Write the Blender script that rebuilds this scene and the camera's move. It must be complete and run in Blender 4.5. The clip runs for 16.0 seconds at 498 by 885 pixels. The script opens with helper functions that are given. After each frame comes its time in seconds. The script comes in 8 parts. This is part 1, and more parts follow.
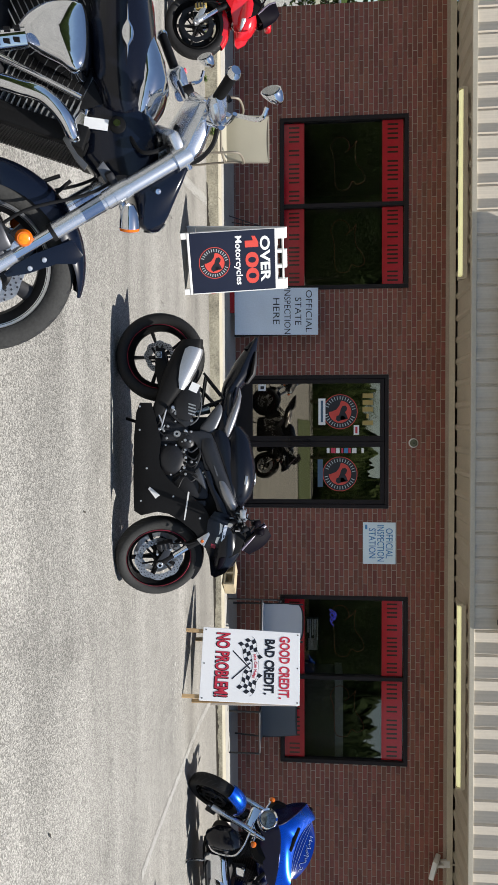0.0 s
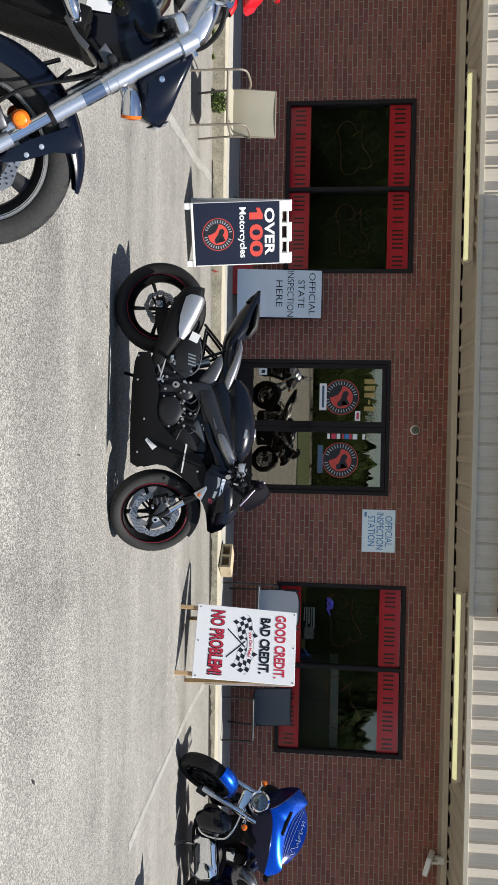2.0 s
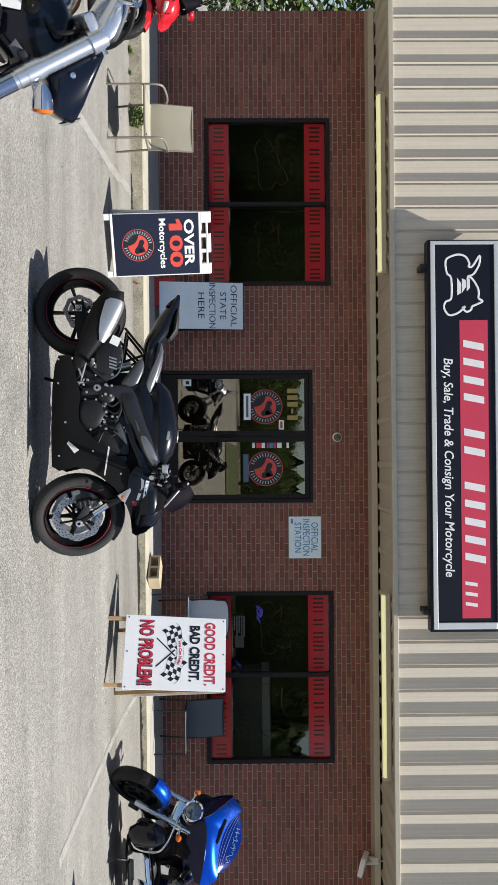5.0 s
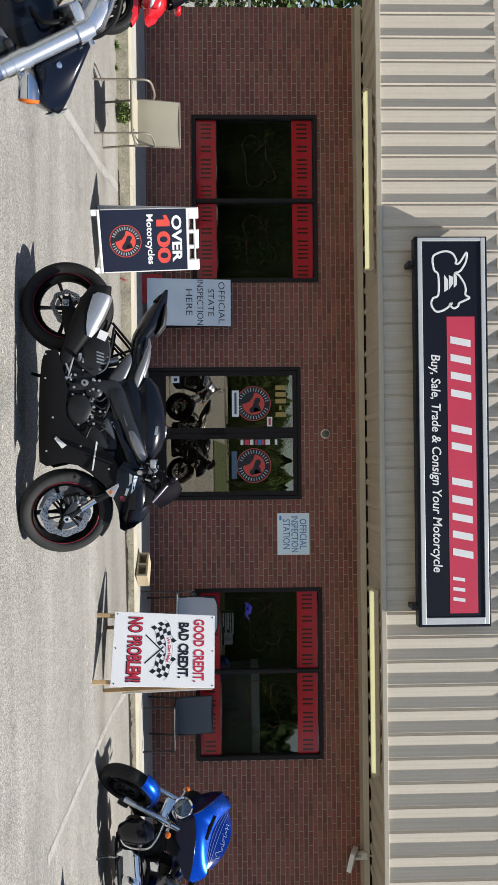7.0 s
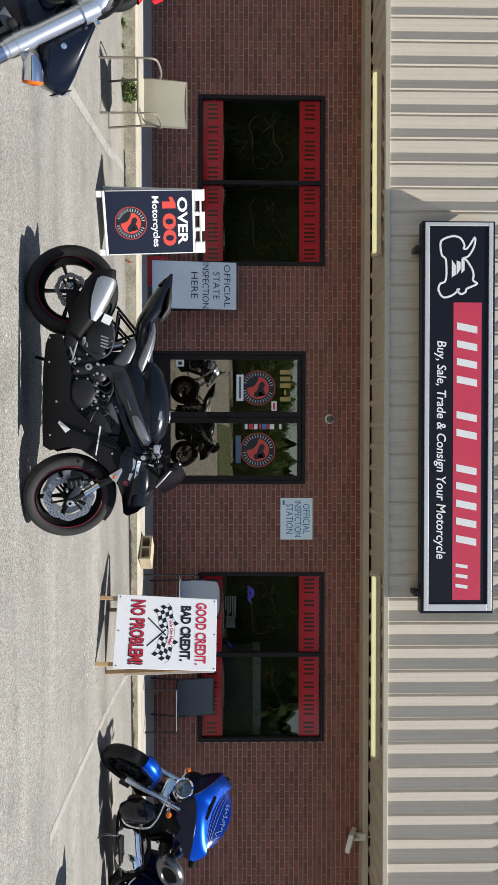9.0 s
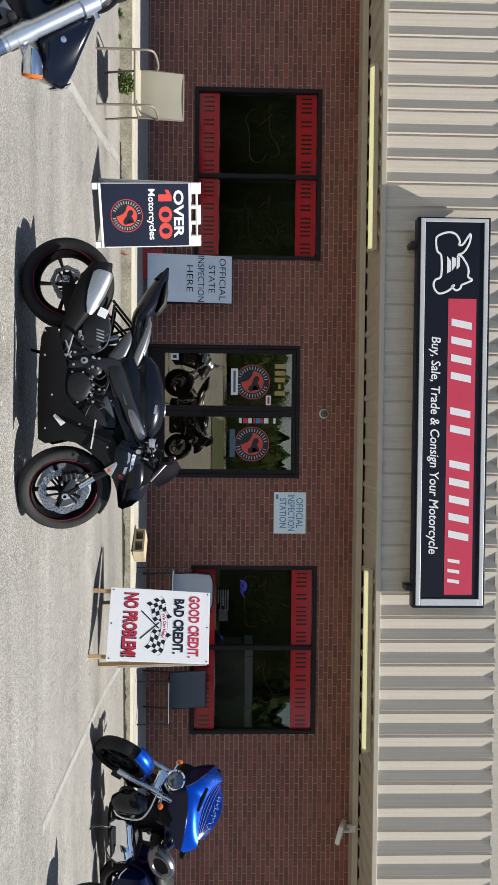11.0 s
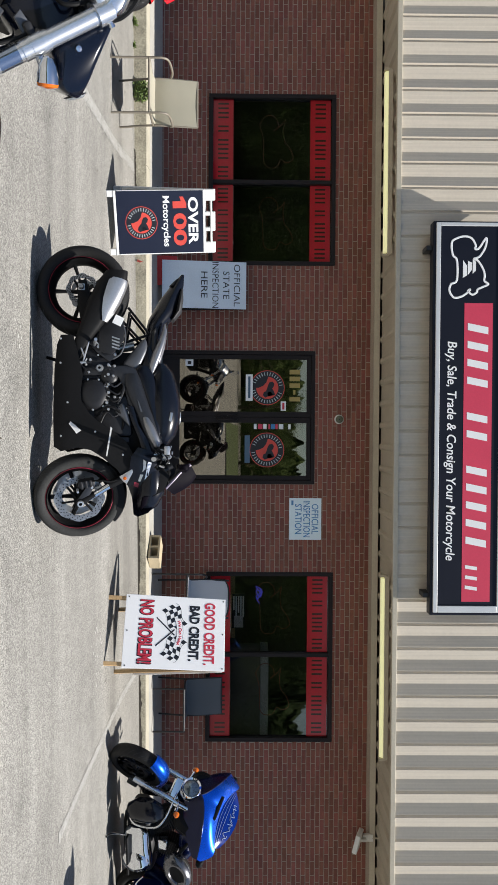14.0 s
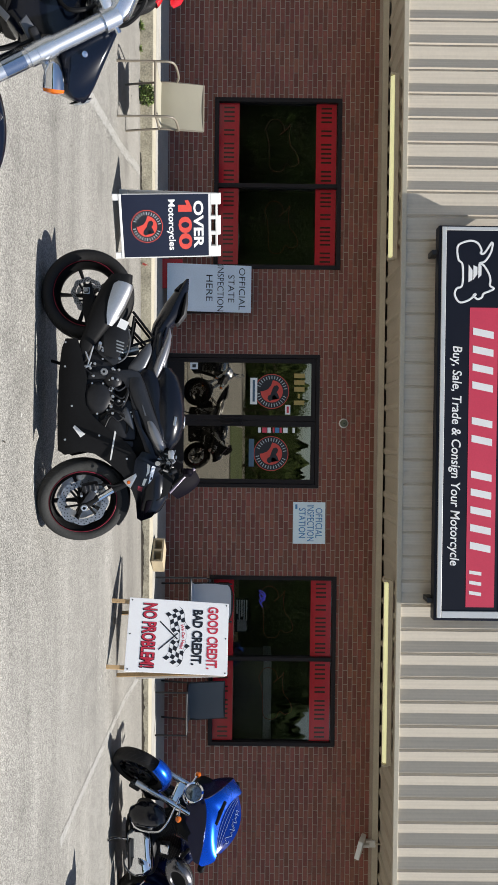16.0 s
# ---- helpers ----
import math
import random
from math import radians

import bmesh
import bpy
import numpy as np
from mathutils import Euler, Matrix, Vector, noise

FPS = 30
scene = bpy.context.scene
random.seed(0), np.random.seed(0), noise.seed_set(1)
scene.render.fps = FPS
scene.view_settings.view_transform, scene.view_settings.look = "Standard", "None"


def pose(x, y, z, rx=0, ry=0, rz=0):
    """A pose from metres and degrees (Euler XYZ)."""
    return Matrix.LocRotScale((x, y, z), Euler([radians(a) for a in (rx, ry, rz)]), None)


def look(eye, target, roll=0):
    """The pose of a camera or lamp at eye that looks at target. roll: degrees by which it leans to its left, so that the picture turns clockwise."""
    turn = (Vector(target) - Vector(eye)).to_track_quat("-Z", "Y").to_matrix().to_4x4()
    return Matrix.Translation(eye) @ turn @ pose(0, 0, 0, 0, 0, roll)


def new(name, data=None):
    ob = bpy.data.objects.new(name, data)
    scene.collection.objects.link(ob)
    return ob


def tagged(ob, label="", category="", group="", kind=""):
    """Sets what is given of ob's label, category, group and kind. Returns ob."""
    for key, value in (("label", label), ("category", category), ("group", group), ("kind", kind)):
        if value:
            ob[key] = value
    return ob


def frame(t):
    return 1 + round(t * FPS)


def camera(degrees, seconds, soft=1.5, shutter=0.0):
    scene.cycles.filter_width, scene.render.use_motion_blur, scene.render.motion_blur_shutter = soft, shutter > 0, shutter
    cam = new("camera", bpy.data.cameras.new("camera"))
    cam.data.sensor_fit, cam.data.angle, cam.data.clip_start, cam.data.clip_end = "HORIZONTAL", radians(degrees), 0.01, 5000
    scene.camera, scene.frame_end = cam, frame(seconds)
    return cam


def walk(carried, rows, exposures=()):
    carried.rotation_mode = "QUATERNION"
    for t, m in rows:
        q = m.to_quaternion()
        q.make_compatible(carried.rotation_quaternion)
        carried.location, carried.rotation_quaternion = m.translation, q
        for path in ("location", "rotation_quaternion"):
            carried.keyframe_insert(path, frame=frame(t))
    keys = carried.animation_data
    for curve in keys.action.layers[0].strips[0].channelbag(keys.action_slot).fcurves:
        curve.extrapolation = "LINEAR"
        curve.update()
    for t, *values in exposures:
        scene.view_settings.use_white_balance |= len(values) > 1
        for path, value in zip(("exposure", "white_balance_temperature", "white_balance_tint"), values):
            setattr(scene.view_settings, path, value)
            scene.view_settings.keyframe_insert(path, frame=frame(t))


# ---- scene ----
cam = camera(38.3, 16.0)
PATH = [
    (0, (-0.285, 0.658, 1.4), (-0.23, 2.649, 1.216), 90.0),
    (0.5, (-0.258, 0.605, 1.41), (-0.191, 2.601, 1.295), 89.7),
    (1, (-0.18, 0.64, 1.393), (-0.045, 2.624, 1.176), 89.4),
    (1.5, (-0.077, 0.754, 1.378), (0.009, 2.743, 1.183), 91.4),
    (2, (0.108, 0.77, 1.388), (0.132, 2.761, 1.206), 91.2),
    (2.5, (0.232, 0.748, 1.391), (0.199, 2.736, 1.183), 92.2),
    (3, (0.254, 0.72, 1.414), (0.242, 2.719, 1.327), 90.8),
    (3.5, (0.243, 0.706, 1.414), (0.237, 2.706, 1.397), 89.3),
    (4, (0.234, 0.698, 1.421), (0.21, 2.698, 1.425), 89.2),
    (6.5, (0.242, 0.694, 1.436), (0.215, 2.693, 1.461), 90.1),
    (7, (0.261, 0.696, 1.433), (0.234, 2.695, 1.482), 89.5),
    (7.5, (0.243, 0.7, 1.414), (0.238, 2.7, 1.451), 90.3),
    (8, (0.232, 0.7, 1.451), (0.223, 2.699, 1.519), 90.0),
    (8.5, (0.246, 0.717, 1.436), (0.26, 2.717, 1.478), 90.4),
    (9, (0.238, 0.71, 1.436), (0.259, 2.709, 1.473), 90.1),
    (11.5, (0.228, 0.692, 1.422), (0.271, 2.691, 1.478), 90.7),
    (12, (0.227, 0.686, 1.423), (0.264, 2.686, 1.465), 90.7),
    (12.5, (0.222, 0.692, 1.414), (0.267, 2.69, 1.464), 90.4),
    (13, (0.214, 0.705, 1.417), (0.262, 2.704, 1.44), 90.4),
    (13.5, (0.219, 0.708, 1.417), (0.266, 2.708, 1.451), 90.5),
    (14, (0.215, 0.721, 1.415), (0.241, 2.721, 1.431), 90.4),
    (14.5, (0.225, 0.726, 1.406), (0.241, 2.726, 1.412), 89.8),
    (15, (0.216, 0.726, 1.414), (0.231, 2.726, 1.421), 90.0),
    (15.5, (0.211, 0.718, 1.413), (0.228, 2.717, 1.435), 90.4),
    (16, (0.201, 0.731, 1.416), (0.22, 2.731, 1.42), 90.7),
]
walk(cam, [(t, look(eye, target, roll)) for t, eye, target, roll in PATH])

# ---- world and sun ----
SUN_WAY = Vector((0.411, -0.205, 1.0)).normalized()
world = bpy.data.worlds.new("sky")
scene.world = world
world.use_nodes = True
wn = world.node_tree.nodes
sky = wn.new("ShaderNodeTexSky")
sky.sky_type = "NISHITA"
sky.sun_disc = False
sky.sun_elevation = math.asin(SUN_WAY.z)
sky.sun_rotation = math.atan2(SUN_WAY.x, SUN_WAY.y)
sky.air_density, sky.dust_density, sky.ozone_density = 1.0, 0.6, 1.6
world.node_tree.links.new(sky.outputs[0], wn["Background"].inputs[0])
wn["Background"].inputs[1].default_value = 0.078
sun = new("sun", bpy.data.lights.new("sun", "SUN"))
sun.data.energy, sun.data.angle, sun.data.color = 4.85, radians(0.53), (1.0, 0.965, 0.91)
sun.matrix_world = look(SUN_WAY * 40, (0, 0, 0))
scene.view_settings.exposure = 0.55

# ---- tools ----
def part(name, bm, material, parent=None, label=""):
    """Links a bmesh as one mesh object, under a thing or part when one is given."""
    me = bpy.data.meshes.new(name)
    bm.to_mesh(me)
    bm.free()
    me.materials.append(material)
    ob = new(name, me)
    if parent is not None:
        ob.parent = parent
    return tagged(ob, label)


def thing(name, m, label, category, group="", kind=""):
    ob = new(name)
    ob.empty_display_size = 0.1
    ob.matrix_world = m
    return tagged(ob, label, category, group, kind)


def smooth(bm, angle=40):
    """Smooth faces, with edges sharper than the angle kept crisp."""
    bm.normal_update()
    lim = radians(angle)
    for f in bm.faces:
        f.smooth = True
    for e in bm.edges:
        if len(e.link_faces) == 2 and e.calc_face_angle(0) > lim:
            e.smooth = False
    return bm


def box(bm, lo, hi, m=None, bevel=0.0):
    """A box from corner to corner, with optional rounded edges."""
    got = bmesh.ops.create_cube(bm, size=1.0)
    vs = got["verts"]
    c = [(a + b) / 2 for a, b in zip(lo, hi)]
    s = [abs(b - a) for a, b in zip(lo, hi)]
    for v in vs:
        v.co = Vector((v.co.x * s[0] + c[0], v.co.y * s[1] + c[1], v.co.z * s[2] + c[2]))
        if m is not None:
            v.co = m @ v.co
    if bevel:
        es = list({e for v in vs for e in v.link_edges})
        bmesh.ops.bevel(bm, geom=es, offset=bevel, segments=2, profile=0.5, affect="EDGES")
    return bm


def boxed(lo, hi, bevel=0.0):
    return box(bmesh.new(), lo, hi, None, bevel)


def turn_to(d):
    return Vector(d).to_track_quat("Z", "Y").to_matrix().to_4x4()


def rod(bm, a, b, r, r2=None, n=16, cap=True):
    """A round bar from a to b, tapering from r to r2."""
    a, b = Vector(a), Vector(b)
    q = turn_to(b - a)
    r2 = r if r2 is None else r2
    rings = []
    for p, rr in ((a, r), (b, r2)):
        rings.append([bm.verts.new(p + q @ Vector((rr * math.cos(2 * math.pi * k / n), rr * math.sin(2 * math.pi * k / n), 0))) for k in range(n)])
    for k in range(n):
        bm.faces.new((rings[0][k], rings[0][(k + 1) % n], rings[1][(k + 1) % n], rings[1][k]))
    if cap:
        bm.faces.new(rings[0][::-1])
        bm.faces.new(rings[1])
    return bm


def curve_points(pts, steps=6):
    """A smooth line through the points."""
    pts = [Vector(p) for p in pts]
    out = []
    for i in range(len(pts) - 1):
        p0, p1, p2, p3 = pts[max(i - 1, 0)], pts[i], pts[i + 1], pts[min(i + 2, len(pts) - 1)]
        for k in range(steps):
            t = k / steps
            out.append(0.5 * ((2 * p1) + (p2 - p0) * t + (2 * p0 - 5 * p1 + 4 * p2 - p3) * t * t + (3 * p1 - p0 - 3 * p2 + p3) * t ** 3))
    out.append(pts[-1])
    return out


def tube(bm, pts, r, n=12, steps=6, squash=1.0):
    """A bent tube through the points; r may be one radius or one for each point."""
    radii = [r] * len(pts) if isinstance(r, (int, float)) else list(r)
    line = curve_points(pts, steps)
    last, up = None, Vector((0.03, 1, 0.02)).normalized()
    first = None
    for i, p in enumerate(line):
        d = (line[min(i + 1, len(line) - 1)] - line[max(i - 1, 0)]).normalized()
        side = d.cross(up)
        if side.length < 1e-3:
            side = d.cross(Vector((1, 0, 0)))
        side.normalize()
        up = side.cross(d).normalized()
        u = i / steps
        j = min(int(u), len(radii) - 2) if len(radii) > 1 else 0
        rr = radii[j] + (radii[min(j + 1, len(radii) - 1)] - radii[j]) * min(u - j, 1)
        ring = [bm.verts.new(p + rr * (math.cos(2 * math.pi * k / n) * side + squash * math.sin(2 * math.pi * k / n) * up)) for k in range(n)]
        if last:
            for k in range(n):
                bm.faces.new((last[k], last[(k + 1) % n], ring[(k + 1) % n], ring[k]))
        else:
            first = ring
        last = ring
    bm.faces.new(first[::-1])
    bm.faces.new(last)
    return bm


def lathe(bm, prof, n=32, m=None, closed=False):
    """Turns a profile of (radius, height) round z; m places it."""
    m = m or Matrix()
    rings = [[bm.verts.new(m @ Vector((r * math.cos(2 * math.pi * k / n), r * math.sin(2 * math.pi * k / n), h))) for k in range(n)] for r, h in prof]
    pairs = list(zip(rings, rings[1:]))
    if closed:
        pairs.append((rings[-1], rings[0]))
    for a, b in pairs:
        for k in range(n):
            bm.faces.new((a[k], a[(k + 1) % n], b[(k + 1) % n], b[k]))
    return bm


def ring_pts(c, half, hi, lo, power, n, axis):
    """A rounded cross-section round c: half its width, hi above, lo below."""
    out = []
    for k in range(n):
        a = 2 * math.pi * k / n
        ca, sa = math.cos(a), math.sin(a)
        u = math.copysign(abs(ca) ** (2 / power), ca) * half
        w = math.copysign(abs(sa) ** (2 / power), sa) * (hi if sa > 0 else lo)
        out.append(Vector(c) + axis[0] * u + axis[1] * w)
    return out


def loft(bm, sections, n=24, power=2.4, cap=True):
    """A body through cross-sections (x, y, z, half width, half height), standing across x."""
    last, first = None, None
    for s in sections:
        x, y, z, hw, hh = s[:5]
        pw = s[5] if len(s) > 5 else power
        ring = [bm.verts.new(p) for p in ring_pts((x, y, z), hw, hh, hh, pw, n, (Vector((0, 1, 0)), Vector((0, 0, 1))))]
        if last:
            for k in range(n):
                bm.faces.new((last[k], last[(k + 1) % n], ring[(k + 1) % n], ring[k]))
        else:
            first = ring
        last = ring
    if cap:
        bm.faces.new(first[::-1])
        bm.faces.new(last)
    bmesh.ops.recalc_face_normals(bm, faces=bm.faces[:])
    return bm


def plate(bm, outline, y0, y1, bevel=0.0, bend=None):
    """A plate with an outline in x, z, from y0 to y1 (rounded edges); bend moves its points."""
    a = [bm.verts.new((x, y0, z)) for x, z in outline]
    b = [bm.verts.new((x, y1, z)) for x, z in outline]
    n = len(outline)
    fs = [bm.faces.new(a), bm.faces.new(b[::-1])]
    for k in range(n):
        fs.append(bm.faces.new((a[(k + 1) % n], a[k], b[k], b[(k + 1) % n])))
    bmesh.ops.recalc_face_normals(bm, faces=fs)
    if bevel:
        es = list({e for f in fs[:2] for e in f.edges})
        bmesh.ops.bevel(bm, geom=es, offset=bevel, segments=2, profile=0.5, affect="EDGES", clamp_overlap=True)
    if bend:
        bmesh.ops.triangulate(bm, faces=[f for f in bm.faces if len(f.verts) > 4])
        bmesh.ops.subdivide_edges(bm, edges=[e for e in bm.edges if e.calc_length() > 0.08], cuts=2, use_grid_fill=True)
        for v in bm.verts:
            v.co = bend(v.co)
    return bm


def lettering(text, size, m, material, parent, name="lettering", width=None, shear=0.0, depth=0.001, align="CENTER", label="", bold=0.018):
    """Flat words as a mesh; width squeezes them to a known length."""
    cu = bpy.data.curves.new(name, "FONT")
    cu.body, cu.size, cu.align_x, cu.align_y, cu.shear, cu.extrude = text, size, align, "CENTER", shear, depth
    cu.resolution_u, cu.offset = 3, bold * size
    tmp = bpy.data.objects.new(name, cu)
    scene.collection.objects.link(tmp)
    bpy.context.view_layer.update()
    me = bpy.data.meshes.new_from_object(tmp.evaluated_get(bpy.context.evaluated_depsgraph_get()))
    bpy.data.objects.remove(tmp)
    bpy.data.curves.remove(cu)
    xs = [v.co.x for v in me.vertices]
    ys = [v.co.y for v in me.vertices]
    kx = width / (max(xs) - min(xs)) if width else 1.0
    cx, cy = (max(xs) + min(xs)) / 2, (max(ys) + min(ys)) / 2
    ky = size / (max(ys) - min(ys)) if width else 1.0
    for v in me.vertices:
        v.co = Vector(((v.co.x - (cx if align == "CENTER" else 0)) * kx, (v.co.y - cy) * ky, v.co.z))
    me.materials.clear()
    me.materials.append(material)
    ob = new(name, me)
    if parent is not None:
        ob.parent = parent
    ob.matrix_local = m
    return tagged(ob, label)


FACE = pose(0, 0, 0, 90, 0, 0)


def glyph_bars(text, w, h, m, material, parent, name="plain_bar", lean=0.0, fill=0.27, joined=False):
    """A run of plain bars, one for each character of a trade name, of its size."""
    step = w / len(text)
    bm = bmesh.new()
    for i, ch in enumerate(text):
        if ch == " ":
            continue
        x = -w / 2 + step * (i + 0.5)
        vs = [bm.verts.new((px * step + lean * pz + x, pz, 0)) for px, pz in ((-fill, -h / 2), (fill, -h / 2), (fill, h / 2), (-fill, h / 2))]
        bm.faces.new(vs)
        if not joined:
            part(name, bm, material, parent).matrix_local = m
            bm = bmesh.new()
    if joined:
        ob = part(name + "s", bm, material, parent)
        ob.matrix_local = m
        tagged(ob, kind="stuff")
    else:
        bm.free()


# ---- materials ----
def mat(name, col, rough=0.5, metal=0.0, var=0.18, scale=6.0, fine=90.0, bump=0.1, coat=0.0, rvar=0.15, spec=0.5, emit=0.0):
    """A surface with broad and fine variation of tone, gloss and relief."""
    m = bpy.data.materials.new(name)
    m.use_nodes = True
    nt = m.node_tree
    N, L = nt.nodes, nt.links
    b = N["Principled BSDF"]
    co = N.new("ShaderNodeTexCoord")
    big, small = N.new("ShaderNodeTexNoise"), N.new("ShaderNodeTexNoise")
    big.inputs["Scale"].default_value, big.inputs["Detail"].default_value = scale, 6
    small.inputs["Scale"].default_value, small.inputs["Detail"].default_value = fine, 3
    L.new(co.outputs["Object"], big.inputs["Vector"])
    L.new(co.outputs["Object"], small.inputs["Vector"])
    mix = N.new("ShaderNodeMath")
    mix.operation = "ADD"
    L.new(big.outputs["Fac"], mix.inputs[0])
    L.new(small.outputs["Fac"], mix.inputs[1])
    mr = N.new("ShaderNodeMapRange")
    mr.inputs["From Min"].default_value, mr.inputs["From Max"].default_value = 0.6, 1.4
    mr.inputs["To Min"].default_value, mr.inputs["To Max"].default_value = 1 - var, 1 + var
    L.new(mix.outputs[0], mr.inputs["Value"])
    hsv = N.new("ShaderNodeHueSaturation")
    hsv.inputs["Color"].default_value = (*col, 1)
    L.new(mr.outputs[0], hsv.inputs["Value"])
    L.new(hsv.outputs[0], b.inputs["Base Color"])
    rr = N.new("ShaderNodeMapRange")
    rr.inputs["To Min"].default_value, rr.inputs["To Max"].default_value = max(rough * (1 - rvar), 0.02), min(rough * (1 + rvar), 1)
    L.new(big.outputs["Fac"], rr.inputs["Value"])
    L.new(rr.outputs[0], b.inputs["Roughness"])
    b.inputs["Metallic"].default_value = metal
    b.inputs["Coat Weight"].default_value = coat
    b.inputs["Coat Roughness"].default_value = 0.04
    b.inputs["Specular IOR Level"].default_value = spec
    if bump:
        bp = N.new("ShaderNodeBump")
        bp.inputs["Strength"].default_value, bp.inputs["Distance"].default_value = bump, 0.004
        L.new(small.outputs["Fac"], bp.inputs["Height"])
        L.new(bp.outputs[0], b.inputs["Normal"])
    if emit:
        b.inputs["Emission Color"].default_value = (*col, 1)
        b.inputs["Emission Strength"].default_value = emit
    m["hsv"] = hsv.name
    return m


def tone_by(m, output, amount, hue=0.0):
    """Lets pieces that share a material differ a little, by object or by island."""
    nt = m.node_tree
    hsv = nt.nodes[m["hsv"]]
    src = nt.nodes.new("ShaderNodeObjectInfo" if output == "Random" else "ShaderNodeNewGeometry")
    old = hsv.inputs["Value"].links[0].from_socket
    mr = nt.nodes.new("ShaderNodeMapRange")
    mr.inputs["To Min"].default_value, mr.inputs["To Max"].default_value = 1 - amount, 1 + amount
    nt.links.new(src.outputs[output], mr.inputs["Value"])
    mul = nt.nodes.new("ShaderNodeMath")
    mul.operation = "MULTIPLY"
    nt.links.new(old, mul.inputs[0])
    nt.links.new(mr.outputs[0], mul.inputs[1])
    nt.links.new(mul.outputs[0], hsv.inputs["Value"])
    if hue:
        hr = nt.nodes.new("ShaderNodeMapRange")
        hr.inputs["To Min"].default_value, hr.inputs["To Max"].default_value = 0.5 - hue, 0.5 + hue
        wn2 = nt.nodes.new("ShaderNodeTexWhiteNoise")
        wn2.noise_dimensions = "1D"
        nt.links.new(src.outputs[output], wn2.inputs["W"])
        nt.links.new(wn2.outputs["Value"], hr.inputs["Value"])
        nt.links.new(hr.outputs[0], hsv.inputs["Hue"])
    return m


def glass(name, tint, ior=1.5, rough=0.0, sheen=(1.0, 1.0, 1.0)):
    m = bpy.data.materials.new(name)
    m.use_nodes = True
    N, L = m.node_tree.nodes, m.node_tree.links
    N.remove(N["Principled BSDF"])
    tr, gl, fr, mx = (N.new("ShaderNode" + k) for k in ("BsdfTransparent", "BsdfGlossy", "Fresnel", "MixShader"))
    tr.inputs[0].default_value = (*tint, 1)
    gl.inputs["Roughness"].default_value = rough
    gl.inputs["Color"].default_value = (*sheen, 1)
    fr.inputs[0].default_value = ior
    L.new(fr.outputs[0], mx.inputs[0])
    L.new(tr.outputs[0], mx.inputs[1])
    L.new(gl.outputs[0], mx.inputs[2])
    L.new(mx.outputs[0], N["Material Output"].inputs[0])
    return m


def asphalt_mat(name="asphalt", grain=150, low=(0.133, 0.127, 0.115), middle=(0.232, 0.223, 0.203), high=(0.405, 0.389, 0.350), relief=0.0045):
    """Sun-bleached asphalt: pale stones in a grey binder, with patches and stains."""
    m = mat(name, (0.30, 0.285, 0.26), 0.92, 0, 0.2, 0.7, 140.0, 0.6, spec=0.25)
    nt = m.node_tree
    N, L = nt.nodes, nt.links
    hsv = N[m["hsv"]]
    b = N["Principled BSDF"]
    co = N.new("ShaderNodeTexCoord")
    vor = N.new("ShaderNodeTexVoronoi")
    vor.inputs["Scale"].default_value = grain
    L.new(co.outputs["Object"], vor.inputs["Vector"])
    ramp = N.new("ShaderNodeValToRGB")
    e = ramp.color_ramp.elements
    e[0].position, e[0].color = 0.0, (*low, 1)
    e[1].position, e[1].color = 1.0, (*high, 1)
    k = ramp.color_ramp.elements.new(0.45)
    k.color = (*middle, 1)
    sep = N.new("ShaderNodeSeparateColor")
    L.new(vor.outputs["Color"], sep.inputs[0])
    L.new(sep.outputs[0], ramp.inputs[0])
    stain = N.new("ShaderNodeTexNoise")
    stain.inputs["Scale"].default_value, stain.inputs["Detail"].default_value = 1.6, 8
    L.new(co.outputs["Object"], stain.inputs["Vector"])
    sr = N.new("ShaderNodeMapRange")
    sr.inputs["From Min"].default_value, sr.inputs["From Max"].default_value = 0.30, 0.44
    sr.inputs["To Min"].default_value, sr.inputs["To Max"].default_value = 0.82, 1.0
    L.new(stain.outputs["Fac"], sr.inputs["Value"])
    streak, stretch = N.new("ShaderNodeTexNoise"), N.new("ShaderNodeMapping")
    stretch.inputs["Scale"].default_value = (0.16, 1.5, 1)
    stretch.inputs["Rotation"].default_value = (0, 0, 0.03)
    L.new(co.outputs["Object"], stretch.inputs["Vector"])
    L.new(stretch.outputs[0], streak.inputs["Vector"])
    streak.inputs["Scale"].default_value, streak.inputs["Detail"].default_value = 1.3, 9
    streak.inputs["Roughness"].default_value = 0.65
    st = N.new("ShaderNodeMapRange")
    st.inputs["From Min"].default_value, st.inputs["From Max"].default_value = 0.33, 0.66
    st.inputs["To Min"].default_value, st.inputs["To Max"].default_value = 0.77, 1.11
    L.new(streak.outputs["Fac"], st.inputs["Value"])
    both = N.new("ShaderNodeMath")
    both.operation = "MULTIPLY"
    L.new(sr.outputs[0], both.inputs[0])
    L.new(st.outputs[0], both.inputs[1])
    mul = N.new("ShaderNodeMix")
    mul.data_type, mul.blend_type = "RGBA", "MULTIPLY"
    mul.inputs["Factor"].default_value = 1
    L.new(ramp.outputs[0], mul.inputs["A"])
    L.new(both.outputs[0], mul.inputs["B"])
    L.new(mul.outputs["Result"], hsv.inputs["Color"])
    bp = [n for n in N if n.type == "BUMP"][0]
    L.new(vor.outputs["Distance"], bp.inputs["Height"])
    bp.inputs["Distance"].default_value = relief
    return m


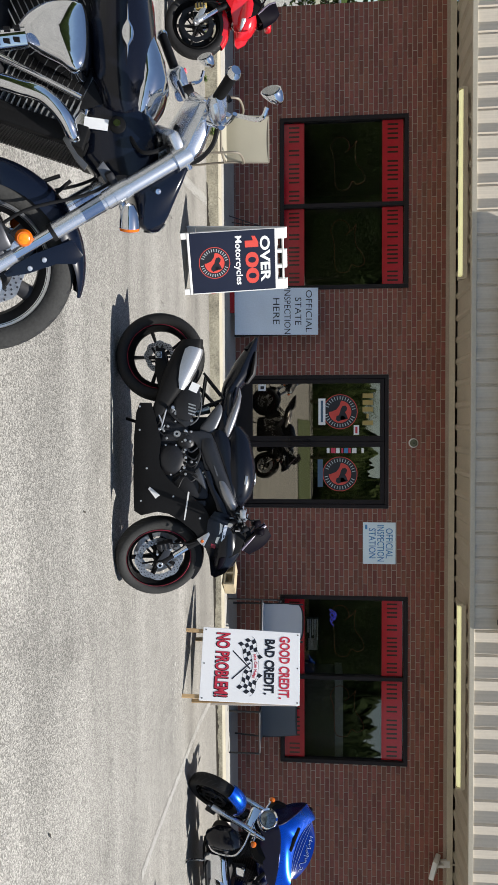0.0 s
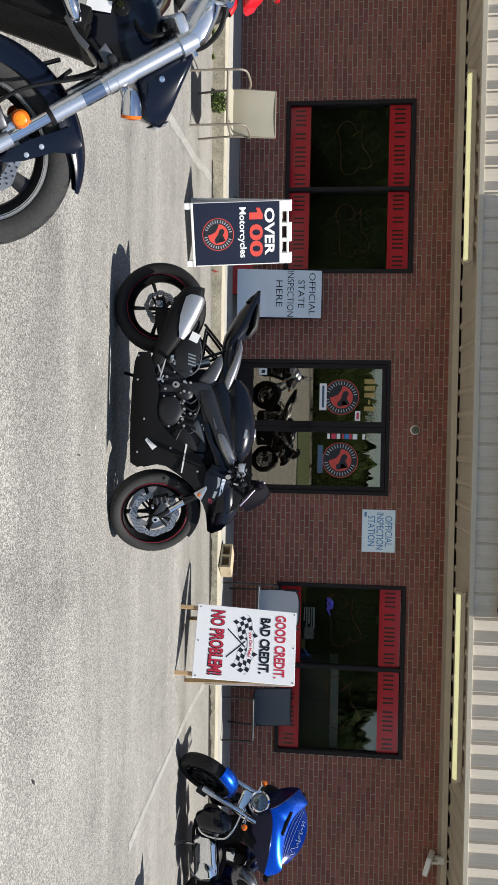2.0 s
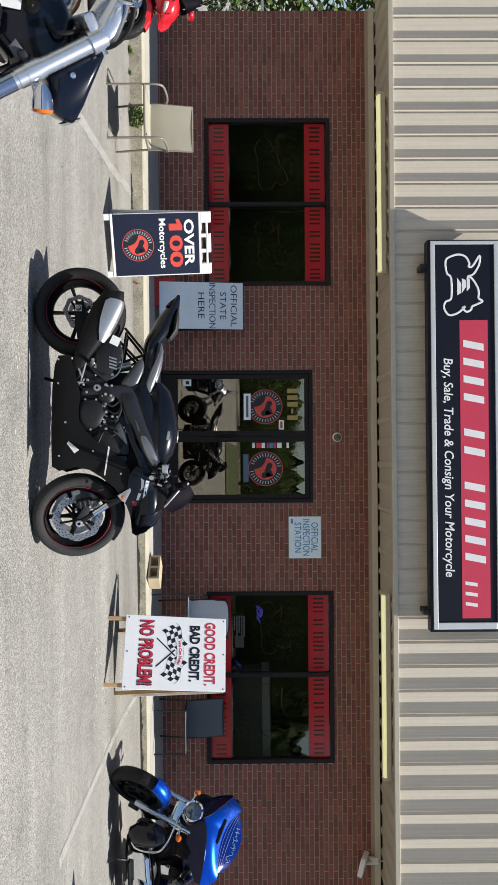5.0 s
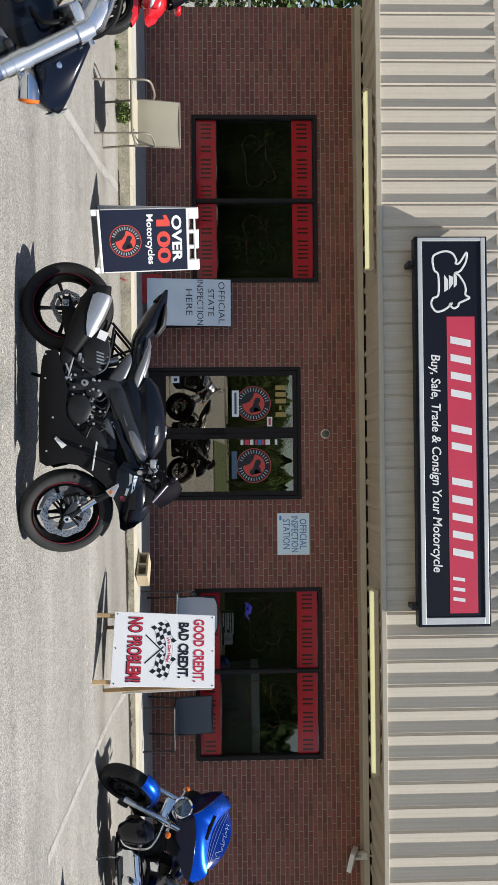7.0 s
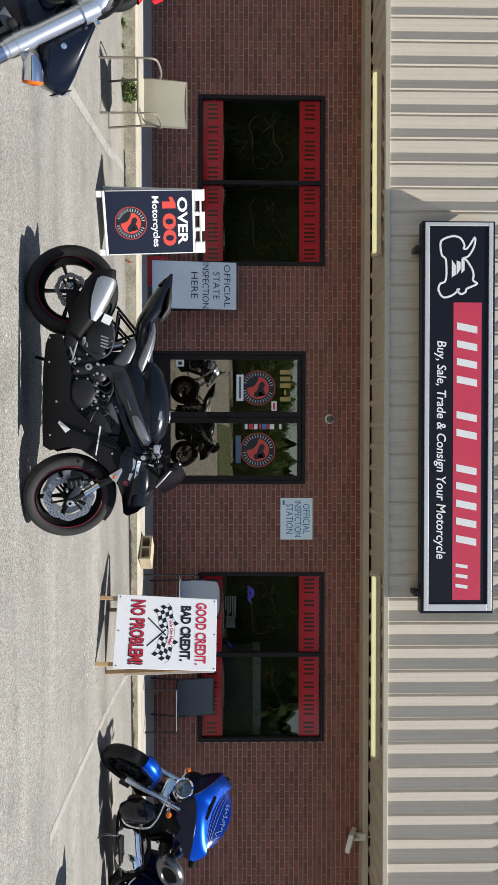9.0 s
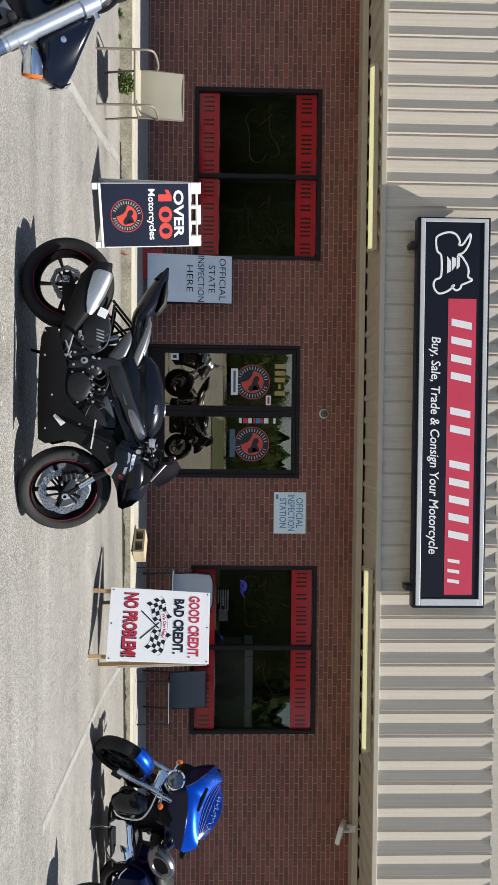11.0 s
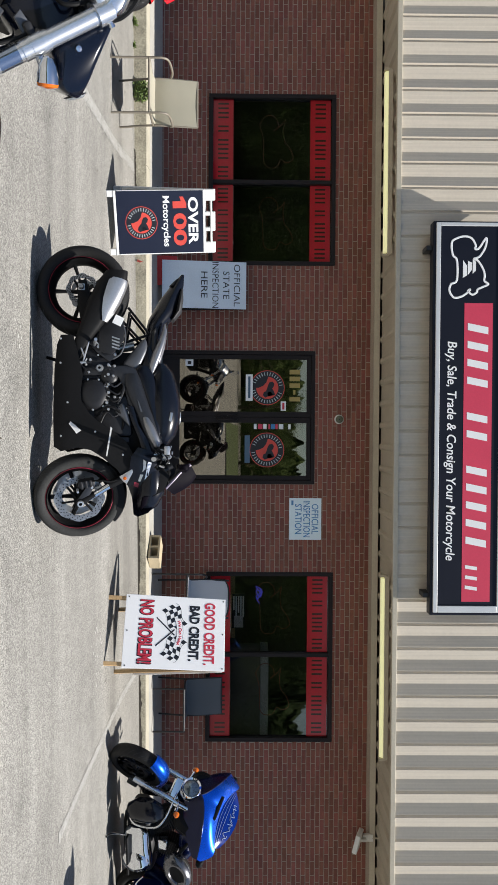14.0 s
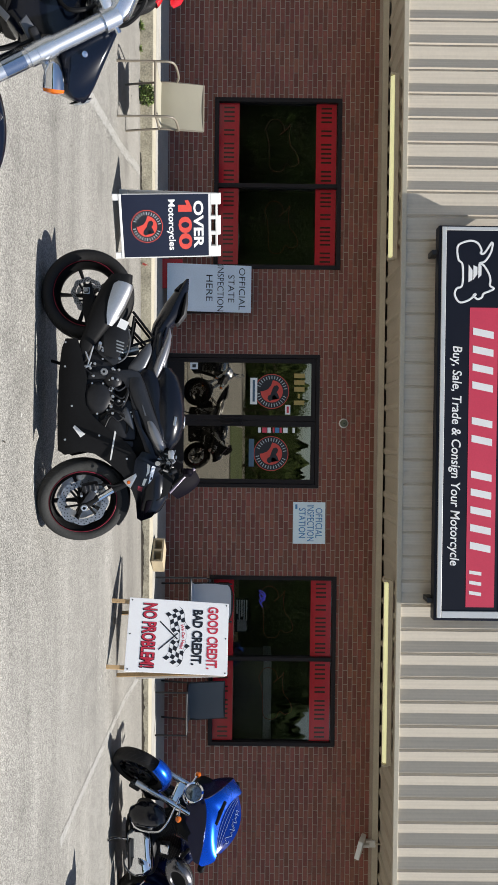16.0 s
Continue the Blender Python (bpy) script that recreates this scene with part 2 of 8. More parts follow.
ASPHALT = asphalt_mat()
APRON = asphalt_mat("worn_apron_paving", 170, (0.158, 0.151, 0.136), (0.230, 0.219, 0.198), (0.345, 0.330, 0.298), 0.003)
CONCRETE = mat("old_concrete", (0.35, 0.336, 0.30), 0.9, 0, 0.25, 2.5, 60, 0.5)
KERB_TOP = mat("kerb_concrete", (0.41, 0.375, 0.29), 0.88, 0, 0.22, 4, 70, 0.4)
STRIPE = mat("worn_white_paint", (0.335, 0.326, 0.301), 0.9, 0, 0.16, 9, 160, 0.25)
MORTAR = mat("grey_mortar", (0.36, 0.297, 0.24), 0.95, 0, 0.2, 3, 80, 0.5)
BRICK = tone_by(mat("red_brick", (0.216, 0.076, 0.0545), 0.86, 0, 0.22, 14, 120, 0.6), "Random", 0.22, 0.008)
BRICK_REST = tone_by(mat("red_brick_rest", (0.216, 0.076, 0.0545), 0.86, 0, 0.22, 14, 120, 0.6), "Random Per Island", 0.22, 0.008)
DIRT = mat("dark_packed_dirt", (0.05, 0.042, 0.032), 0.95, 0, 0.5, 12, 90, 0.8)
CREAM = mat("cream_painted_metal", (0.50, 0.45, 0.35), 0.55, 0, 0.1, 3, 40, 0.1)
PANEL = mat("stone_coloured_steel_sheet", (0.56, 0.50, 0.41), 0.45, 0, 0.06, 1.5, 30, 0.05)
def brushed(m, along, gain):
    """Adds fine streaks of tone that run along one axis."""
    N, L = m.node_tree.nodes, m.node_tree.links
    hsv = N[m["hsv"]]
    co, mp, nz, mr = (N.new("ShaderNode" + k) for k in ("TexCoord", "Mapping", "TexNoise", "MapRange"))
    mp.inputs["Scale"].default_value = along
    L.new(co.outputs["Object"], mp.inputs["Vector"])
    L.new(mp.outputs[0], nz.inputs["Vector"])
    nz.inputs["Scale"].default_value, nz.inputs["Detail"].default_value = 1.0, 5
    mr.inputs["From Min"].default_value, mr.inputs["From Max"].default_value = 0.3, 0.7
    mr.inputs["To Min"].default_value, mr.inputs["To Max"].default_value = 1 - gain, 1 + gain
    L.new(nz.outputs["Fac"], mr.inputs["Value"])
    mx = N.new("ShaderNodeMix")
    mx.data_type, mx.blend_type = "RGBA", "MULTIPLY"
    mx.inputs["Factor"].default_value = 1
    out = hsv.outputs["Color"]
    ends = [l.to_socket for l in out.links]
    L.new(out, mx.inputs["A"])
    L.new(mr.outputs[0], mx.inputs["B"])
    for e in ends:
        L.new(mx.outputs["Result"], e)
    return m


PANEL = brushed(PANEL, (60, 60, 0.7), 0.09)
BRONZE = mat("dark_bronze_aluminium", (0.018, 0.014, 0.014), 0.5, 0.0, 0.15, 8, 60, 0.05, spec=0.2)
GLASS = glass("tinted_glass", (0.80, 0.80, 0.78), 1.8, 0.014)
MIRROR_GLASS = glass("reflective_door_glass", (0.50, 0.49, 0.45), 2.8, sheen=(1.0, 0.93, 0.78))
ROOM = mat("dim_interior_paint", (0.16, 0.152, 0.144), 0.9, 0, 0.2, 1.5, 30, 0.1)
BLACK = mat("black_vinyl", (0.012, 0.013, 0.018), 0.4, 0, 0.1, 8, 60, 0.02)
NAVY = mat("navy_vinyl", (0.010, 0.013, 0.030), 0.35, 0, 0.1, 4, 60, 0.02)
WHITE = mat("white_vinyl", (0.88, 0.88, 0.87), 0.4, 0, 0.04, 4, 60, 0.02)
BOARD = mat("white_sign_board", (0.95, 0.95, 0.95), 0.45, 0, 0.03, 3, 60, 0.02)
RIM_INK = mat("pale_blue_ink", (0.42, 0.48, 0.50), 0.4, 0, 0.08, 8, 60, 0.02)
BELL_GREEN = mat("dull_olive_metal", (0.12, 0.13, 0.085), 0.45, 0.3, 0.25, 12, 60, 0.1)
DIM_BLUE = mat("dim_blue_film", (0.07, 0.13, 0.20), 0.4, 0, 0.1, 8, 60, 0.02)
LETTER_DIM = mat("dark_cutout_film", (0.05, 0.022, 0.014), 0.12, 0, 0.2, 20, 60, 0.0)
WHITE_PLASTIC = mat("white_plastic", (0.72, 0.72, 0.70), 0.4, 0, 0.06, 5, 60, 0.03)
RED_VINYL = mat("red_vinyl", (0.58, 0.035, 0.065), 0.4, 0, 0.06, 5, 60, 0.02)
ROSE = mat("faded_red_vinyl", (0.66, 0.052, 0.10), 0.4, 0, 0.06, 3, 60, 0.02)
BANNER_RED = mat("red_banner_film", (0.43, 0.020, 0.027), 0.12, 0, 0.1, 5, 60, 0.02)
ORANGE_RED = mat("orange_red_vinyl", (0.64, 0.07, 0.05), 0.4, 0, 0.08, 6, 60, 0.02)
SIGN_NAVY = mat("dark_navy_sign_film", (0.006, 0.0075, 0.016), 0.45, 0, 0.1, 4, 60, 0.02, spec=0.25)
RETAINER = mat("satin_silver_retainer", (0.70, 0.70, 0.68), 0.4, 0.35, 0.06, 3, 90, 0.03)
ALU = mat("brushed_aluminium", (0.62, 0.64, 0.66), 0.32, 0.9, 0.08, 4, 120, 0.05)
GREY_PALE = mat("pale_grey_fabric", (0.52, 0.53, 0.55), 0.8, 0, 0.08, 3, 200, 0.3)
GRIME_SHADE = mat("grimy_shaded_kerb_face", (0.375, 0.342, 0.255), 0.95, 0, 0.55, 5, 50, 0.6)
PALE_BLUE = mat("pale_blue_board", (0.66, 0.74, 0.82), 0.5, 0, 0.08, 3, 50, 0.05)
ICE = mat("ice_blue_enamel", (0.80, 0.92, 0.97), 0.4, 0, 0.05, 3, 50, 0.02)
INK_BLUE = mat("blue_ink", (0.06, 0.24, 0.50), 0.5, 0, 0.08, 5, 50, 0)
WOOD = mat("pine_lumber", (0.48, 0.32, 0.16), 0.7, 0, 0.25, 5, 70, 0.3)
KHAKI = mat("khaki_sling_fabric", (0.37, 0.345, 0.265), 0.85, 0, 0.08, 4, 300, 0.5)
TAUPE = mat("taupe_coated_steel", (0.24, 0.21, 0.165), 0.45, 0.1, 0.12, 6, 60, 0.05)
GREY_SLING = mat("grey_sling_fabric", (0.10, 0.11, 0.12), 0.85, 0, 0.1, 4, 300, 0.4)
DARK_STEEL = mat("dark_painted_steel", (0.02, 0.02, 0.022), 0.45, 0.2, 0.15, 6, 60, 0.1)
GOLD = mat("gold_vinyl", (0.40, 0.29, 0.09), 0.4, 0.1, 0.1, 6, 60, 0.02)
TUBE_LIGHT = mat("lit_tube_lens", (0.93, 0.91, 0.50), 0.35, 0, 0.05, 3, 40, 0.02, emit=0.3)
BLOCK = mat("tan_concrete_block", (0.46, 0.38, 0.25), 0.95, 0, 0.2, 8, 90, 0.6)
LEAF = tone_by(mat("leaf_green", (0.06, 0.09, 0.022), 0.75, 0, 0.3, 3, 30, 0.1, spec=0.15), "Random Per Island", 0.5, 0.02)
LEAF_MASS = mat("dense_leaf_green", (0.05, 0.075, 0.02), 0.85, 0, 0.5, 0.6, 9, 0.1, spec=0.1)
BARK = mat("bark", (0.12, 0.09, 0.06), 0.9, 0, 0.3, 5, 40, 0.6)
GRASS = tone_by(mat("grass_blades", (0.13, 0.185, 0.045), 0.7, 0, 0.3, 3, 30, 0.1), "Random Per Island", 0.4, 0.02)

# ---- ground, kerb, building ----
def step01(a, b, v):
    t = min(max((v - a) / (b - a), 0), 1)
    return t * t * (3 - 2 * t)


def ground_z(x, y):
    return 0.0045 * min(max(x, -8), 8) + 0.009 * min(max(x, -5), 6) * step01(6.5, 9.9, y) + 0.05 * step01(8.7, 9.9, y) - 0.12 * (1 - step01(3.1, 4.9, y)) + 0.022 * min(max(-6 - y, 0), 60) * step01(-18, -11, x) * (1 - step01(8, 14, x))


def make_ground():
    near = [i * 0.25 for i in range(-48, 57)]
    xs = [-900, -300, -100, -40, -20] + near + [20, 40, 100, 300, 900]
    ys = [-900, -300, -100, -76, -40, -20, -10, -6, -4] + [i * 0.125 for i in range(-16, 102)] + [16, 24, 40, 100, 300, 900]
    bm = bmesh.new()
    g = [[bm.verts.new((x, y, ground_z(x, y) )) for x in xs] for y in ys]
    for j in range(len(ys) - 1):
        for i in range(len(xs) - 1):
            bm.faces.new((g[j][i], g[j][i + 1], g[j + 1][i + 1], g[j + 1][i]))
    return tagged(part("ground", smooth(bm), ASPHALT), "sun-bleached grey asphalt parking lot with pale aggregate and stains", "parking lot", kind="structure")


make_ground()

WALL_Y, KERB_Y, EAVE_Y, EAVE_Z, TOP_Z = 11.0, 9.925, 9.8, 3.36, 5.03
LEFT_END, RIGHT_END = -6.19, 12.0


def walk_z(x, y):
    return 0.178 + 0.004 * x + 0.066 * (y - KERB_Y)


def slab(name, x0, x1, y0, y1, material, label, category, nose=0.0, lift=0.0):
    bm = bmesh.new()
    n = max(2, int((x1 - x0) / 0.5))
    rows = []
    for i in range(n + 1):
        x = x0 + (x1 - x0) * i / n
        a = [(y0 - nose, -0.25), (y0 - nose * 0.2, walk_z(x, y0) - 0.012 + lift), (y0 + 0.005, walk_z(x, y0) + lift - 0.002), (y0 + 0.03, walk_z(x, y0) + lift), (y1, walk_z(x, y1) + lift), (y1, -0.25)]
        rows.append([bm.verts.new((x, y, z + 0.003 * noise.noise((x * 3, y * 3, 7)))) for y, z in a])
    for a, b in zip(rows, rows[1:]):
        for k in range(5):
            bm.faces.new((a[k], b[k], b[k + 1], a[k + 1]))
    bm.faces.new(rows[0])
    bm.faces.new(rows[-1][::-1])
    bmesh.ops.recalc_face_normals(bm, faces=bm.faces[:])
    return tagged(part(name, smooth(bm, 30), material), label, category, kind="structure")


x = LEFT_END - 6.0
while x < RIGHT_END:
    slab("kerb", x + 0.004, x + 2.996, KERB_Y, KERB_Y + 0.16, KERB_TOP, "weathered concrete kerb along the storefront walkway", "kerb", 0.03)
    x += 3.0


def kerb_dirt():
    """The stained kerb face, with some of its shade put into the colour."""
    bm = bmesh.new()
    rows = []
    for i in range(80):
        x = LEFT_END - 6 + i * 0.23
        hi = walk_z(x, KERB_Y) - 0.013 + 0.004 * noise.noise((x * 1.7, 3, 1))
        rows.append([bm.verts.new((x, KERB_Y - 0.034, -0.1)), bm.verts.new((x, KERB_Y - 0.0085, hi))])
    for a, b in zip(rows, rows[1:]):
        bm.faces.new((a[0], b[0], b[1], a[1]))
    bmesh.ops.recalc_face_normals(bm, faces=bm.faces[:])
    tagged(part("kerb_stain", bm, GRIME_SHADE), "grimy staining along the kerb face, its shade put into the tone", "kerb", kind="structure")


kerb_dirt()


def kerb_crack(name, x0, x1, seed):
    """A ragged dark seam of dirt between the asphalt and the kerb."""
    bm = bmesh.new()
    rows = []
    n = int((x1 - x0) / 0.03)
    for i in range(n + 1):
        x = x0 + (x1 - x0) * i / n
        fade = max(0.0, math.sin(math.pi * i / n)) ** 0.4
        w = fade * max(0.008, 0.030 + 0.022 * noise.noise((x * 4, seed, 0)) + 0.02 * noise.noise((x * 15, seed, 2)))
        y = KERB_Y - 0.042
        rows.append([bm.verts.new((x, y - 0.006, ground_z(x, y) - 0.01)), bm.verts.new((x, y, ground_z(x, y) + w))])
    for a, b in zip(rows, rows[1:]):
        bm.faces.new((a[0], b[0], b[1], a[1]))
    bmesh.ops.recalc_face_normals(bm, faces=bm.faces[:])
    tagged(part(name, bm, DIRT), "ragged dark seam of dirt at the foot of the kerb", "dirt", kind="structure")


for k, (xa, xb) in enumerate(((2.6, 5.6), (0.9, 2.4), (-3.4, -2.3), (5.7, 7.5))):
    kerb_crack("kerb_dirt", xa, xb, k * 3.1)
slab("pavement", LEFT_END - 6, RIGHT_END, KERB_Y + 0.165, WALL_Y + 0.05, CONCRETE, "plain concrete walkway under the eave", "pavement", 0, 0.002)


def make_apron():
    """The smoother strip of old paving between the asphalt and the kerb, with a ragged edge."""
    bm = bmesh.new()
    rows = []
    for i in range(331):
        x = LEFT_END - 4 + i * 0.06
        edge = 8.42 - 0.06 * x + 0.09 * noise.noise((x * 1.3, 1, 4)) + 0.05 * noise.noise((x * 7, 2, 4)) + random.uniform(-0.03, 0.03)
        ys = [edge + (KERB_Y - 0.02 - edge) * k / 16 for k in range(17)]
        rows.append([bm.verts.new((x, y, ground_z(x, y) + (0.0015 if y > edge else 0.0003))) for y in ys])
    for a, b in zip(rows, rows[1:]):
        for k in range(16):
            bm.faces.new((a[k], b[k], b[k + 1], a[k + 1]))
    bmesh.ops.recalc_face_normals(bm, faces=bm.faces[:])
    tagged(part("apron", smooth(bm), APRON), "worn grey paving strip along the kerb", "pavement", kind="structure")


make_apron()


def worn_line(a, b, w):
    """A painted bay line that follows the ground."""
    bm = bmesh.new()
    a, b = Vector(a), Vector(b)
    side = Vector((-(b - a).y, (b - a).x)).normalized() * w / 2
    n = 640
    last = None
    for i in range(n + 1):
        p = a.lerp(b, i / n)
        row = []
        for k in range(11):
            q = p + side * (k / 5 - 1) * (1 + 0.14 * noise.noise((p.x * 7, p.y * 7, k)))
            row.append(bm.verts.new((q.x, q.y, ground_z(q.x, q.y) + 0.0035)))
        if last:
            for k in range(10):
                if random.random() < 0.10 + 0.3 * (k in (0, 9)) + 0.15 * (k in (1, 8)) + 0.3 * max(0, noise.noise((p.x * 6, p.y * 6, 3))):
                    continue
                bm.faces.new((last[k], last[k + 1], row[k + 1], row[k]))
        last = row
    bmesh.ops.recalc_face_normals(bm, faces=bm.faces[:])
    return tagged(part("bay_line", bm, STRIPE), "worn faded white painted parking bay line", "road marking", "parking bay lines", "structure")


worn_line((-2.55, 5.2), (-3.13, 9.86), 0.13)
worn_line((3.34, 6.2), (3.215, 9.86), 0.09)

def paint_flecks():
    """A few worn scraps of white paint left on the asphalt."""
    rf = random.Random(31)
    bm = bmesh.new()
    for cx, cy, n, spread in ((2.28, 7.55, 9, 0.16), (2.42, 7.92, 6, 0.12), (0.62, 6.98, 4, 0.10), (-0.3, 5.3, 3, 0.12), (0.98, 7.03, 4, 0.12), (0.5, 5.48, 2, 0.05)):
        for k in range(3 * n):
            x, y = cx + rf.gauss(0, spread), cy + rf.gauss(0, spread * 0.7)
            r = rf.uniform(0.006, 0.016)
            bm.faces.new([bm.verts.new((x + r * 1.1 * math.cos(a) * rf.uniform(0.6, 1.2), y + r * math.sin(a) * rf.uniform(0.6, 1.2), ground_z(x, y) + 0.0022)) for a in [q * 0.8976 for q in range(7)]])
    tagged(part("paint_fleck", bm, FLECK), "worn white paint flecks on the asphalt", "road marking", kind="stuff")


FLECK = mat("chipped_white_paint", (0.43, 0.42, 0.39), 0.85, 0, 0.2, 9, 120, 0.3)
paint_flecks()
bm = bmesh.new()
for k in range(5):
    box(bm, (-1.985 + 0.006 * k, KERB_Y - 0.037, 0.05 + 0.013 * k), (-1.958 + 0.004 * (k % 3), KERB_Y - 0.030, 0.066 + 0.013 * k))
tagged(part("red_paint_mark", bm, mat("red_spray_paint", (0.55, 0.09, 0.07), 0.8, 0, 0.2, 20, 90, 0.2)), "small red spray mark on the kerb face", "paint mark", kind="structure")

WINDOWS = ((-4.617, -2.186, 0.896, 2.708), (2.209, 4.66, 0.896, 2.716))
DOOR = (-0.967, 0.945, 0.2, 2.44)
HOLES = WINDOWS + (DOOR,)


def in_hole(x0, x1, z0, z1):
    return any(x0 > a - 1e-4 and x1 < b + 1e-4 and z0 > c - 1e-4 and z1 < d + 1e-4 for a, b, c, d in HOLES)


def make_wall():
    bm = bmesh.new()
    xs = sorted({LEFT_END, RIGHT_END, *(v for h in HOLES for v in h[:2])})
    zs = sorted({0.0, EAVE_Z, *(v for h in HOLES for v in h[2:])})
    for a, b in zip(xs, xs[1:]):
        for c, d in zip(zs, zs[1:]):
            if not in_hole(a, b, c, d):
                box(bm, (a, WALL_Y + 0.005, c), (b, WALL_Y + 0.2, d))
    bmesh.ops.remove_doubles(bm, verts=bm.verts[:], dist=1e-5)
    return tagged(part("wall_front", bm, MORTAR), "red running-bond brick storefront wall with grey mortar", "wall", kind="structure")


WALL = make_wall()


def side_wall(name, lo, hi, material, label):
    return tagged(part(name, boxed(lo, hi), material), label, "wall", kind="structure")


side_wall("wall_west", (LEFT_END, WALL_Y + 0.2, 0), (LEFT_END + 0.2, 19, EAVE_Z), MORTAR, "plain side wall of the brick building")
side_wall("wall_east", (RIGHT_END - 0.2, WALL_Y + 0.2, 0), (RIGHT_END, 19, EAVE_Z), MORTAR, "plain side wall of the brick building")
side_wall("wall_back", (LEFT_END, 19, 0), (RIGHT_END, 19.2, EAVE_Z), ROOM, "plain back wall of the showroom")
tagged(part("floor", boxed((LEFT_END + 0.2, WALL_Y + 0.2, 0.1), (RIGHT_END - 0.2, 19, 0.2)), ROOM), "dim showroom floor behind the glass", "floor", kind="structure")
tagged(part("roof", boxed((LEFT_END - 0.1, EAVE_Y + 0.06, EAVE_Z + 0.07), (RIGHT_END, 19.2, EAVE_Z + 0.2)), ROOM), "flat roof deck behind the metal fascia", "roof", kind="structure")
tagged(part("trim_wall_top", boxed((LEFT_END - 0.02, WALL_Y - 0.04, 3.275), (RIGHT_END, WALL_Y + 0.004, 3.355), 0.004), CREAM), "cream painted trim board at the top of the wall", "trim", kind="structure")


# ---- eave: ribbed soffit, edge trim, fascia sheets, cap ----
def rib_profile(x0, n, pitch, base, top, high):
    pts = [(x0, 0.0)]
    for i in range(n):
        c = x0 + pitch * (i + 0.5)
        pts += [(c - base / 2, 0), (c - top / 2, high), (c + top / 2, high), (c + base / 2, 0)]
    pts.append((x0 + pitch * n, 0.0))
    return pts


def fold_profile(n, pitch, high):
    """Wide V-folds with a small V-groove between them."""
    pts = [(0.0, high - 0.006)]
    for i in range(n):
        u = pitch * i
        pts += [(u + 0.128, 0.002), (u + 0.134, 0.002), (u + 0.256, high - 0.001), (u + 0.260, high), (u + 0.275, high - 0.027), (u + 0.279, high - 0.028)]
        pts.append((u + pitch - 0.001, high - 0.006))
    return pts


def sheet(pts, place, thick=0.0012):
    bm = bmesh.new()
    a = [bm.verts.new(place(u, h, 0)) for u, h in pts]
    b = [bm.verts.new(place(u, h, 1)) for u, h in pts]
    for k in range(len(pts) - 1):
        bm.faces.new((a[k], a[k + 1], b[k + 1], b[k]))
    bmesh.ops.recalc_face_normals(bm, faces=bm.faces[:])
    bmesh.ops.solidify(bm, geom=bm.faces[:], thickness=thick)
    return bm


PITCH = 0.306
fascia = thing("fascia", pose(0, 0, 0), "stone-coloured ribbed steel fascia over the storefront", "fascia", kind="structure")
proto = None
xa = -7.148
while xa < RIGHT_END:
    if proto is None:
        proto = part("ribbed_sheet", sheet(fold_profile(3, PITCH, 0.050), lambda u, h, k: (u, -h, EAVE_Z + 0.02 + k * (4.87 - EAVE_Z - 0.02))), PANEL, fascia)
        ob = proto
    else:
        ob = new("ribbed_sheet", proto.data)
        ob.parent = fascia
    ob.location = (xa, EAVE_Y, 0)
    xa += 3 * PITCH
part("cap_trim", boxed((-7.2, EAVE_Y - 0.028, 4.85), (RIGHT_END + 0.1, EAVE_Y + 0.3, TOP_Z + 0.16), 0.006), PANEL, fascia, "folded metal cap along the top")
part("edge_trim", boxed((-7.2, EAVE_Y - 0.055, EAVE_Z - 0.045), (RIGHT_END + 0.1, EAVE_Y + 0.03, EAVE_Z + 0.018), 0.005), CREAM, fascia, "cream metal drip edge")
part("backing", boxed((-7.14, EAVE_Y + 0.02, EAVE_Z + 0.02), (RIGHT_END, EAVE_Y + 0.05, TOP_Z - 0.03)), PANEL, fascia)
n_rib = int((RIGHT_END + 7.1) / PITCH)
soff = sheet(rib_profile(-7.1, n_rib, PITCH, 0.10, 0.04, 0.03), lambda u, h, k: (u, EAVE_Y + 0.032 + k * (WALL_Y - EAVE_Y - 0.04), EAVE_Z + 0.03 - h))
tagged(part("ceiling", soff, CREAM), "ribbed cream metal soffit under the eave", "ceiling", kind="structure")


def strip_light(x0, x1, y, z, tilt):
    t = thing("strip_light", pose((x0 + x1) / 2, y, z, 0, tilt, 0), "cream fluorescent strip light with a lit lens under the eave", "ceiling light", "strip lights under the eave")
    w = (x1 - x0) / 2
    part("body", boxed((-w, -0.06, 0.0), (w, 0.06, 0.06), 0.006), CREAM, t)
    bm = bmesh.new()
    prof = [(math.sin(a) * 0.055, -math.cos(a) * 0.046) for a in [radians(k) for k in range(-100, 101, 20)]]
    rows = [[bm.verts.new((s * (w - 0.03), yy, zz)) for yy, zz in prof] for s in (-1, 1)]
    for k in range(len(prof) - 1):
        bm.faces.new((rows[0][k], rows[0][k + 1], rows[1][k + 1], rows[1][k]))
    for r in rows:
        bm.faces.new(r)
    bmesh.ops.recalc_face_normals(bm, faces=bm.faces[:])
    part("lens", smooth(bm, 50), TUBE_LIGHT, t, "glowing pale yellow tube lens")
    for s in (-1, 1):
        part("end_cap", boxed((s * w - 0.012 * (s > 0) - 0.018 * (s < 0), -0.05, -0.052), (s * w + 0.018 * (s > 0) + 0.012 * (s < 0), 0.05, 0.03), 0.006), CREAM, t)
    return t


strip_light(-4.565, -2.145, 10.2, 3.285, 0)
strip_light(2.093, 4.531, 10.2, 3.295, 0)

# ---- windows and door ----
def pane(name, x0, x1, z0, z1, y, parent, material=None):
    ob = part(name, boxed((x0, y - 0.003, z0), (x1, y + 0.003, z1)), material or GLASS, parent)
    ob.visible_shadow = False
    return ob


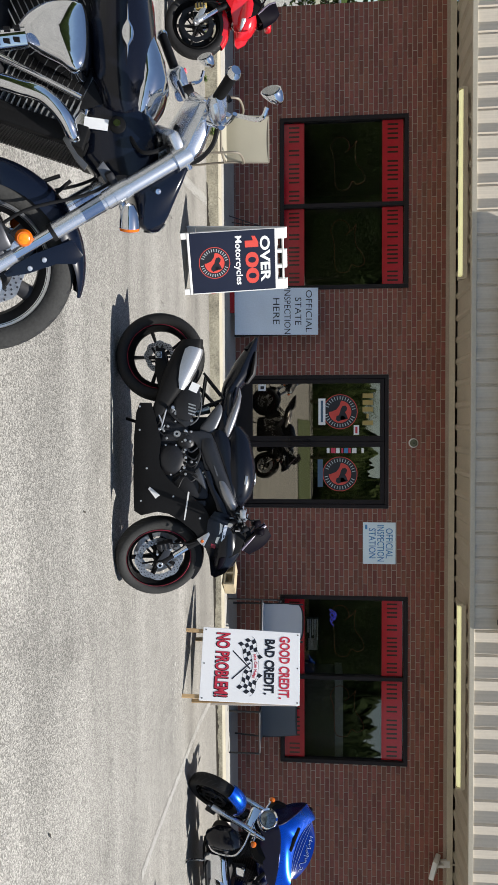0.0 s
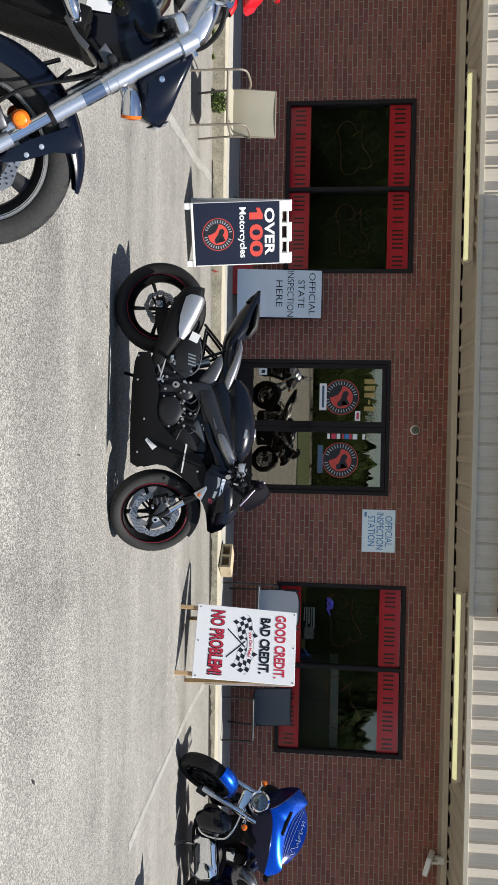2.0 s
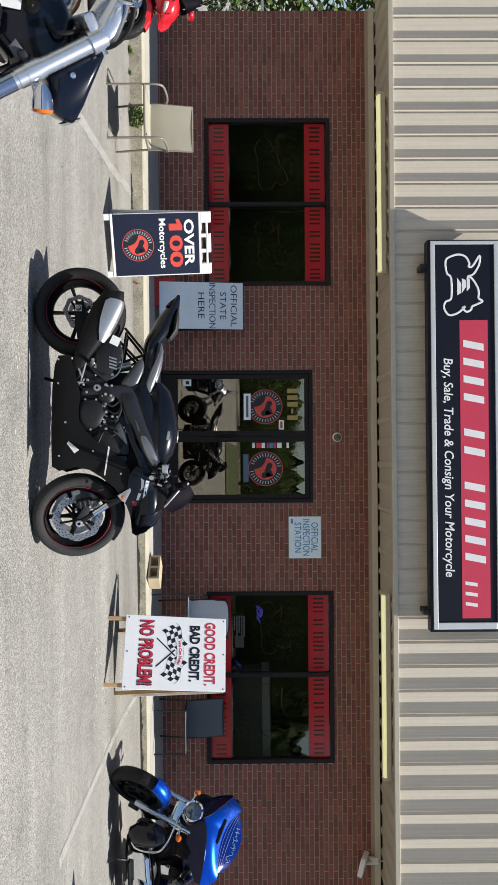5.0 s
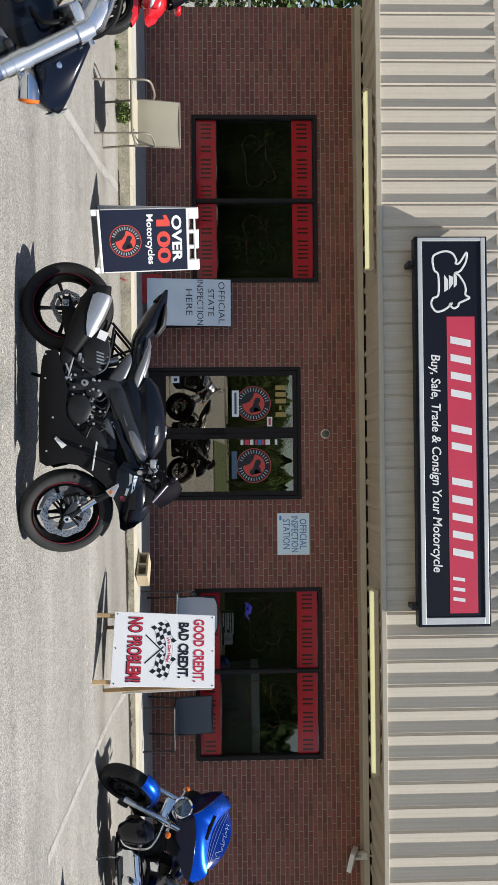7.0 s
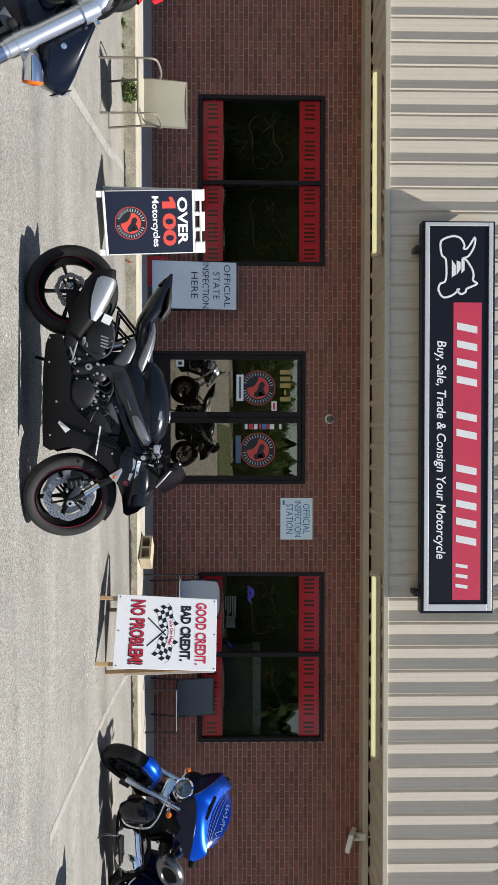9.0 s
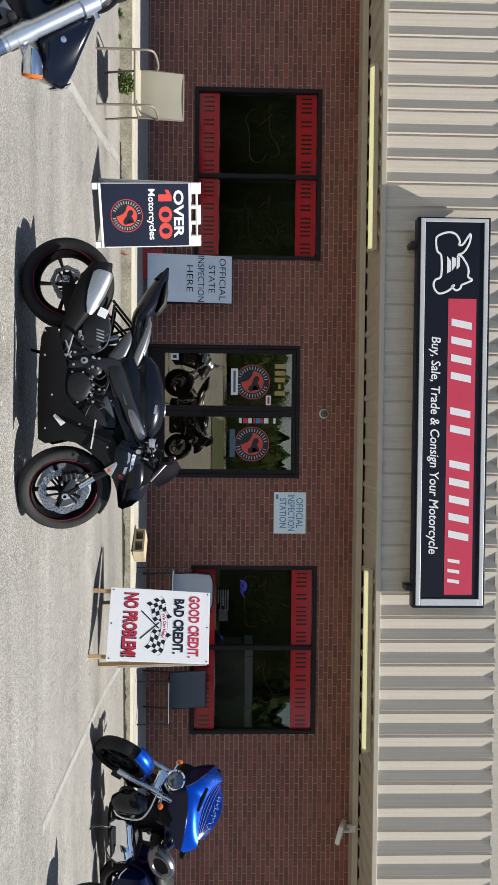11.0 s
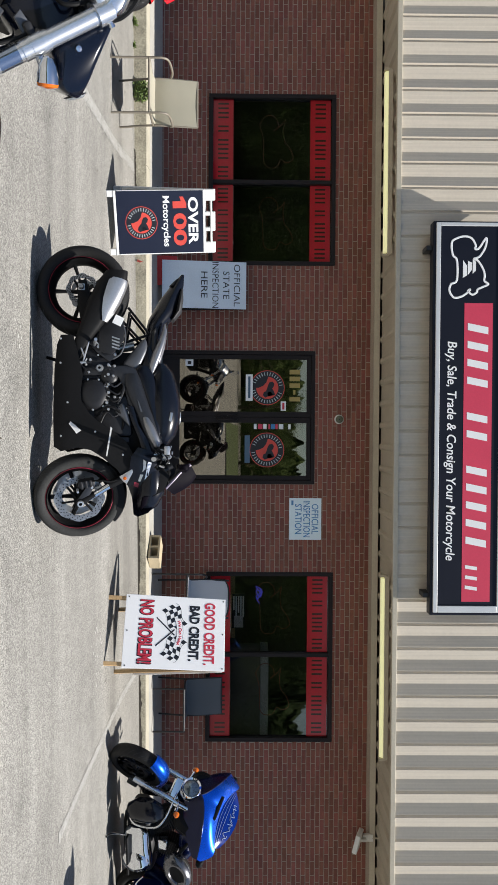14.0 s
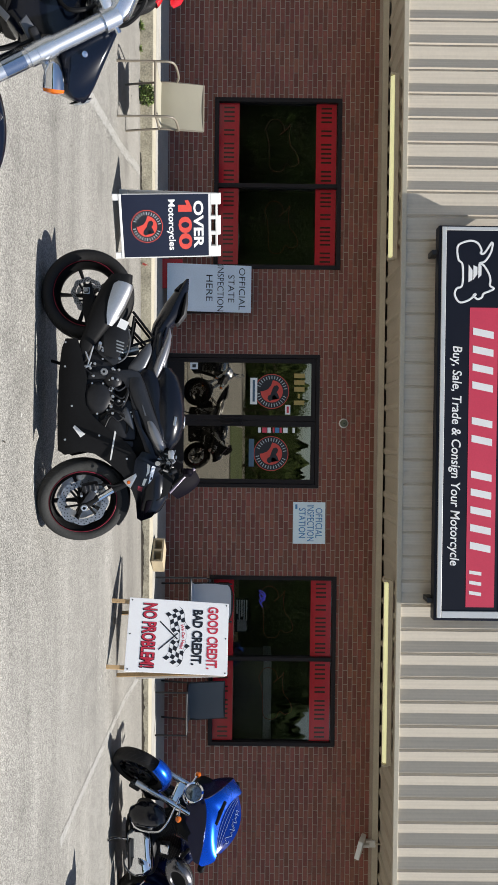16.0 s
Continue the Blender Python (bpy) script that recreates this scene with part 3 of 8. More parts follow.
def strip_banner(x0, x1, z0, z1, parent):
    b = part("banner_strip", boxed((x0, WALL_Y + 0.044, z0), (x1, WALL_Y + 0.0455, z1)), BANNER_RED, parent, "red film strip with dark plain lettering bars")
    glyph_bars("XXXX XX XXXXX XXX", (x1 - x0) * 0.95, 0.15, pose((x0 + x1) / 2, WALL_Y + 0.0425, (z0 + z1) / 2, 90, 0, 0), LETTER_DIM, b, fill=0.2, joined=True)


def neon(x, z, parent):
    """An unlit tube bent to a closed, wavy outline: a round end, a long sag, a ragged top."""
    bm = bmesh.new()
    pts = [(-0.28, -0.13), (-0.40, -0.06), (-0.42, 0.04), (-0.36, 0.12), (-0.26, 0.14), (-0.20, 0.08), (-0.30, 0.20), (-0.36, 0.24), (-0.22, 0.22), (-0.05, 0.24), (0.06, 0.32), (0.20, 0.36), (0.26, 0.26), (0.22, 0.18), (0.32, 0.12), (0.33, 0.0), (0.26, -0.06), (0.12, -0.07), (-0.1, -0.08), (-0.28, -0.13)]
    tube(bm, [(x + a, WALL_Y + 0.2, z + c) for a, c in pts], 0.0055, 6, 5)
    part("neon_tube", smooth(bm), TUBE_OFF, parent, "unlit bent neon tube outline")


TUBE_OFF = mat("unlit_neon_tube", (0.42, 0.13, 0.10), 0.3, 0, 0.1, 6, 60, 0)


def make_window(name, x0, x1, z0, z1, mull):
    w = thing(name, pose(0, 0, 0), "dark bronze aluminium storefront window with tinted panes and red strips", "window", kind="structure")
    f = 0.058
    y0, y1 = WALL_Y - 0.012, WALL_Y + 0.10
    for nm, lo, hi in (("window_frame", (x0, y0, z0), (x0 + f, y1, z1)), ("window_frame", (x1 - f, y0, z0), (x1, y1, z1)), ("window_frame", (x0 + f, y0, z1 - f), (x1 - f, y1, z1)), ("window_sill", (x0 + f, y0 - 0.02, z0), (x1 - f, y1, z0 + f)), ("mullion", (mull - 0.028, y0, z0 + f), (mull + 0.028, y1, z1 - f))):
        part(nm, boxed(lo, hi, 0.004), BRONZE, w)
    for a, b in ((x0 + f, mull - 0.028), (mull + 0.028, x1 - f)):
        pane("pane", a, b, z0 + f, z1 - f, WALL_Y + 0.05, w)
        strip_banner(a + 0.004, b - 0.004, z1 - f - 0.305, z1 - f - 0.012, w)
        strip_banner(a + 0.004, b - 0.004, z0 + f - 0.002 + 0.004, z0 + f + 0.29, w)
        neon((a + b) / 2, 1.75, w)
    return w


make_window("window_1", *WINDOWS[0], -3.372)
W2 = make_window("window_2", *WINDOWS[1], 3.404)
tagged(part("window_shelf", boxed((2.27, WALL_Y + 0.2, 1.215), (3.22, WALL_Y + 0.32, 1.31), 0.006), WOOD), "bare wooden shelf board inside the shop window", "shelf")
# Added box; its pale rail stands for a band reflected in the pane.
counter = thing("reflection_stand", pose(4.2, WALL_Y + 0.42, 0.2), "added dark stand whose pale top rail imitates a reflection", "counter")
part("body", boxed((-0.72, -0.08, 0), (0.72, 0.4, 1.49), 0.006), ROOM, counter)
part("top_rail", boxed((-0.74, -0.1, 1.494), (0.74, 0.42, 1.612), 0.006), GREY_PALE, counter, "pale grey rail in place of a reflected band")
bm = bmesh.new()
tube(bm, [(2.50 + 0.07 * math.cos(k * 1.7) + 0.012 * k, WALL_Y + 0.17, 1.66 + 0.05 * math.sin(k * 2.3)) for k in range(12)], 0.007, 6, 4)
part("neon_tube", smooth(bm), mat("blue_glass_tube", (0.10, 0.10, 0.75), 0.25, 0, 0.1, 6, 60, 0, emit=0.25), W2, "small blue neon squiggle")
poster = tagged(part("poster", boxed((2.544, WALL_Y + 0.074, 1.27), (3.04, WALL_Y + 0.078, 1.455)), BLACK), "small dark information poster with unreadable lines behind glass", "poster")
for k in range(5):
    part("text_bar", boxed((2.575, WALL_Y + 0.071, 1.285 + k * 0.034), (2.575 + (0.2, 0.3, 0.24, 0.36, 0.3)[k], WALL_Y + 0.0735, 1.305 + k * 0.034)), (WHITE, PALE_BLUE)[k % 2], poster)
part("picture", boxed((2.86, WALL_Y + 0.071, 1.30), (3.03, WALL_Y + 0.0735, 1.43)), GREY_PALE, poster, "pale grey printed panel")


def make_door():
    x0, x1, z0, z1 = DOOR
    d = thing("door_1", pose(0, 0, 0), "dark bronze double glass storefront door, closed, with round stickers", "door", kind="structure")
    y0, y1 = WALL_Y + 0.0, WALL_Y + 0.11
    f = 0.055
    part("door_frame", boxed((x0, y0, z0), (x0 + f, y1, z1), 0.004), BRONZE, d)
    part("door_frame", boxed((x1 - f, y0, z0), (x1, y1, z1), 0.004), BRONZE, d)
    part("door_frame", boxed((x0 + f, y0, z1 - f), (x1 - f, y1, z1), 0.004), BRONZE, d)
    part("threshold", boxed((x0 + f, y0, z0), (x1 - f, y1, z0 + 0.02)), ALU, d)
    for a, b, hinge in ((x0 + f + 0.004, -0.016, -1), (-0.012, x1 - f - 0.004, 1)):
        wa, wb = (0.062, 0.078) if hinge < 0 else (0.078, 0.062)
        leaf = part("door_leaf", boxed((a, y0 + 0.02, z0 + 0.022), (a + wa, y1 - 0.03, z1 - f - 0.004), 0.003), BRONZE, d)
        part("stile", boxed((b - wb, y0 + 0.02, z0 + 0.022), (b, y1 - 0.03, z1 - f - 0.004), 0.003), BRONZE, leaf)
        part("top_rail", boxed((a + wa, y0 + 0.02, z1 - f - 0.062), (b - wb, y1 - 0.03, z1 - f - 0.004), 0.003), BRONZE, leaf)
        part("bottom_rail", boxed((a + wa, y0 + 0.02, z0 + 0.022), (b - wb, y1 - 0.03, 0.495), 0.003), BRONZE, leaf)
        pane("pane", a + wa, b - wb, 0.495, z1 - f - 0.062, WALL_Y + 0.05, leaf, MIRROR_GLASS)
        bm = bmesh.new()
        hx = b - 0.036 if hinge < 0 else a + 0.036
        tube(bm, [(hx, y0 + 0.02, 1.05), (hx, y0 - 0.05, 1.06), (hx, y0 - 0.05, 1.3), (hx, y0 + 0.02, 1.31)], 0.011, 10, 5)
        part("pull_handle", smooth(bm), BRONZE, leaf)
        round_sticker(-0.44 if hinge < 0 else 0.455, WALL_Y + 0.0445, 1.755, 0.25, leaf)
    bm = bmesh.new()
    lathe(bm, [(0, -0.012), (0.016, -0.012), (0.018, 0)], 16, pose(-0.05, y0 + 0.018, 1.2, 90, 0, 0))
    part("lock_cylinder", smooth(bm), ALU, d)
    return d


def disc(bm, r, m, n=40, r0=0.0):
    o = [bm.verts.new(m @ Vector((r * math.cos(2 * math.pi * k / n), r * math.sin(2 * math.pi * k / n), 0))) for k in range(n)]
    if r0:
        i = [bm.verts.new(m @ Vector((r0 * math.cos(2 * math.pi * k / n), r0 * math.sin(2 * math.pi * k / n), 0))) for k in range(n)]
        for k in range(n):
            bm.faces.new((o[k], o[(k + 1) % n], i[(k + 1) % n], i[k]))
    else:
        bm.faces.new(o)
    return bm


def round_sticker(x, y, z, r, parent, plane=FACE, lift=(0, -1, 0)):
    """A round trade badge as plain shapes: red rim, black band with pale bars, red field, dark blot."""
    def at(k):
        return Matrix.Translation((x + lift[0] * k, y + lift[1] * k, z + lift[2] * k)) @ plane
    b = part("round_sticker", disc(bmesh.new(), r, at(0)), ORANGE_RED, parent, "round black and red trade sticker of plain shapes")
    part("band", disc(bmesh.new(), r * 0.96, at(0.0006), 40, r * 0.64), BLACK, b)
    bm = bmesh.new()
    for k in range(32):
        a = radians(11.25 * k)
        if k in (7, 8, 23, 24):
            continue
        m = at(0.0012) @ pose(0, 0, 0, 0, 0, math.degrees(a)) @ Matrix.Translation((r * 0.8, 0, 0))
        q = [bm.verts.new(m @ Vector(p)) for p in ((-0.095 * r, -0.022 * r, 0), (0.095 * r, -0.022 * r, 0), (0.095 * r, 0.022 * r, 0), (-0.095 * r, 0.022 * r, 0))]
        bm.faces.new(q)
    tagged(part("rim_bars", bm, RIM_INK, b), kind="stuff")
    blot = [(-0.36, 0.06), (-0.40, 0.22), (-0.28, 0.32), (-0.14, 0.28), (-0.04, 0.20), (0.08, 0.28), (0.30, 0.36), (0.26, 0.22), (0.14, 0.14), (0.12, 0.02), (0.22, -0.04), (0.38, -0.02), (0.44, -0.16), (0.32, -0.28), (0.16, -0.24), (0.10, -0.12), (-0.06, -0.06), (-0.2, -0.02)]
    bm = bmesh.new()
    bm.faces.new([bm.verts.new(at(0.0012) @ Vector((u * r * 1.1 + 0.08 * r, v * r * 1.1 + 0.06 * r, 0))) for u, v in blot])
    bmesh.ops.triangulate(bm, faces=bm.faces[:])
    part("blot", bm, BLACK, b)
    bm = bmesh.new()
    ring = [(math.cos(radians(k)) * 0.65 * r, math.sin(radians(k)) * 0.65 * r) for k in range(175, 272, 8)] + [(0.0, -0.5 * r), (-0.12 * r, -0.22 * r), (-0.34 * r, -0.04 * r)]
    bm.faces.new([bm.verts.new(at(0.0011) @ Vector((u, v, 0))) for u, v in ring])
    bmesh.ops.triangulate(bm, faces=bm.faces[:])
    part("blot", bm, BLACK, b)


make_door()
DOOR_1 = bpy.data.objects["door_1"]


def on_glass(name, x0, x1, z0, z1, material, label="", lift=0.0):
    part(name, boxed((x0, WALL_Y + 0.0425 - lift, z0), (x1, WALL_Y + 0.0455 - lift, z1)), material, DOOR_1, label)


for k in range(5):
    on_glass("number_bar", -0.70 + k * 0.097, -0.635 + k * 0.097, 2.075 if k != 3 else 2.13, 2.225 if k != 3 else 2.16, GOLD, "gold vinyl number bar")
for z0, z1, m_ in ((1.565, 1.605, WHITE), (1.625, 1.69, ROSE), (1.70, 1.75, WHITE), (1.775, 1.80, ROSE), (1.81, 1.87, INK_BLUE), (1.875, 1.91, ROSE), (1.925, 1.99, WHITE), (2.06, 2.095, WHITE)):
    on_glass("small_sticker", 0.08, 0.155, z0, z1, m_)
on_glass("phone_strip", -0.631, -0.251, 1.445, 1.546, WHITE, "white strip with a bar of unreadable digits")
on_glass("phone_bar", -0.60, -0.29, 1.48, 1.512, DIM_BLUE, "", 0.004)
on_glass("phone_strip", 0.246, 0.644, 1.435, 1.51, DIM_BLUE, "dim blue strip")
on_glass("small_sticker", -0.246, -0.109, 1.95, 2.025, WHITE)
on_glass("sticker_bar", -0.225, -0.13, 1.972, 2.003, RED_VINYL, "", 0.004)
on_glass("small_sticker", -0.841, -0.745, 0.577, 0.69, WHITE)
on_glass("sticker_bar", -0.815, -0.77, 0.61, 0.66, BLACK, "", 0.004)


# ---- wall signs and fixtures ----
def wall_sign():
    s = thing("inspection_sign", pose(1.441, WALL_Y - 0.012, 2.311), "white metal inspection station sign with blue lettering on brick", "sign")
    part("board", boxed((-0.299, 0, -0.231), (0.299, 0.008, 0.231), 0.003), ICE, s)
    for txt, z in (("OFFICIAL", 0.14), ("INSPECTION", 0.02), ("STATION", -0.10)):
        lettering(txt, 0.098, pose(0, -0.0015, z, 90, 0, 0), INK_BLUE, s, bold=0.004, width=0.52 if txt == "INSPECTION" else 0.43, name="lettering")
    for sx in (-1, 1):
        part("bolt", lathe(bmesh.new(), [(0, -0.006), (0.008, -0.005), (0.01, 0)], 10, pose(sx * 0.26, 0, 0.205, 90, 0, 0)), ALU, s)
    part("small_mark", boxed((-0.265, -0.0012, -0.2), (-0.2, 0, -0.17)), INK_BLUE, s)


wall_sign()


def alarm_bell():
    b = thing("alarm_bell", pose(0.008, WALL_Y, 2.787), "round white and olive metal alarm bell on the brick wall", "alarm bell")
    part("base", smooth(lathe(bmesh.new(), [(0, 0.034), (0.046, 0.034), (0.060, 0.026), (0.067, 0.010), (0.069, 0)], 28, FACE)), WHITE_PLASTIC, b, "white painted rim")
    bm = lathe(bmesh.new(), [(0, 0.052), (0.03, 0.050), (0.047, 0.044), (0.053, 0.034), (0.053, 0.03)], 28, FACE)
    part("gong", smooth(bm), BELL_GREEN, b, "dull olive metal face")
    part("nut", lathe(bmesh.new(), [(0, 0.064), (0.010, 0.062), (0.012, 0.048)], 10, FACE), DARK_STEEL, b)


alarm_bell()


def flood_light():
    f = thing("flood_light", pose(6.03, WALL_Y, 3.2), "white security flood light on a conduit below the eave", "flood light")
    part("wall_plate", boxed((-0.05, -0.06, -0.02), (0.05, 0, 0.12), 0.008), WHITE_PLASTIC, f)
    bm = bmesh.new()
    rod(bm, (0, -0.05, 0.11), (0, -0.05, 0.28), 0.012)
    part("conduit", smooth(bm), CREAM, f)
    bm = bmesh.new()
    box(bm, (-0.13, -0.34, -0.09), (0.13, -0.06, -0.02), pose(0, 0, 0.0, 20, 14, 0), 0.012)
    part("housing", smooth(bm), WHITE_PLASTIC, f)
    part("arm", boxed((-0.02, -0.12, -0.08), (0.02, -0.04, 0.02), 0.006), WHITE_PLASTIC, f)


flood_light()


# ---- roof sign ----
def roof_sign():
    w, h = 2.44, 0.457
    s = thing("roof_sign", pose(0.0214, 9.52, 4.181) @ Matrix.Diagonal((0.9935, 1, 0.9935, 1)), "long navy sign box with a rose-red panel and white lettering", "shop sign")
    part("cabinet", boxed((-w, 0.0, -h), (w, 0.16, h), 0.012), SIGN_NAVY, s, "dark painted sign cabinet")
    for lo, hi in (((-2.42, -0.018, -0.422), (2.402, 0.002, -0.365)), ((-2.42, -0.018, 0.372), (2.402, 0.002, 0.425)), ((-2.42, -0.018, -0.365), (-2.376, 0.002, 0.372)), ((2.318, -0.018, -0.365), (2.402, 0.002, 0.372))):
        part("retainer", boxed(lo, hi, 0.006), RETAINER, s, "bright aluminium retainer")
    part("sign_face", boxed((-2.376, -0.006, -0.365), (2.318, 0.001, 0.372)), SIGN_NAVY, s)
    part("red_panel", boxed((-1.43, -0.008, -0.065), (2.267, -0.0062, 0.286)), ROSE, s, "rose red vinyl panel")
    glyph_bars("XXXX XX XXXXX", 2.86, 0.255, pose(0.205, -0.0095, 0.105, 90, 0, 0), WHITE, s, lean=0.2, fill=0.2)
    glyph_bars("XXX", 0.38, 0.15, pose(1.97, -0.0095, 0.05, 90, 0, 0), WHITE, s, lean=0.15, fill=0.17)
    lettering("Buy, Sale, Trade & Consign Your Motorcycle", 0.152, pose(0.40, -0.0085, -0.228, 90, 0, 0), WHITE, s, width=2.71, shear=0.15, bold=0.012)
    bm = bmesh.new()
    loop = [(-0.25, -0.23), (-0.33, -0.21), (-0.38, -0.08), (-0.355, 0.02), (-0.27, 0.07), (-0.23, 0.06), (-0.235, 0.11), (-0.365, 0.20), (-0.25, 0.19), (-0.135, 0.12), (-0.105, 0.05), (-0.08, 0.10), (0.02, 0.165), (0.10, 0.185), (0.165, 0.18), (0.205, 0.23), (0.24, 0.165), (0.27, 0.10), (0.31, 0.085), (0.335, 0.03), (0.29, -0.02), (0.275, 0.01), (0.35, -0.08), (0.375, -0.19), (0.29, -0.25), (0.21, -0.23), (0.16, -0.16), (-0.08, -0.16), (-0.145, -0.21), (-0.25, -0.23)]
    tube(bm, [(u, 0, v) for u, v in loop], 0.013, 6, 5, 1.0)
    for v in bm.verts:
        v.co.y *= 0.15
    o = part("emblem_outline", bm, WHITE, s, "white outline emblem")
    o.location = (-1.87, -0.0085, -0.005)
    bm = bmesh.new()
    for q in (((-0.09, -0.07), (0.13, -0.07), (0.10, -0.02), (-0.02, -0.02)), ((-0.08, -0.01), (0.1, -0.01), (0.03, 0.04), (-0.06, 0.04)), ((-0.1, 0.05), (0.08, 0.05), (0.04, 0.09), (-0.07, 0.09))):
        bm.faces.new([bm.verts.new((u, 0, v)) for u, v in q])
    o = part("emblem_mark", bm, WHITE, s)
    o.location = (-1.87, -0.0085, -0.02)
    for sx in (-2.12, 2.2):
        part("bracket", boxed((sx - 0.03, 0.05, -h - 0.07), (sx + 0.03, 0.26, -h + 0.02), 0.004), DARK_STEEL, s)


roof_sign()

# ---- free-standing signs, chairs, block ----
def a_frame_sign():
    x, y = -1.979, 8.304
    s = thing("a_frame_sign", pose(x, y, ground_z(x, y), 0, 0, 25), "white plastic folding pavement sign with dark panel on asphalt", "pavement sign")
    tilt = 10.5
    for side in (1, -1):
        m = pose(0, 0.21 - side * 0.21, 0, -tilt if side > 0 else tilt, 0, 0)
        bm = bmesh.new()
        for lo, hi in (((-0.33, 0, 0.0), (-0.265, 0.035, 0.07)), ((0.265, 0, 0.0), (0.33, 0.035, 0.07)), ((-0.33, -0.006, 0.064), (0.33, 0.035, 0.09)), ((-0.33, 0, 0.10), (-0.305, 0.035, 1.0)), ((0.305, 0, 0.10), (0.33, 0.035, 1.0)), ((-0.33, 0, 1.0), (0.33, 0.035, 1.025)), ((-0.33, 0, 1.025), (-0.215, 0.035, 1.128)), ((0.215, 0, 1.025), (0.33, 0.035, 1.128)), ((-0.10, 0.003, 1.025), (-0.062, 0.032, 1.128)), ((0.062, 0.003, 1.025), (0.10, 0.032, 1.128)), ((-0.062, 0.003, 1.09), (0.062, 0.032, 1.128)), ((-0.305, 0.012, 0.10), (0.305, 0.026, 1.0))):
            box(bm, lo, hi, None, 0.004)
        p = part("panel_frame", bm, WHITE_PLASTIC, s)
        p.matrix_local = m
        if side > 0:
            f = part("poster_face", boxed((-0.322, -0.004, 0.092), (0.318, -0.0005, 1.002), 0.001), NAVY, p, "dark printed panel")
            lettering("OVER", 0.108, pose(-0.012, -0.0055, 0.895, 90, 0, 0), WHITE, f, width=0.49, bold=0.03)
            lettering("00", 0.145, pose(0.075, -0.0055, 0.752, 90, 0, 0), ORANGE_RED, f, width=0.34, bold=0.03)
            part("numeral_one", plate(bmesh.new(), [(-0.215, 0.68), (-0.145, 0.68), (-0.145, 0.824), (-0.195, 0.824), (-0.262, 0.79), (-0.262, 0.752), (-0.215, 0.768)], -0.007, -0.0045), ORANGE_RED, f)
            lettering("Motorcycles", 0.092, pose(-0.01, -0.0055, 0.60, 90, 0, 0), WHITE, f, width=0.52)
            round_sticker(0.0, -0.0055, 0.345, 0.168, f)
    bm = bmesh.new()
    rod(bm, (-0.315, 0.21, 1.07), (0.315, 0.21, 1.07), 0.012)
    part("hinge_bar", smooth(bm), WHITE_PLASTIC, s)


a_frame_sign()


def flag(bm, m, nx, ny, cell, parity):
    for i in range(nx):
        for j in range(ny):
            if (i + j) % 2 == parity:
                def p(u, v):
                    return m @ Vector((u * cell, v * cell + 0.018 * math.sin(u * 1.1), 0))
                bm.faces.new([bm.verts.new(q) for q in (p(i, j), p(i + 1, j), p(i + 1, j + 1), p(i, j + 1))])


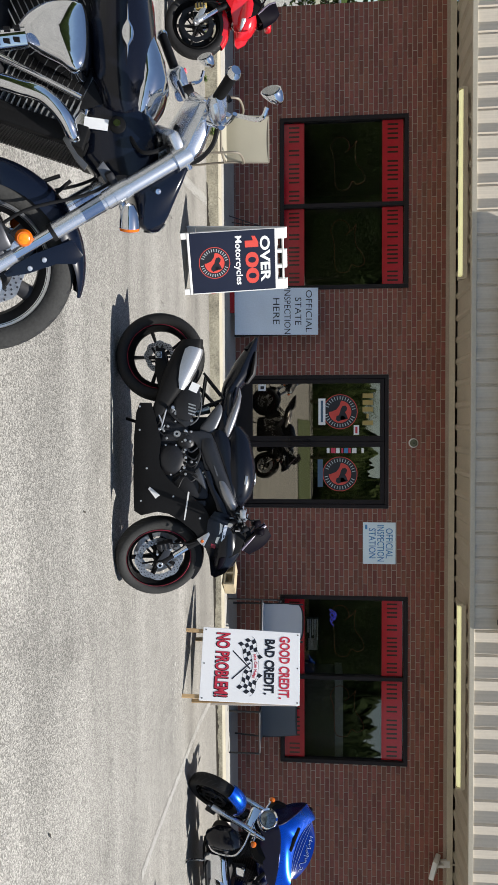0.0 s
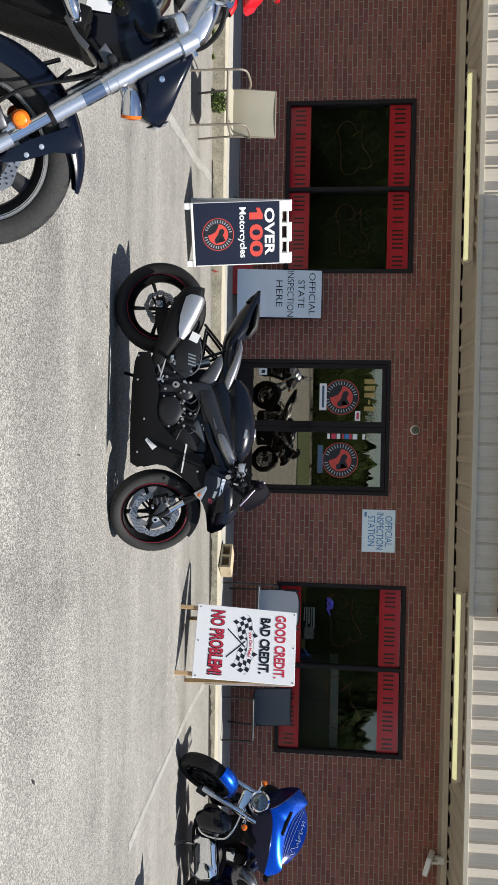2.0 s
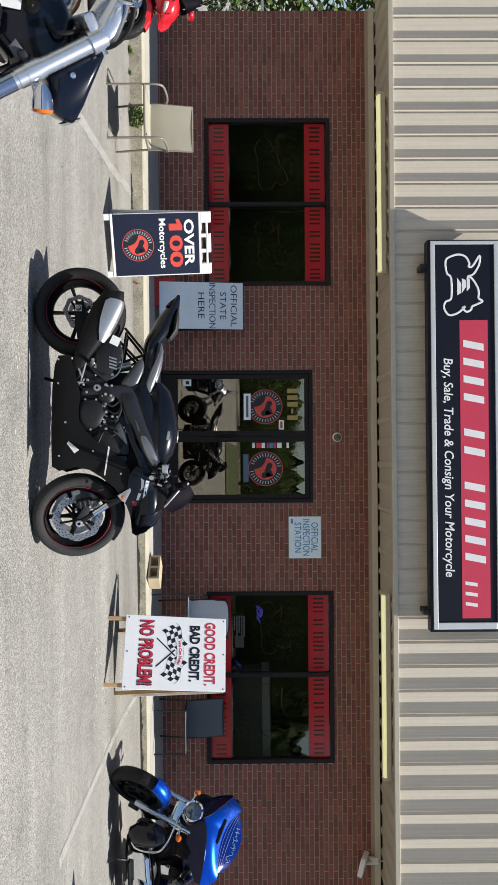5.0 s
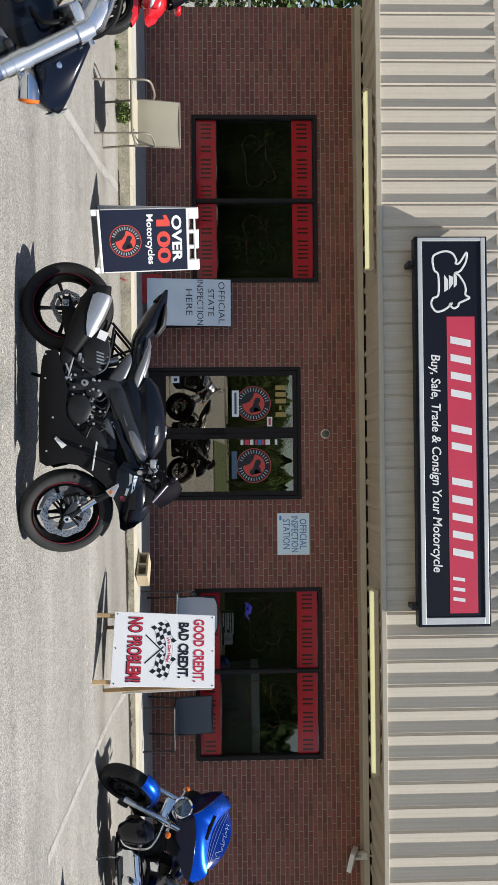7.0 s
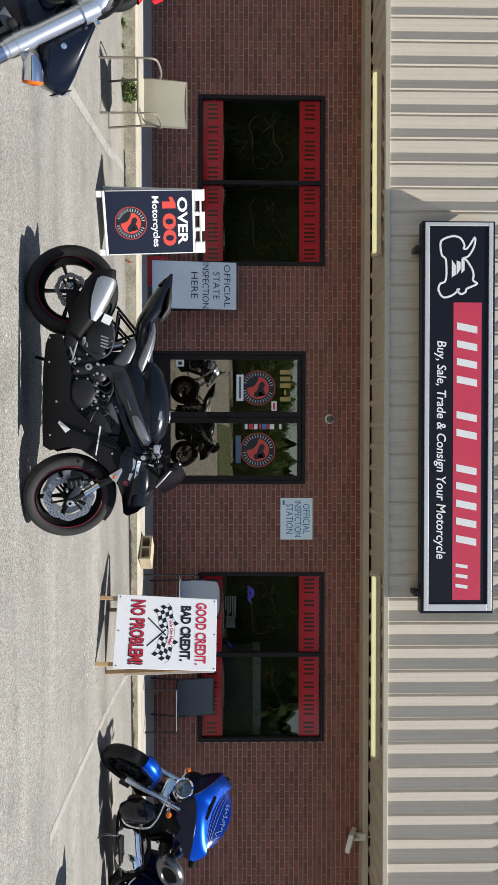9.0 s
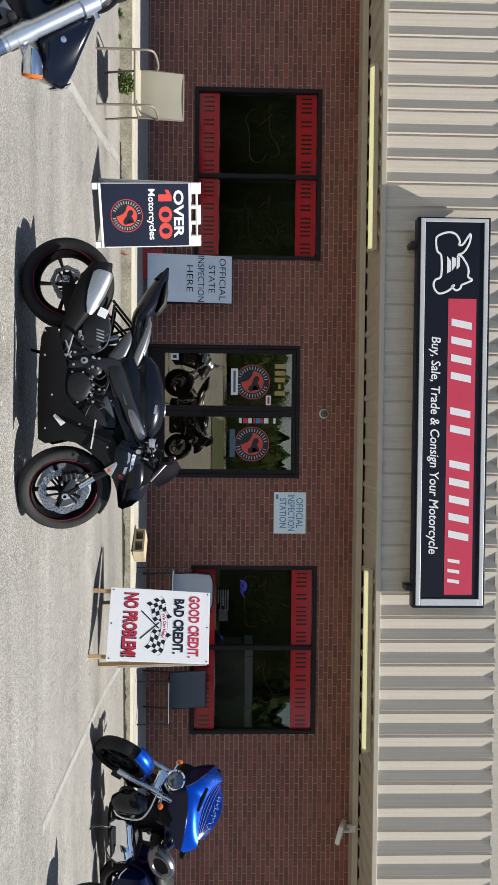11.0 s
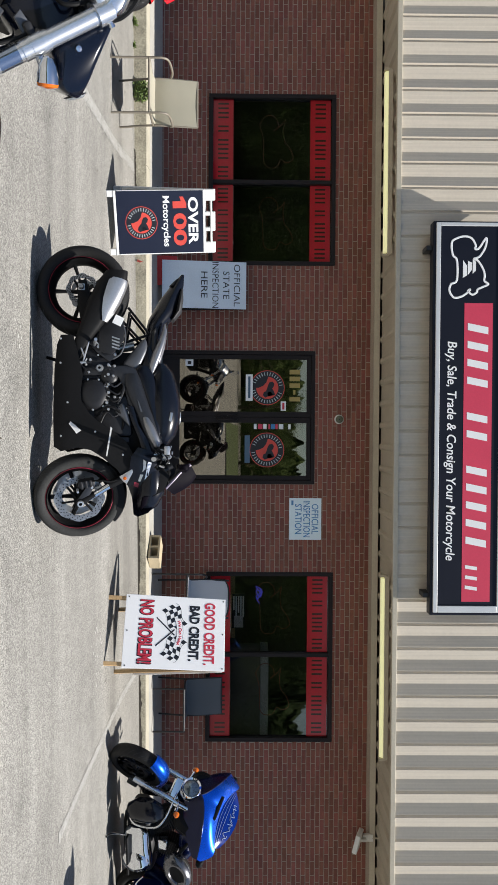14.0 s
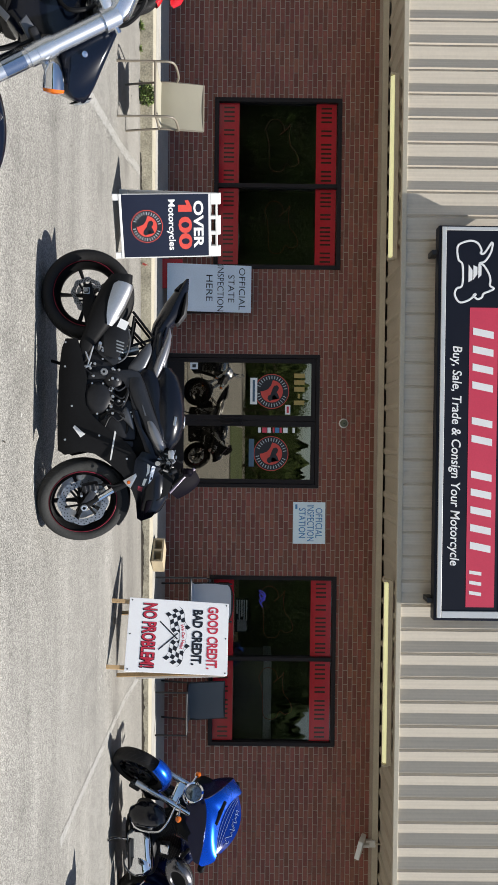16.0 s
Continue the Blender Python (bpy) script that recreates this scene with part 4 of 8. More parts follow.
def credit_sign():
    x, y = 2.234, 8.06
    s = thing("credit_sign", pose(x, y, ground_z(x, y), 0, 0, -26), "white easel sign with red and black lettering on pine legs", "easel sign")
    tilt = 13.5
    m = pose(0, 0, 0, -tilt, 0, 0)
    for sx in (-0.335, 0.335):
        leg = part("leg", boxed((sx - 0.02, 0.012, 0.0), (sx + 0.02, 0.05, 1.2), 0.003), WOOD, s)
        leg.matrix_local = m
        leg = part("leg", boxed((sx - 0.02, -0.02, 0.0), (sx + 0.02, 0.02, 1.22), 0.003), WOOD, s)
        leg.matrix_local = pose(0, 0.64, 0, 13.5, 0, 0)
    b = part("board", boxed((-0.375, 0.0, 0.185), (0.375, 0.010, 1.25), 0.003), BOARD, s)
    b.matrix_local = m
    o = part("board", boxed((-0.375, 0.022, 0.225), (0.375, 0.03, 1.22), 0.003), WHITE, s)
    o.matrix_local = pose(0, 0.64, 0, 13.5, 0, 0)
    lettering("GOOD CREDIT.", 0.118, pose(-0.003, -0.0015, 1.081, 90, 0, 0), RED_VINYL, b, width=0.645, bold=0.03)
    lettering("BAD CREDIT.", 0.112, pose(0.0, -0.0015, 0.917, 90, 0, 0), BLACK, b, width=0.57, bold=0.042)
    lettering("NO PROBLEM!", 0.160, pose(0.004, -0.0006, 0.407, 90, 0, 0), BLACK, b, width=0.662, bold=0.055)
    lettering("NO PROBLEM!", 0.146, pose(0.0, -0.0022, 0.410, 90, 0, 0), RED_VINYL, b, width=0.65, bold=0.02)
    for sx in (-1, 1):
        bm = bmesh.new()
        flag(bm, pose(0, -0.0015, 0, 90, 0, 0) @ Matrix.Diagonal((-sx, 1, 1, 1)) @ Matrix.Translation((-0.225, 0.568, 0)) @ pose(0, 0, 0, 0, 0, 30), 6, 4, 0.042, 0)
        tagged(part("chequered_flag", bm, BLACK, b, "black chequered racing flag"), kind="stuff")
        for e in (0.0, 0.168):
            bm = bmesh.new()
            m_ = pose(0, -0.0015, 0, 90, 0, 0) @ Matrix.Diagonal((-sx, 1, 1, 1)) @ Matrix.Translation((-0.225, 0.568, 0)) @ pose(0, 0, 0, 0, 0, 30)
            row = [[bm.verts.new(m_ @ Vector((u * 0.042, e + w + 0.018 * math.sin(u * 1.1), 0))) for w in (-0.0015, 0.0015)] for u in [k / 2 for k in range(13)]]
            for p, q in zip(row, row[1:]):
                bm.faces.new((p[0], q[0], q[1], p[1]))
            part("flag_hem", bm, BLACK, b)
        bm = bmesh.new()
        plate(bm, [(sx * 0.150, 0.52), (sx * 0.138, 0.514), (sx * -0.035, 0.705), (sx * -0.025, 0.715)], -0.0014 - 0.0004 * (sx > 0), -0.001)
        part("flag_pole", bm, BLACK, b)
    bm = bmesh.new()
    row = [[bm.verts.new((u, -0.0026, v - 1.5 * u * u)) for v in (0.735, 0.80)] for u in [k * 0.0145 - 0.145 for k in range(21)]]
    for p, q in zip(row, row[1:]):
        bm.faces.new((p[0], q[0], q[1], p[1]))
    rb = part("ribbon", bm, BOARD, b)
    for off in (0.735, 0.80):
        bm = bmesh.new()
        row = [[bm.verts.new((u, -0.0030, off + w - 1.5 * u * u)) for w in (-0.0012, 0.0012)] for u in [k * 0.0145 - 0.145 for k in range(21)]]
        for p, q in zip(row, row[1:]):
            bm.faces.new((p[0], q[0], q[1], p[1]))
        part("ribbon_edge", bm, BLACK, rb)
    words = lettering("We Can Help!", 0.042, pose(0, -0.0036, 0.767, 90, 0, 0), RED_VINYL, rb, width=0.25)
    for v in words.data.vertices:
        v.co.y -= 1.5 * v.co.x ** 2
    for sx in (-0.35, 0.0, 0.35):
        for z in (0.215, 1.225):
            part("screw", lathe(bmesh.new(), [(0, 0.004), (0.007, 0.002), (0.008, 0)], 8, pose(sx, 0, z, 90, 0, 0)), DARK_STEEL, b)


credit_sign()


def state_sign():
    x, y = -1.834, 10.6
    s = thing("state_inspection_sign", pose(x, y, walk_z(x, y), 0, 0, 1.5), "pale blue-white inspection board leaning on the shaded walkway", "pavement sign")
    m = pose(0, 0, 0.0, -7, 0, 0)
    b = part("board", boxed((-0.325, 0, 0.07), (0.325, 0.012, 1.235), 0.003), PALE_BLUE, s)
    b.matrix_local = m
    for txt, z, w in (("OFFICIAL", 1.105, 0.58), ("STATE", 0.955, 0.38), ("INSPECTION", 0.805, 0.63), ("HERE", 0.65, 0.36)):
        lettering(txt, 0.088, pose(0.0, -0.0015, z, 90, 0, 0), BLACK, b, width=w, bold=-0.004)
    r = part("base_board", boxed((-0.385, 0.02, 0.0), (0.02, 0.05, 0.28), 0.003), BANNER_RED, s, "red painted plywood backing")
    r.matrix_local = m
    for sx in (-0.3, 0.3):
        leg = part("leg", boxed((sx - 0.02, 0.02, 0), (sx + 0.02, 0.05, 1.2)), DARK_STEEL, s)
        leg.matrix_local = pose(0, 0.32, 0, 7, 0, 0)


state_sign()


def sling_chair(m, fabric, steel, label, arms=True, drop=0.0):
    c = thing("sling_chair", m, label, "chair", "patio chairs")
    w = 0.288
    for s in (-1, 1):
        bm = bmesh.new()
        tube(bm, [(s * w, -0.25, 0.0), (s * w, -0.25, 0.30), (s * w, -0.25, 0.43)] if not arms else [(s * w, -0.25, 0.0), (s * w, -0.25, 0.42), (s * w, -0.24, 0.56), (s * w, -0.16, 0.62), (s * w, 0.12, 0.63), (s * (w - 0.02), 0.22, 0.60)], 0.0125, 10, 5)
        part("front_leg", smooth(bm), steel, c)
        bm = bmesh.new()
        tube(bm, [(s * (w - 0.03), 0.27, 0.0), (s * (w - 0.03), 0.2, 0.40), (s * (w - 0.03), 0.22, 0.62), (s * (w - 0.035), 0.27, 0.90)], 0.0125, 10, 5)
        part("back_post", smooth(bm), steel, c)
        bm = bmesh.new()
        rod(bm, (s * (w - 0.01), -0.25, 0.42), (s * (w - 0.03), 0.2, 0.40), 0.011)
        part("seat_rail", smooth(bm), steel, c)
    bm = bmesh.new()
    tube(bm, [(u * (w - 0.03), 0.27, 0.90 - drop * abs(u) ** 4) for u in [k / 6 - 1 for k in range(13)]], 0.012, 10, 2)
    part("top_rail", smooth(bm), steel, c)
    bm = bmesh.new()
    rod(bm, (-w, -0.25, 0.415), (w, -0.25, 0.415), 0.012)
    part("front_rail", smooth(bm), steel, c)

    def cloth(pts, name):
        bm = bmesh.new()
        line = curve_points(pts, 5)
        rows = []
        for p in line:
            fall = drop * max(0.0, (p.z - 0.6) / 0.3)
            rows.append([bm.verts.new((u * (w - 0.035), p.y + 0.008 * (1 - u * u), p.z - 0.006 * (1 - u * u) - fall * abs(u) ** 4)) for u in [k / 6 - 1 for k in range(13)]])
        for a, b in zip(rows, rows[1:]):
            for k in range(12):
                bm.faces.new((a[k], a[k + 1], b[k + 1], b[k]))
        bmesh.ops.recalc_face_normals(bm, faces=bm.faces[:])
        bmesh.ops.solidify(bm, geom=bm.faces[:], thickness=0.004)
        return part(name, smooth(bm, 60), fabric, c)
    cloth([(0, 0.20, 0.43), (0, 0.20, 0.55), (0, 0.225, 0.72), (0, 0.262, 0.90)], "backrest")
    cloth([(0, -0.25, 0.43), (0, -0.1, 0.425), (0, 0.08, 0.415), (0, 0.20, 0.43)], "seat")
    return c


sling_chair(pose(-3.53, 8.73, ground_z(-3.53, 8.73), 0, 0, 3), KHAKI, TAUPE, "khaki sling patio chair with taupe frame on the asphalt")
sling_chair(pose(3.911, 10.489, walk_z(3.911, 10.489), 0, 0, 1.5), GREY_SLING, DARK_STEEL, "grey armless sling chair in shade on the walkway", False)
sling_chair(pose(2.446, 10.393, walk_z(2.446, 10.393), 0, 0, -16.5) @ Matrix.Diagonal((1, 1, 1.12, 1)), GREY_PALE, DARK_STEEL, "pale sling patio chair with dark frame behind the easel sign", drop=0.06)


def cinder_block():
    b = thing("cinder_block", pose(1.781, 10.13, walk_z(1.78, 10.13), 0, 0, -38.5), "tan hollow concrete block lying on the kerb", "concrete block")
    bm = bmesh.new()
    L, H, D, t = 0.34, 0.145, 0.28, 0.026
    for lo, hi in (((-L / 2, -D / 2, 0), (L / 2, D / 2, t)), ((-L / 2, -D / 2, H - t), (L / 2, D / 2, H))):
        box(bm, lo, hi, None, 0.003)
    for xx in (-L / 2, -t / 2, L / 2 - t):
        box(bm, (xx, -D / 2, t), (xx + t, D / 2, H - t))
    part("body", bm, BLOCK, b)


cinder_block()


def fallen_leaves():
    bm = bmesh.new()
    rl = random.Random(8)
    for k in range(26):
        x, y = rl.uniform(-4.5, 6), rl.uniform(4.2, 9.6)
        m = Matrix.Translation((x, y, ground_z(x, y) + 0.006)) @ pose(0, 0, 0, rl.uniform(-20, 20), rl.uniform(-20, 20), rl.uniform(0, 360))
        L, w = rl.uniform(0.012, 0.03), rl.uniform(0.005, 0.011)
        bm.faces.new([bm.verts.new(m @ Vector(p)) for p in ((-L, 0, 0), (0, -w, 0.004), (L, 0, 0.002), (0, w, 0.004))])
    tagged(part("dead_leaves", bm, DIRT), "few dry dark leaves scattered over the asphalt", "leaves", kind="stuff")


fallen_leaves()


def wire_stand():
    s = thing("wire_plant_stand", pose(-2.917, 10.677, walk_z(-2.917, 10.677)), "thin dark wire stand on the walkway by the wall", "wire stand")
    for a, b in (((-0.22, -0.12, 0), (-0.1, 0, 0.42)), ((0.22, -0.12, 0), (0.1, 0, 0.42)), ((-0.2, 0.14, 0), (-0.1, 0, 0.42)), ((0.2, 0.14, 0), (0.1, 0, 0.42))):
        part("leg", smooth(rod(bmesh.new(), a, b, 0.007, n=8)), DARK_STEEL, s)
    part("top_bar", smooth(rod(bmesh.new(), (-0.24, 0, 0.42), (0.24, 0, 0.42), 0.008, n=8)), DARK_STEEL, s)
    part("cross_bar", smooth(rod(bmesh.new(), (-0.17, -0.07, 0.18), (0.17, -0.07, 0.18), 0.006, n=8)), DARK_STEEL, s)


wire_stand()


def weed(x, y, z, n, size):
    bm = bmesh.new()
    for k in range(n):
        a, r = random.uniform(0, 6.28), random.uniform(0, size * 0.45)
        p = Vector((x + r * math.cos(a), y + 0.5 * r * math.sin(a), z))
        lean = Vector((random.uniform(-1, 1), random.uniform(-1, 0.6), random.uniform(0.3, 1))).normalized() * random.uniform(0.4, 1) * size
        side = Vector((math.cos(a * 3), math.sin(a * 3), 0)) * size * 0.09
        q = [bm.verts.new(v) for v in (p - side * 0.5, p + side * 0.5, p + lean * 0.6 + side, p + lean, p + lean * 0.6 - side)]
        bm.faces.new(q)
    return tagged(part("weeds", bm, GRASS), "small green weeds growing from the kerb joint", "weeds", kind="stuff")


def leafy_weed(x, y, z, n, size):
    """A low bushy weed of many small leaves."""
    rl = random.Random(21)
    bm = bmesh.new()
    for k in range(9):
        a = rl.uniform(0, 6.28)
        rod(bm, (x, y, z), (x + 0.4 * size * math.cos(a), y + 0.3 * size * math.sin(a), z + size * rl.uniform(0.4, 0.9)), 0.0025, n=5)
    for k in range(n):
        a, u = rl.uniform(0, 6.28), rl.random() ** 0.5
        p = Vector((x + 0.55 * size * u * math.cos(a), y + 0.35 * size * u * math.sin(a), z + size * rl.uniform(0.1, 1) * (1.05 - 0.6 * u * u)))
        m = Matrix.Translation(p) @ pose(0, 0, 0, rl.uniform(-40, 40), rl.uniform(-40, 40), rl.uniform(0, 360))
        L, w = size * rl.uniform(0.07, 0.13), size * rl.uniform(0.03, 0.05)
        bm.faces.new([bm.verts.new(m @ Vector(q)) for q in ((-L, 0, 0), (-L * 0.2, -w, 0.003), (L, 0, -0.004), (-L * 0.2, w, 0.003))])
    return tagged(part("weeds", bm, GRASS), "small bushy green weed growing from the kerb joint", "weeds", kind="stuff")


leafy_weed(-4.11, 9.86, ground_z(-4.11, 9.86), 420, 0.26)
weed(-4.68, 9.86, ground_z(-4.68, 9.86), 90, 0.06)
weed(-4.97, 9.86, ground_z(-4.97, 9.86), 120, 0.09)
weed(-5.22, 9.86, ground_z(-5.22, 9.86), 120, 0.08)
weed(-2.17, 9.86, ground_z(-2.17, 9.86), 30, 0.05)

# ---- motorcycles ----
TYRE = mat("tyre_rubber", (0.016, 0.0155, 0.0155), 0.75, 0, 0.25, 9, 90, 0.2, spec=0.25)
TYRE_DUSTY = mat("dusty_tyre_rubber", (0.030, 0.030, 0.029), 0.8, 0, 0.35, 12, 90, 0.25, spec=0.3)
GLOSS_BLACK = mat("gloss_black_paint", (0.004, 0.005, 0.010), 0.16, 0, 0.1, 5, 60, 0.0, coat=0.2, spec=0.3)
MATT_BLACK = mat("satin_black_plastic", (0.009, 0.009, 0.0095), 0.5, 0, 0.25, 6, 90, 0.03, spec=0.13)
NAVY_PAINT = mat("midnight_blue_paint", (0.003, 0.005, 0.012), 0.2, 0, 0.1, 5, 60, 0.0, coat=0.3, spec=0.25)
GUNMETAL = mat("gunmetal_cast_alloy", (0.040, 0.042, 0.048), 0.38, 0.6, 0.15, 6, 90, 0.05)
SATIN_GREY = mat("satin_grey_metal_paint", (0.30, 0.30, 0.31), 0.32, 0.75, 0.1, 6, 90, 0.03)
SATIN_NAVY = mat("satin_midnight_paint", (0.004, 0.0052, 0.0095), 0.25, 0, 0.1, 5, 60, 0.0, spec=0.36)
PANEL_GREY = mat("satin_slate_panel", (0.11, 0.115, 0.125), 0.4, 0.6, 0.1, 6, 90, 0.02)
CAST = mat("dark_engine_casting", (0.016, 0.016, 0.018), 0.45, 0.3, 0.25, 9, 90, 0.1)
CHROME = mat("chrome_plate", (0.75, 0.77, 0.80), 0.06, 1.0, 0.05, 5, 60, 0.0)
CHROME_DARK = mat("dark_mirror_glass", (0.28, 0.30, 0.32), 0.03, 1.0, 0.05, 5, 60, 0.0)
STEEL = mat("bright_steel", (0.60, 0.61, 0.62), 0.3, 0.8, 0.2, 8, 90, 0.03)
DISC_STEEL = mat("pale_drilled_disc_steel", (0.50, 0.52, 0.55), 0.32, 0.7, 0.15, 10, 90, 0.03)
SILVER_FORK = brushed(mat("satin_silver_alloy", (0.66, 0.68, 0.71), 0.27, 0.85, 0.06, 5, 90, 0.02), (30, 30, 3), 0.06)
POLISHED = mat("polished_cast_alloy", (0.66, 0.70, 0.76), 0.2, 0.92, 0.08, 6, 90, 0.02)
# The blue of the reflected sky is painted into this chrome's colour.
SLEEVE = mat("sky_tinted_chrome", (0.34, 0.40, 0.50), 0.18, 0.95, 0.08, 6, 90, 0.0)
PALE_ALLOY = mat("pale_titanium_shell", (0.50, 0.50, 0.50), 0.33, 0.8, 0.1, 6, 90, 0.02)
AMBER_PALE = mat("amber_lens_core", (0.66, 0.21, 0.006), 0.2, 0, 0.4, 60, 90, 0.15)
CALIPER = mat("grey_brake_caliper", (0.022, 0.022, 0.025), 0.4, 0.4, 0.2, 12, 90, 0.1)
AMBER = mat("amber_lens", (0.60, 0.125, 0.004), 0.2, 0, 0.1, 30, 90, 0.05, coat=0.5)
RED_PAINT = mat("bright_red_paint", (0.62, 0.012, 0.02), 0.2, 0, 0.06, 5, 60, 0.0, coat=0.7)
BLUE_PAINT = mat("metallic_blue_paint", (0.0004, 0.085, 0.60), 0.27, 0.75, 0.08, 5, 60, 0.0, coat=0.12)
# Deep blue bodywork; on the fairing's lower wing it also carries painted-in shade.
DEEP_BLUE = mat("deep_and_shaded_blue_paint", (0.002, 0.006, 0.040), 0.25, 0.1, 0.08, 5, 60, 0.0, coat=0.15, spec=0.25)
PURPLE_SCREEN = mat("smoked_violet_screen", (0.004, 0.003, 0.006), 0.6, 0, 0.1, 5, 60, 0.0, coat=0.0, spec=0.05)
SCREEN_TRIM = mat("lilac_grey_trim", (0.20, 0.17, 0.22), 0.35, 0.3, 0.1, 6, 60, 0.0)
SEAT = mat("black_vinyl_seat", (0.018, 0.018, 0.019), 0.6, 0, 0.15, 6, 150, 0.15)
RED_LINE = mat("red_rim_tape", (0.22, 0.015, 0.035), 0.4, 0, 0.05, 6, 60, 0.0)
LENS = mat("clear_lamp_lens", (0.62, 0.66, 0.68), 0.08, 0.6, 0.2, 14, 40, 0.1)


def put(name, bm, material, parent, m=None, label="", soft=40):
    ob = part(name, smooth(bm, soft) if soft else bm, material, parent, label)
    if m is not None:
        ob.matrix_local = m
    return ob


AXLE = pose(0, 0, 0, -90, 0, 0)


def wheel(parent, m, R, width, rim_r, spokes, rim_mat, disc_r, disc_mat, line=None, tyre_mat=None, twin=True, fat=0.8, spoke_w=0.018, name="wheel"):
    """Tyre, rim, spokes, hub and brake discs round the axle."""
    w = thing(name, Matrix(), "", "")
    for key in ("label", "category"):
        if key in w:
            del w[key]
    w.parent = parent
    w.matrix_local = m @ AXLE
    mid = (R + rim_r) / 2
    prof = []
    for k in range(21):
        a = radians(-152 + 304 * k / 20)
        ca_, sa_ = math.cos(a), math.sin(a)
        prof.append((mid + (R - mid) * math.copysign(abs(ca_) ** fat, ca_), math.copysign(abs(sa_) ** 0.85, sa_) * width / 2))
    bm = lathe(bmesh.new(), prof, 64)
    t = put("tyre", bm, tyre_mat or TYRE, w, None, "", 50)
    bm = bmesh.new()
    n = 30
    for k in range(n):
        for s in (-1, 1):
            a = 2 * math.pi * k / n + (0.1 if s > 0 else 0)
            for q in range(4):
                a0, a1 = a + q * 0.05, a + (q + 1) * 0.05
                h0, h1 = s * (0.06 + q * 0.095) * width, s * (0.06 + (q + 1) * 0.095) * width
                rr, r2 = (mid + (R - mid) * math.cos(math.asin(min(0.99, (2 * abs(h) / width) ** (1 / 0.85)))) ** fat + 0.0012 for h in (h0, h1))
                bm.faces.new([bm.verts.new((r_ * math.cos(b), r_ * math.sin(b), hh)) for r_, b, hh in ((rr, a0, h0), (rr, a0 + 0.02, h0), (r2, a1 + 0.02, h1), (r2, a1, h1))])
    tagged(put("tread_groove", bm, BLACK, t, None, "", 0), kind="stuff")
    hw = width * 0.36
    bm = lathe(bmesh.new(), [(rim_r - 0.004, -hw - 0.008), (rim_r + 0.006, -hw), (rim_r - 0.012, -hw + 0.012), (rim_r - 0.03, -hw * 0.35), (rim_r - 0.03, hw * 0.35), (rim_r - 0.012, hw - 0.012), (rim_r + 0.006, hw), (rim_r - 0.004, hw + 0.008)], 64)
    bmesh.ops.solidify(bm, geom=bm.faces[:], thickness=0.004)
    put("rim", bm, rim_mat, w, None, "", 35)
    if line:
        for s in (-1, 1):
            put("rim_tape", lathe(bmesh.new(), [(rim_r + 0.008, s * (hw + 0.0040)), (rim_r + 0.003, s * (hw + 0.0075))], 64), line, w, None, "thin red tape line")
    put("hub", lathe(bmesh.new(), [(0, -hw - 0.015), (0.02, -hw - 0.015), (0.032, -hw), (0.042, -hw * 0.5), (0.042, hw * 0.5), (0.032, hw), (0.02, hw + 0.015), (0, hw + 0.015)], 24), rim_mat, w)
    for k in range(spokes):
        a = 2 * math.pi * k / spokes + 0.3
        bm = bmesh.new()
        m2 = pose(0, 0, 0, 0, 0, math.degrees(a))
        L = rim_r - 0.026
        rows = []
        for r_, sw, sh in ((0.035, spoke_w * 1.25, 0.024), (L * 0.5, spoke_w * 0.8, 0.018), (L, spoke_w * 1.2, 0.018)):
            rows.append([bm.verts.new(m2 @ Vector((r_, y * sw, z * sh))) for y, z in ((-1, -0.6), (-0.4, -1), (0.4, -1), (1, -0.6), (1, 0.6), (0.4, 1), (-0.4, 1), (-1, 0.6))])
        for p, q in zip(rows, rows[1:]):
            for j in range(8):
                bm.faces.new((p[j], p[(j + 1) % 8], q[(j + 1) % 8], q[j]))
        bmesh.ops.recalc_face_normals(bm, faces=bm.faces[:])
        put("spoke", bm, rim_mat, w)
    for s in ((-1, 1) if twin else (1,)):
        bm = bmesh.new()
        n = 72
        z = s * (hw + 0.014)
        o, i = [], []
        for k in range(n):
            a = 2 * math.pi * k / n
            ro = disc_r + 0.005 * math.cos(8 * a)
            o.append(bm.verts.new((ro * math.cos(a), ro * math.sin(a), z)))
            i.append(bm.verts.new(((disc_r * 0.72) * math.cos(a), (disc_r * 0.72) * math.sin(a), z)))
        for k in range(n):
            bm.faces.new((o[k], o[(k + 1) % n], i[(k + 1) % n], i[k]))
        bmesh.ops.solidify(bm, geom=bm.faces[:], thickness=0.0045)
        d = put("brake_disc", bm, disc_mat, w, None, "drilled steel brake disc")
        bm = bmesh.new()
        for ring, rr in ((0, 0.77), (1, 0.85), (2, 0.93)):
            for k in range(26):
                a = 2 * math.pi * (k + ring * 0.4) / 26
                disc(bm, 0.0046, Matrix.Translation((disc_r * rr * math.cos(a), disc_r * rr * math.sin(a), z + s * 0.0065)), 6)
        tagged(put("disc_hole", bm, BLACK, d, None, "", 0), kind="stuff")
        bm = bmesh.new()
        for k in range(6):
            a = 2 * math.pi * k / 6
            rod(bm, (0.03 * math.cos(a), 0.03 * math.sin(a), z), (disc_r * 0.74 * math.cos(a + 0.3), disc_r * 0.74 * math.sin(a + 0.3), z), 0.008, n=6)
        put("disc_carrier", bm, MATT_BLACK, d)
    return w


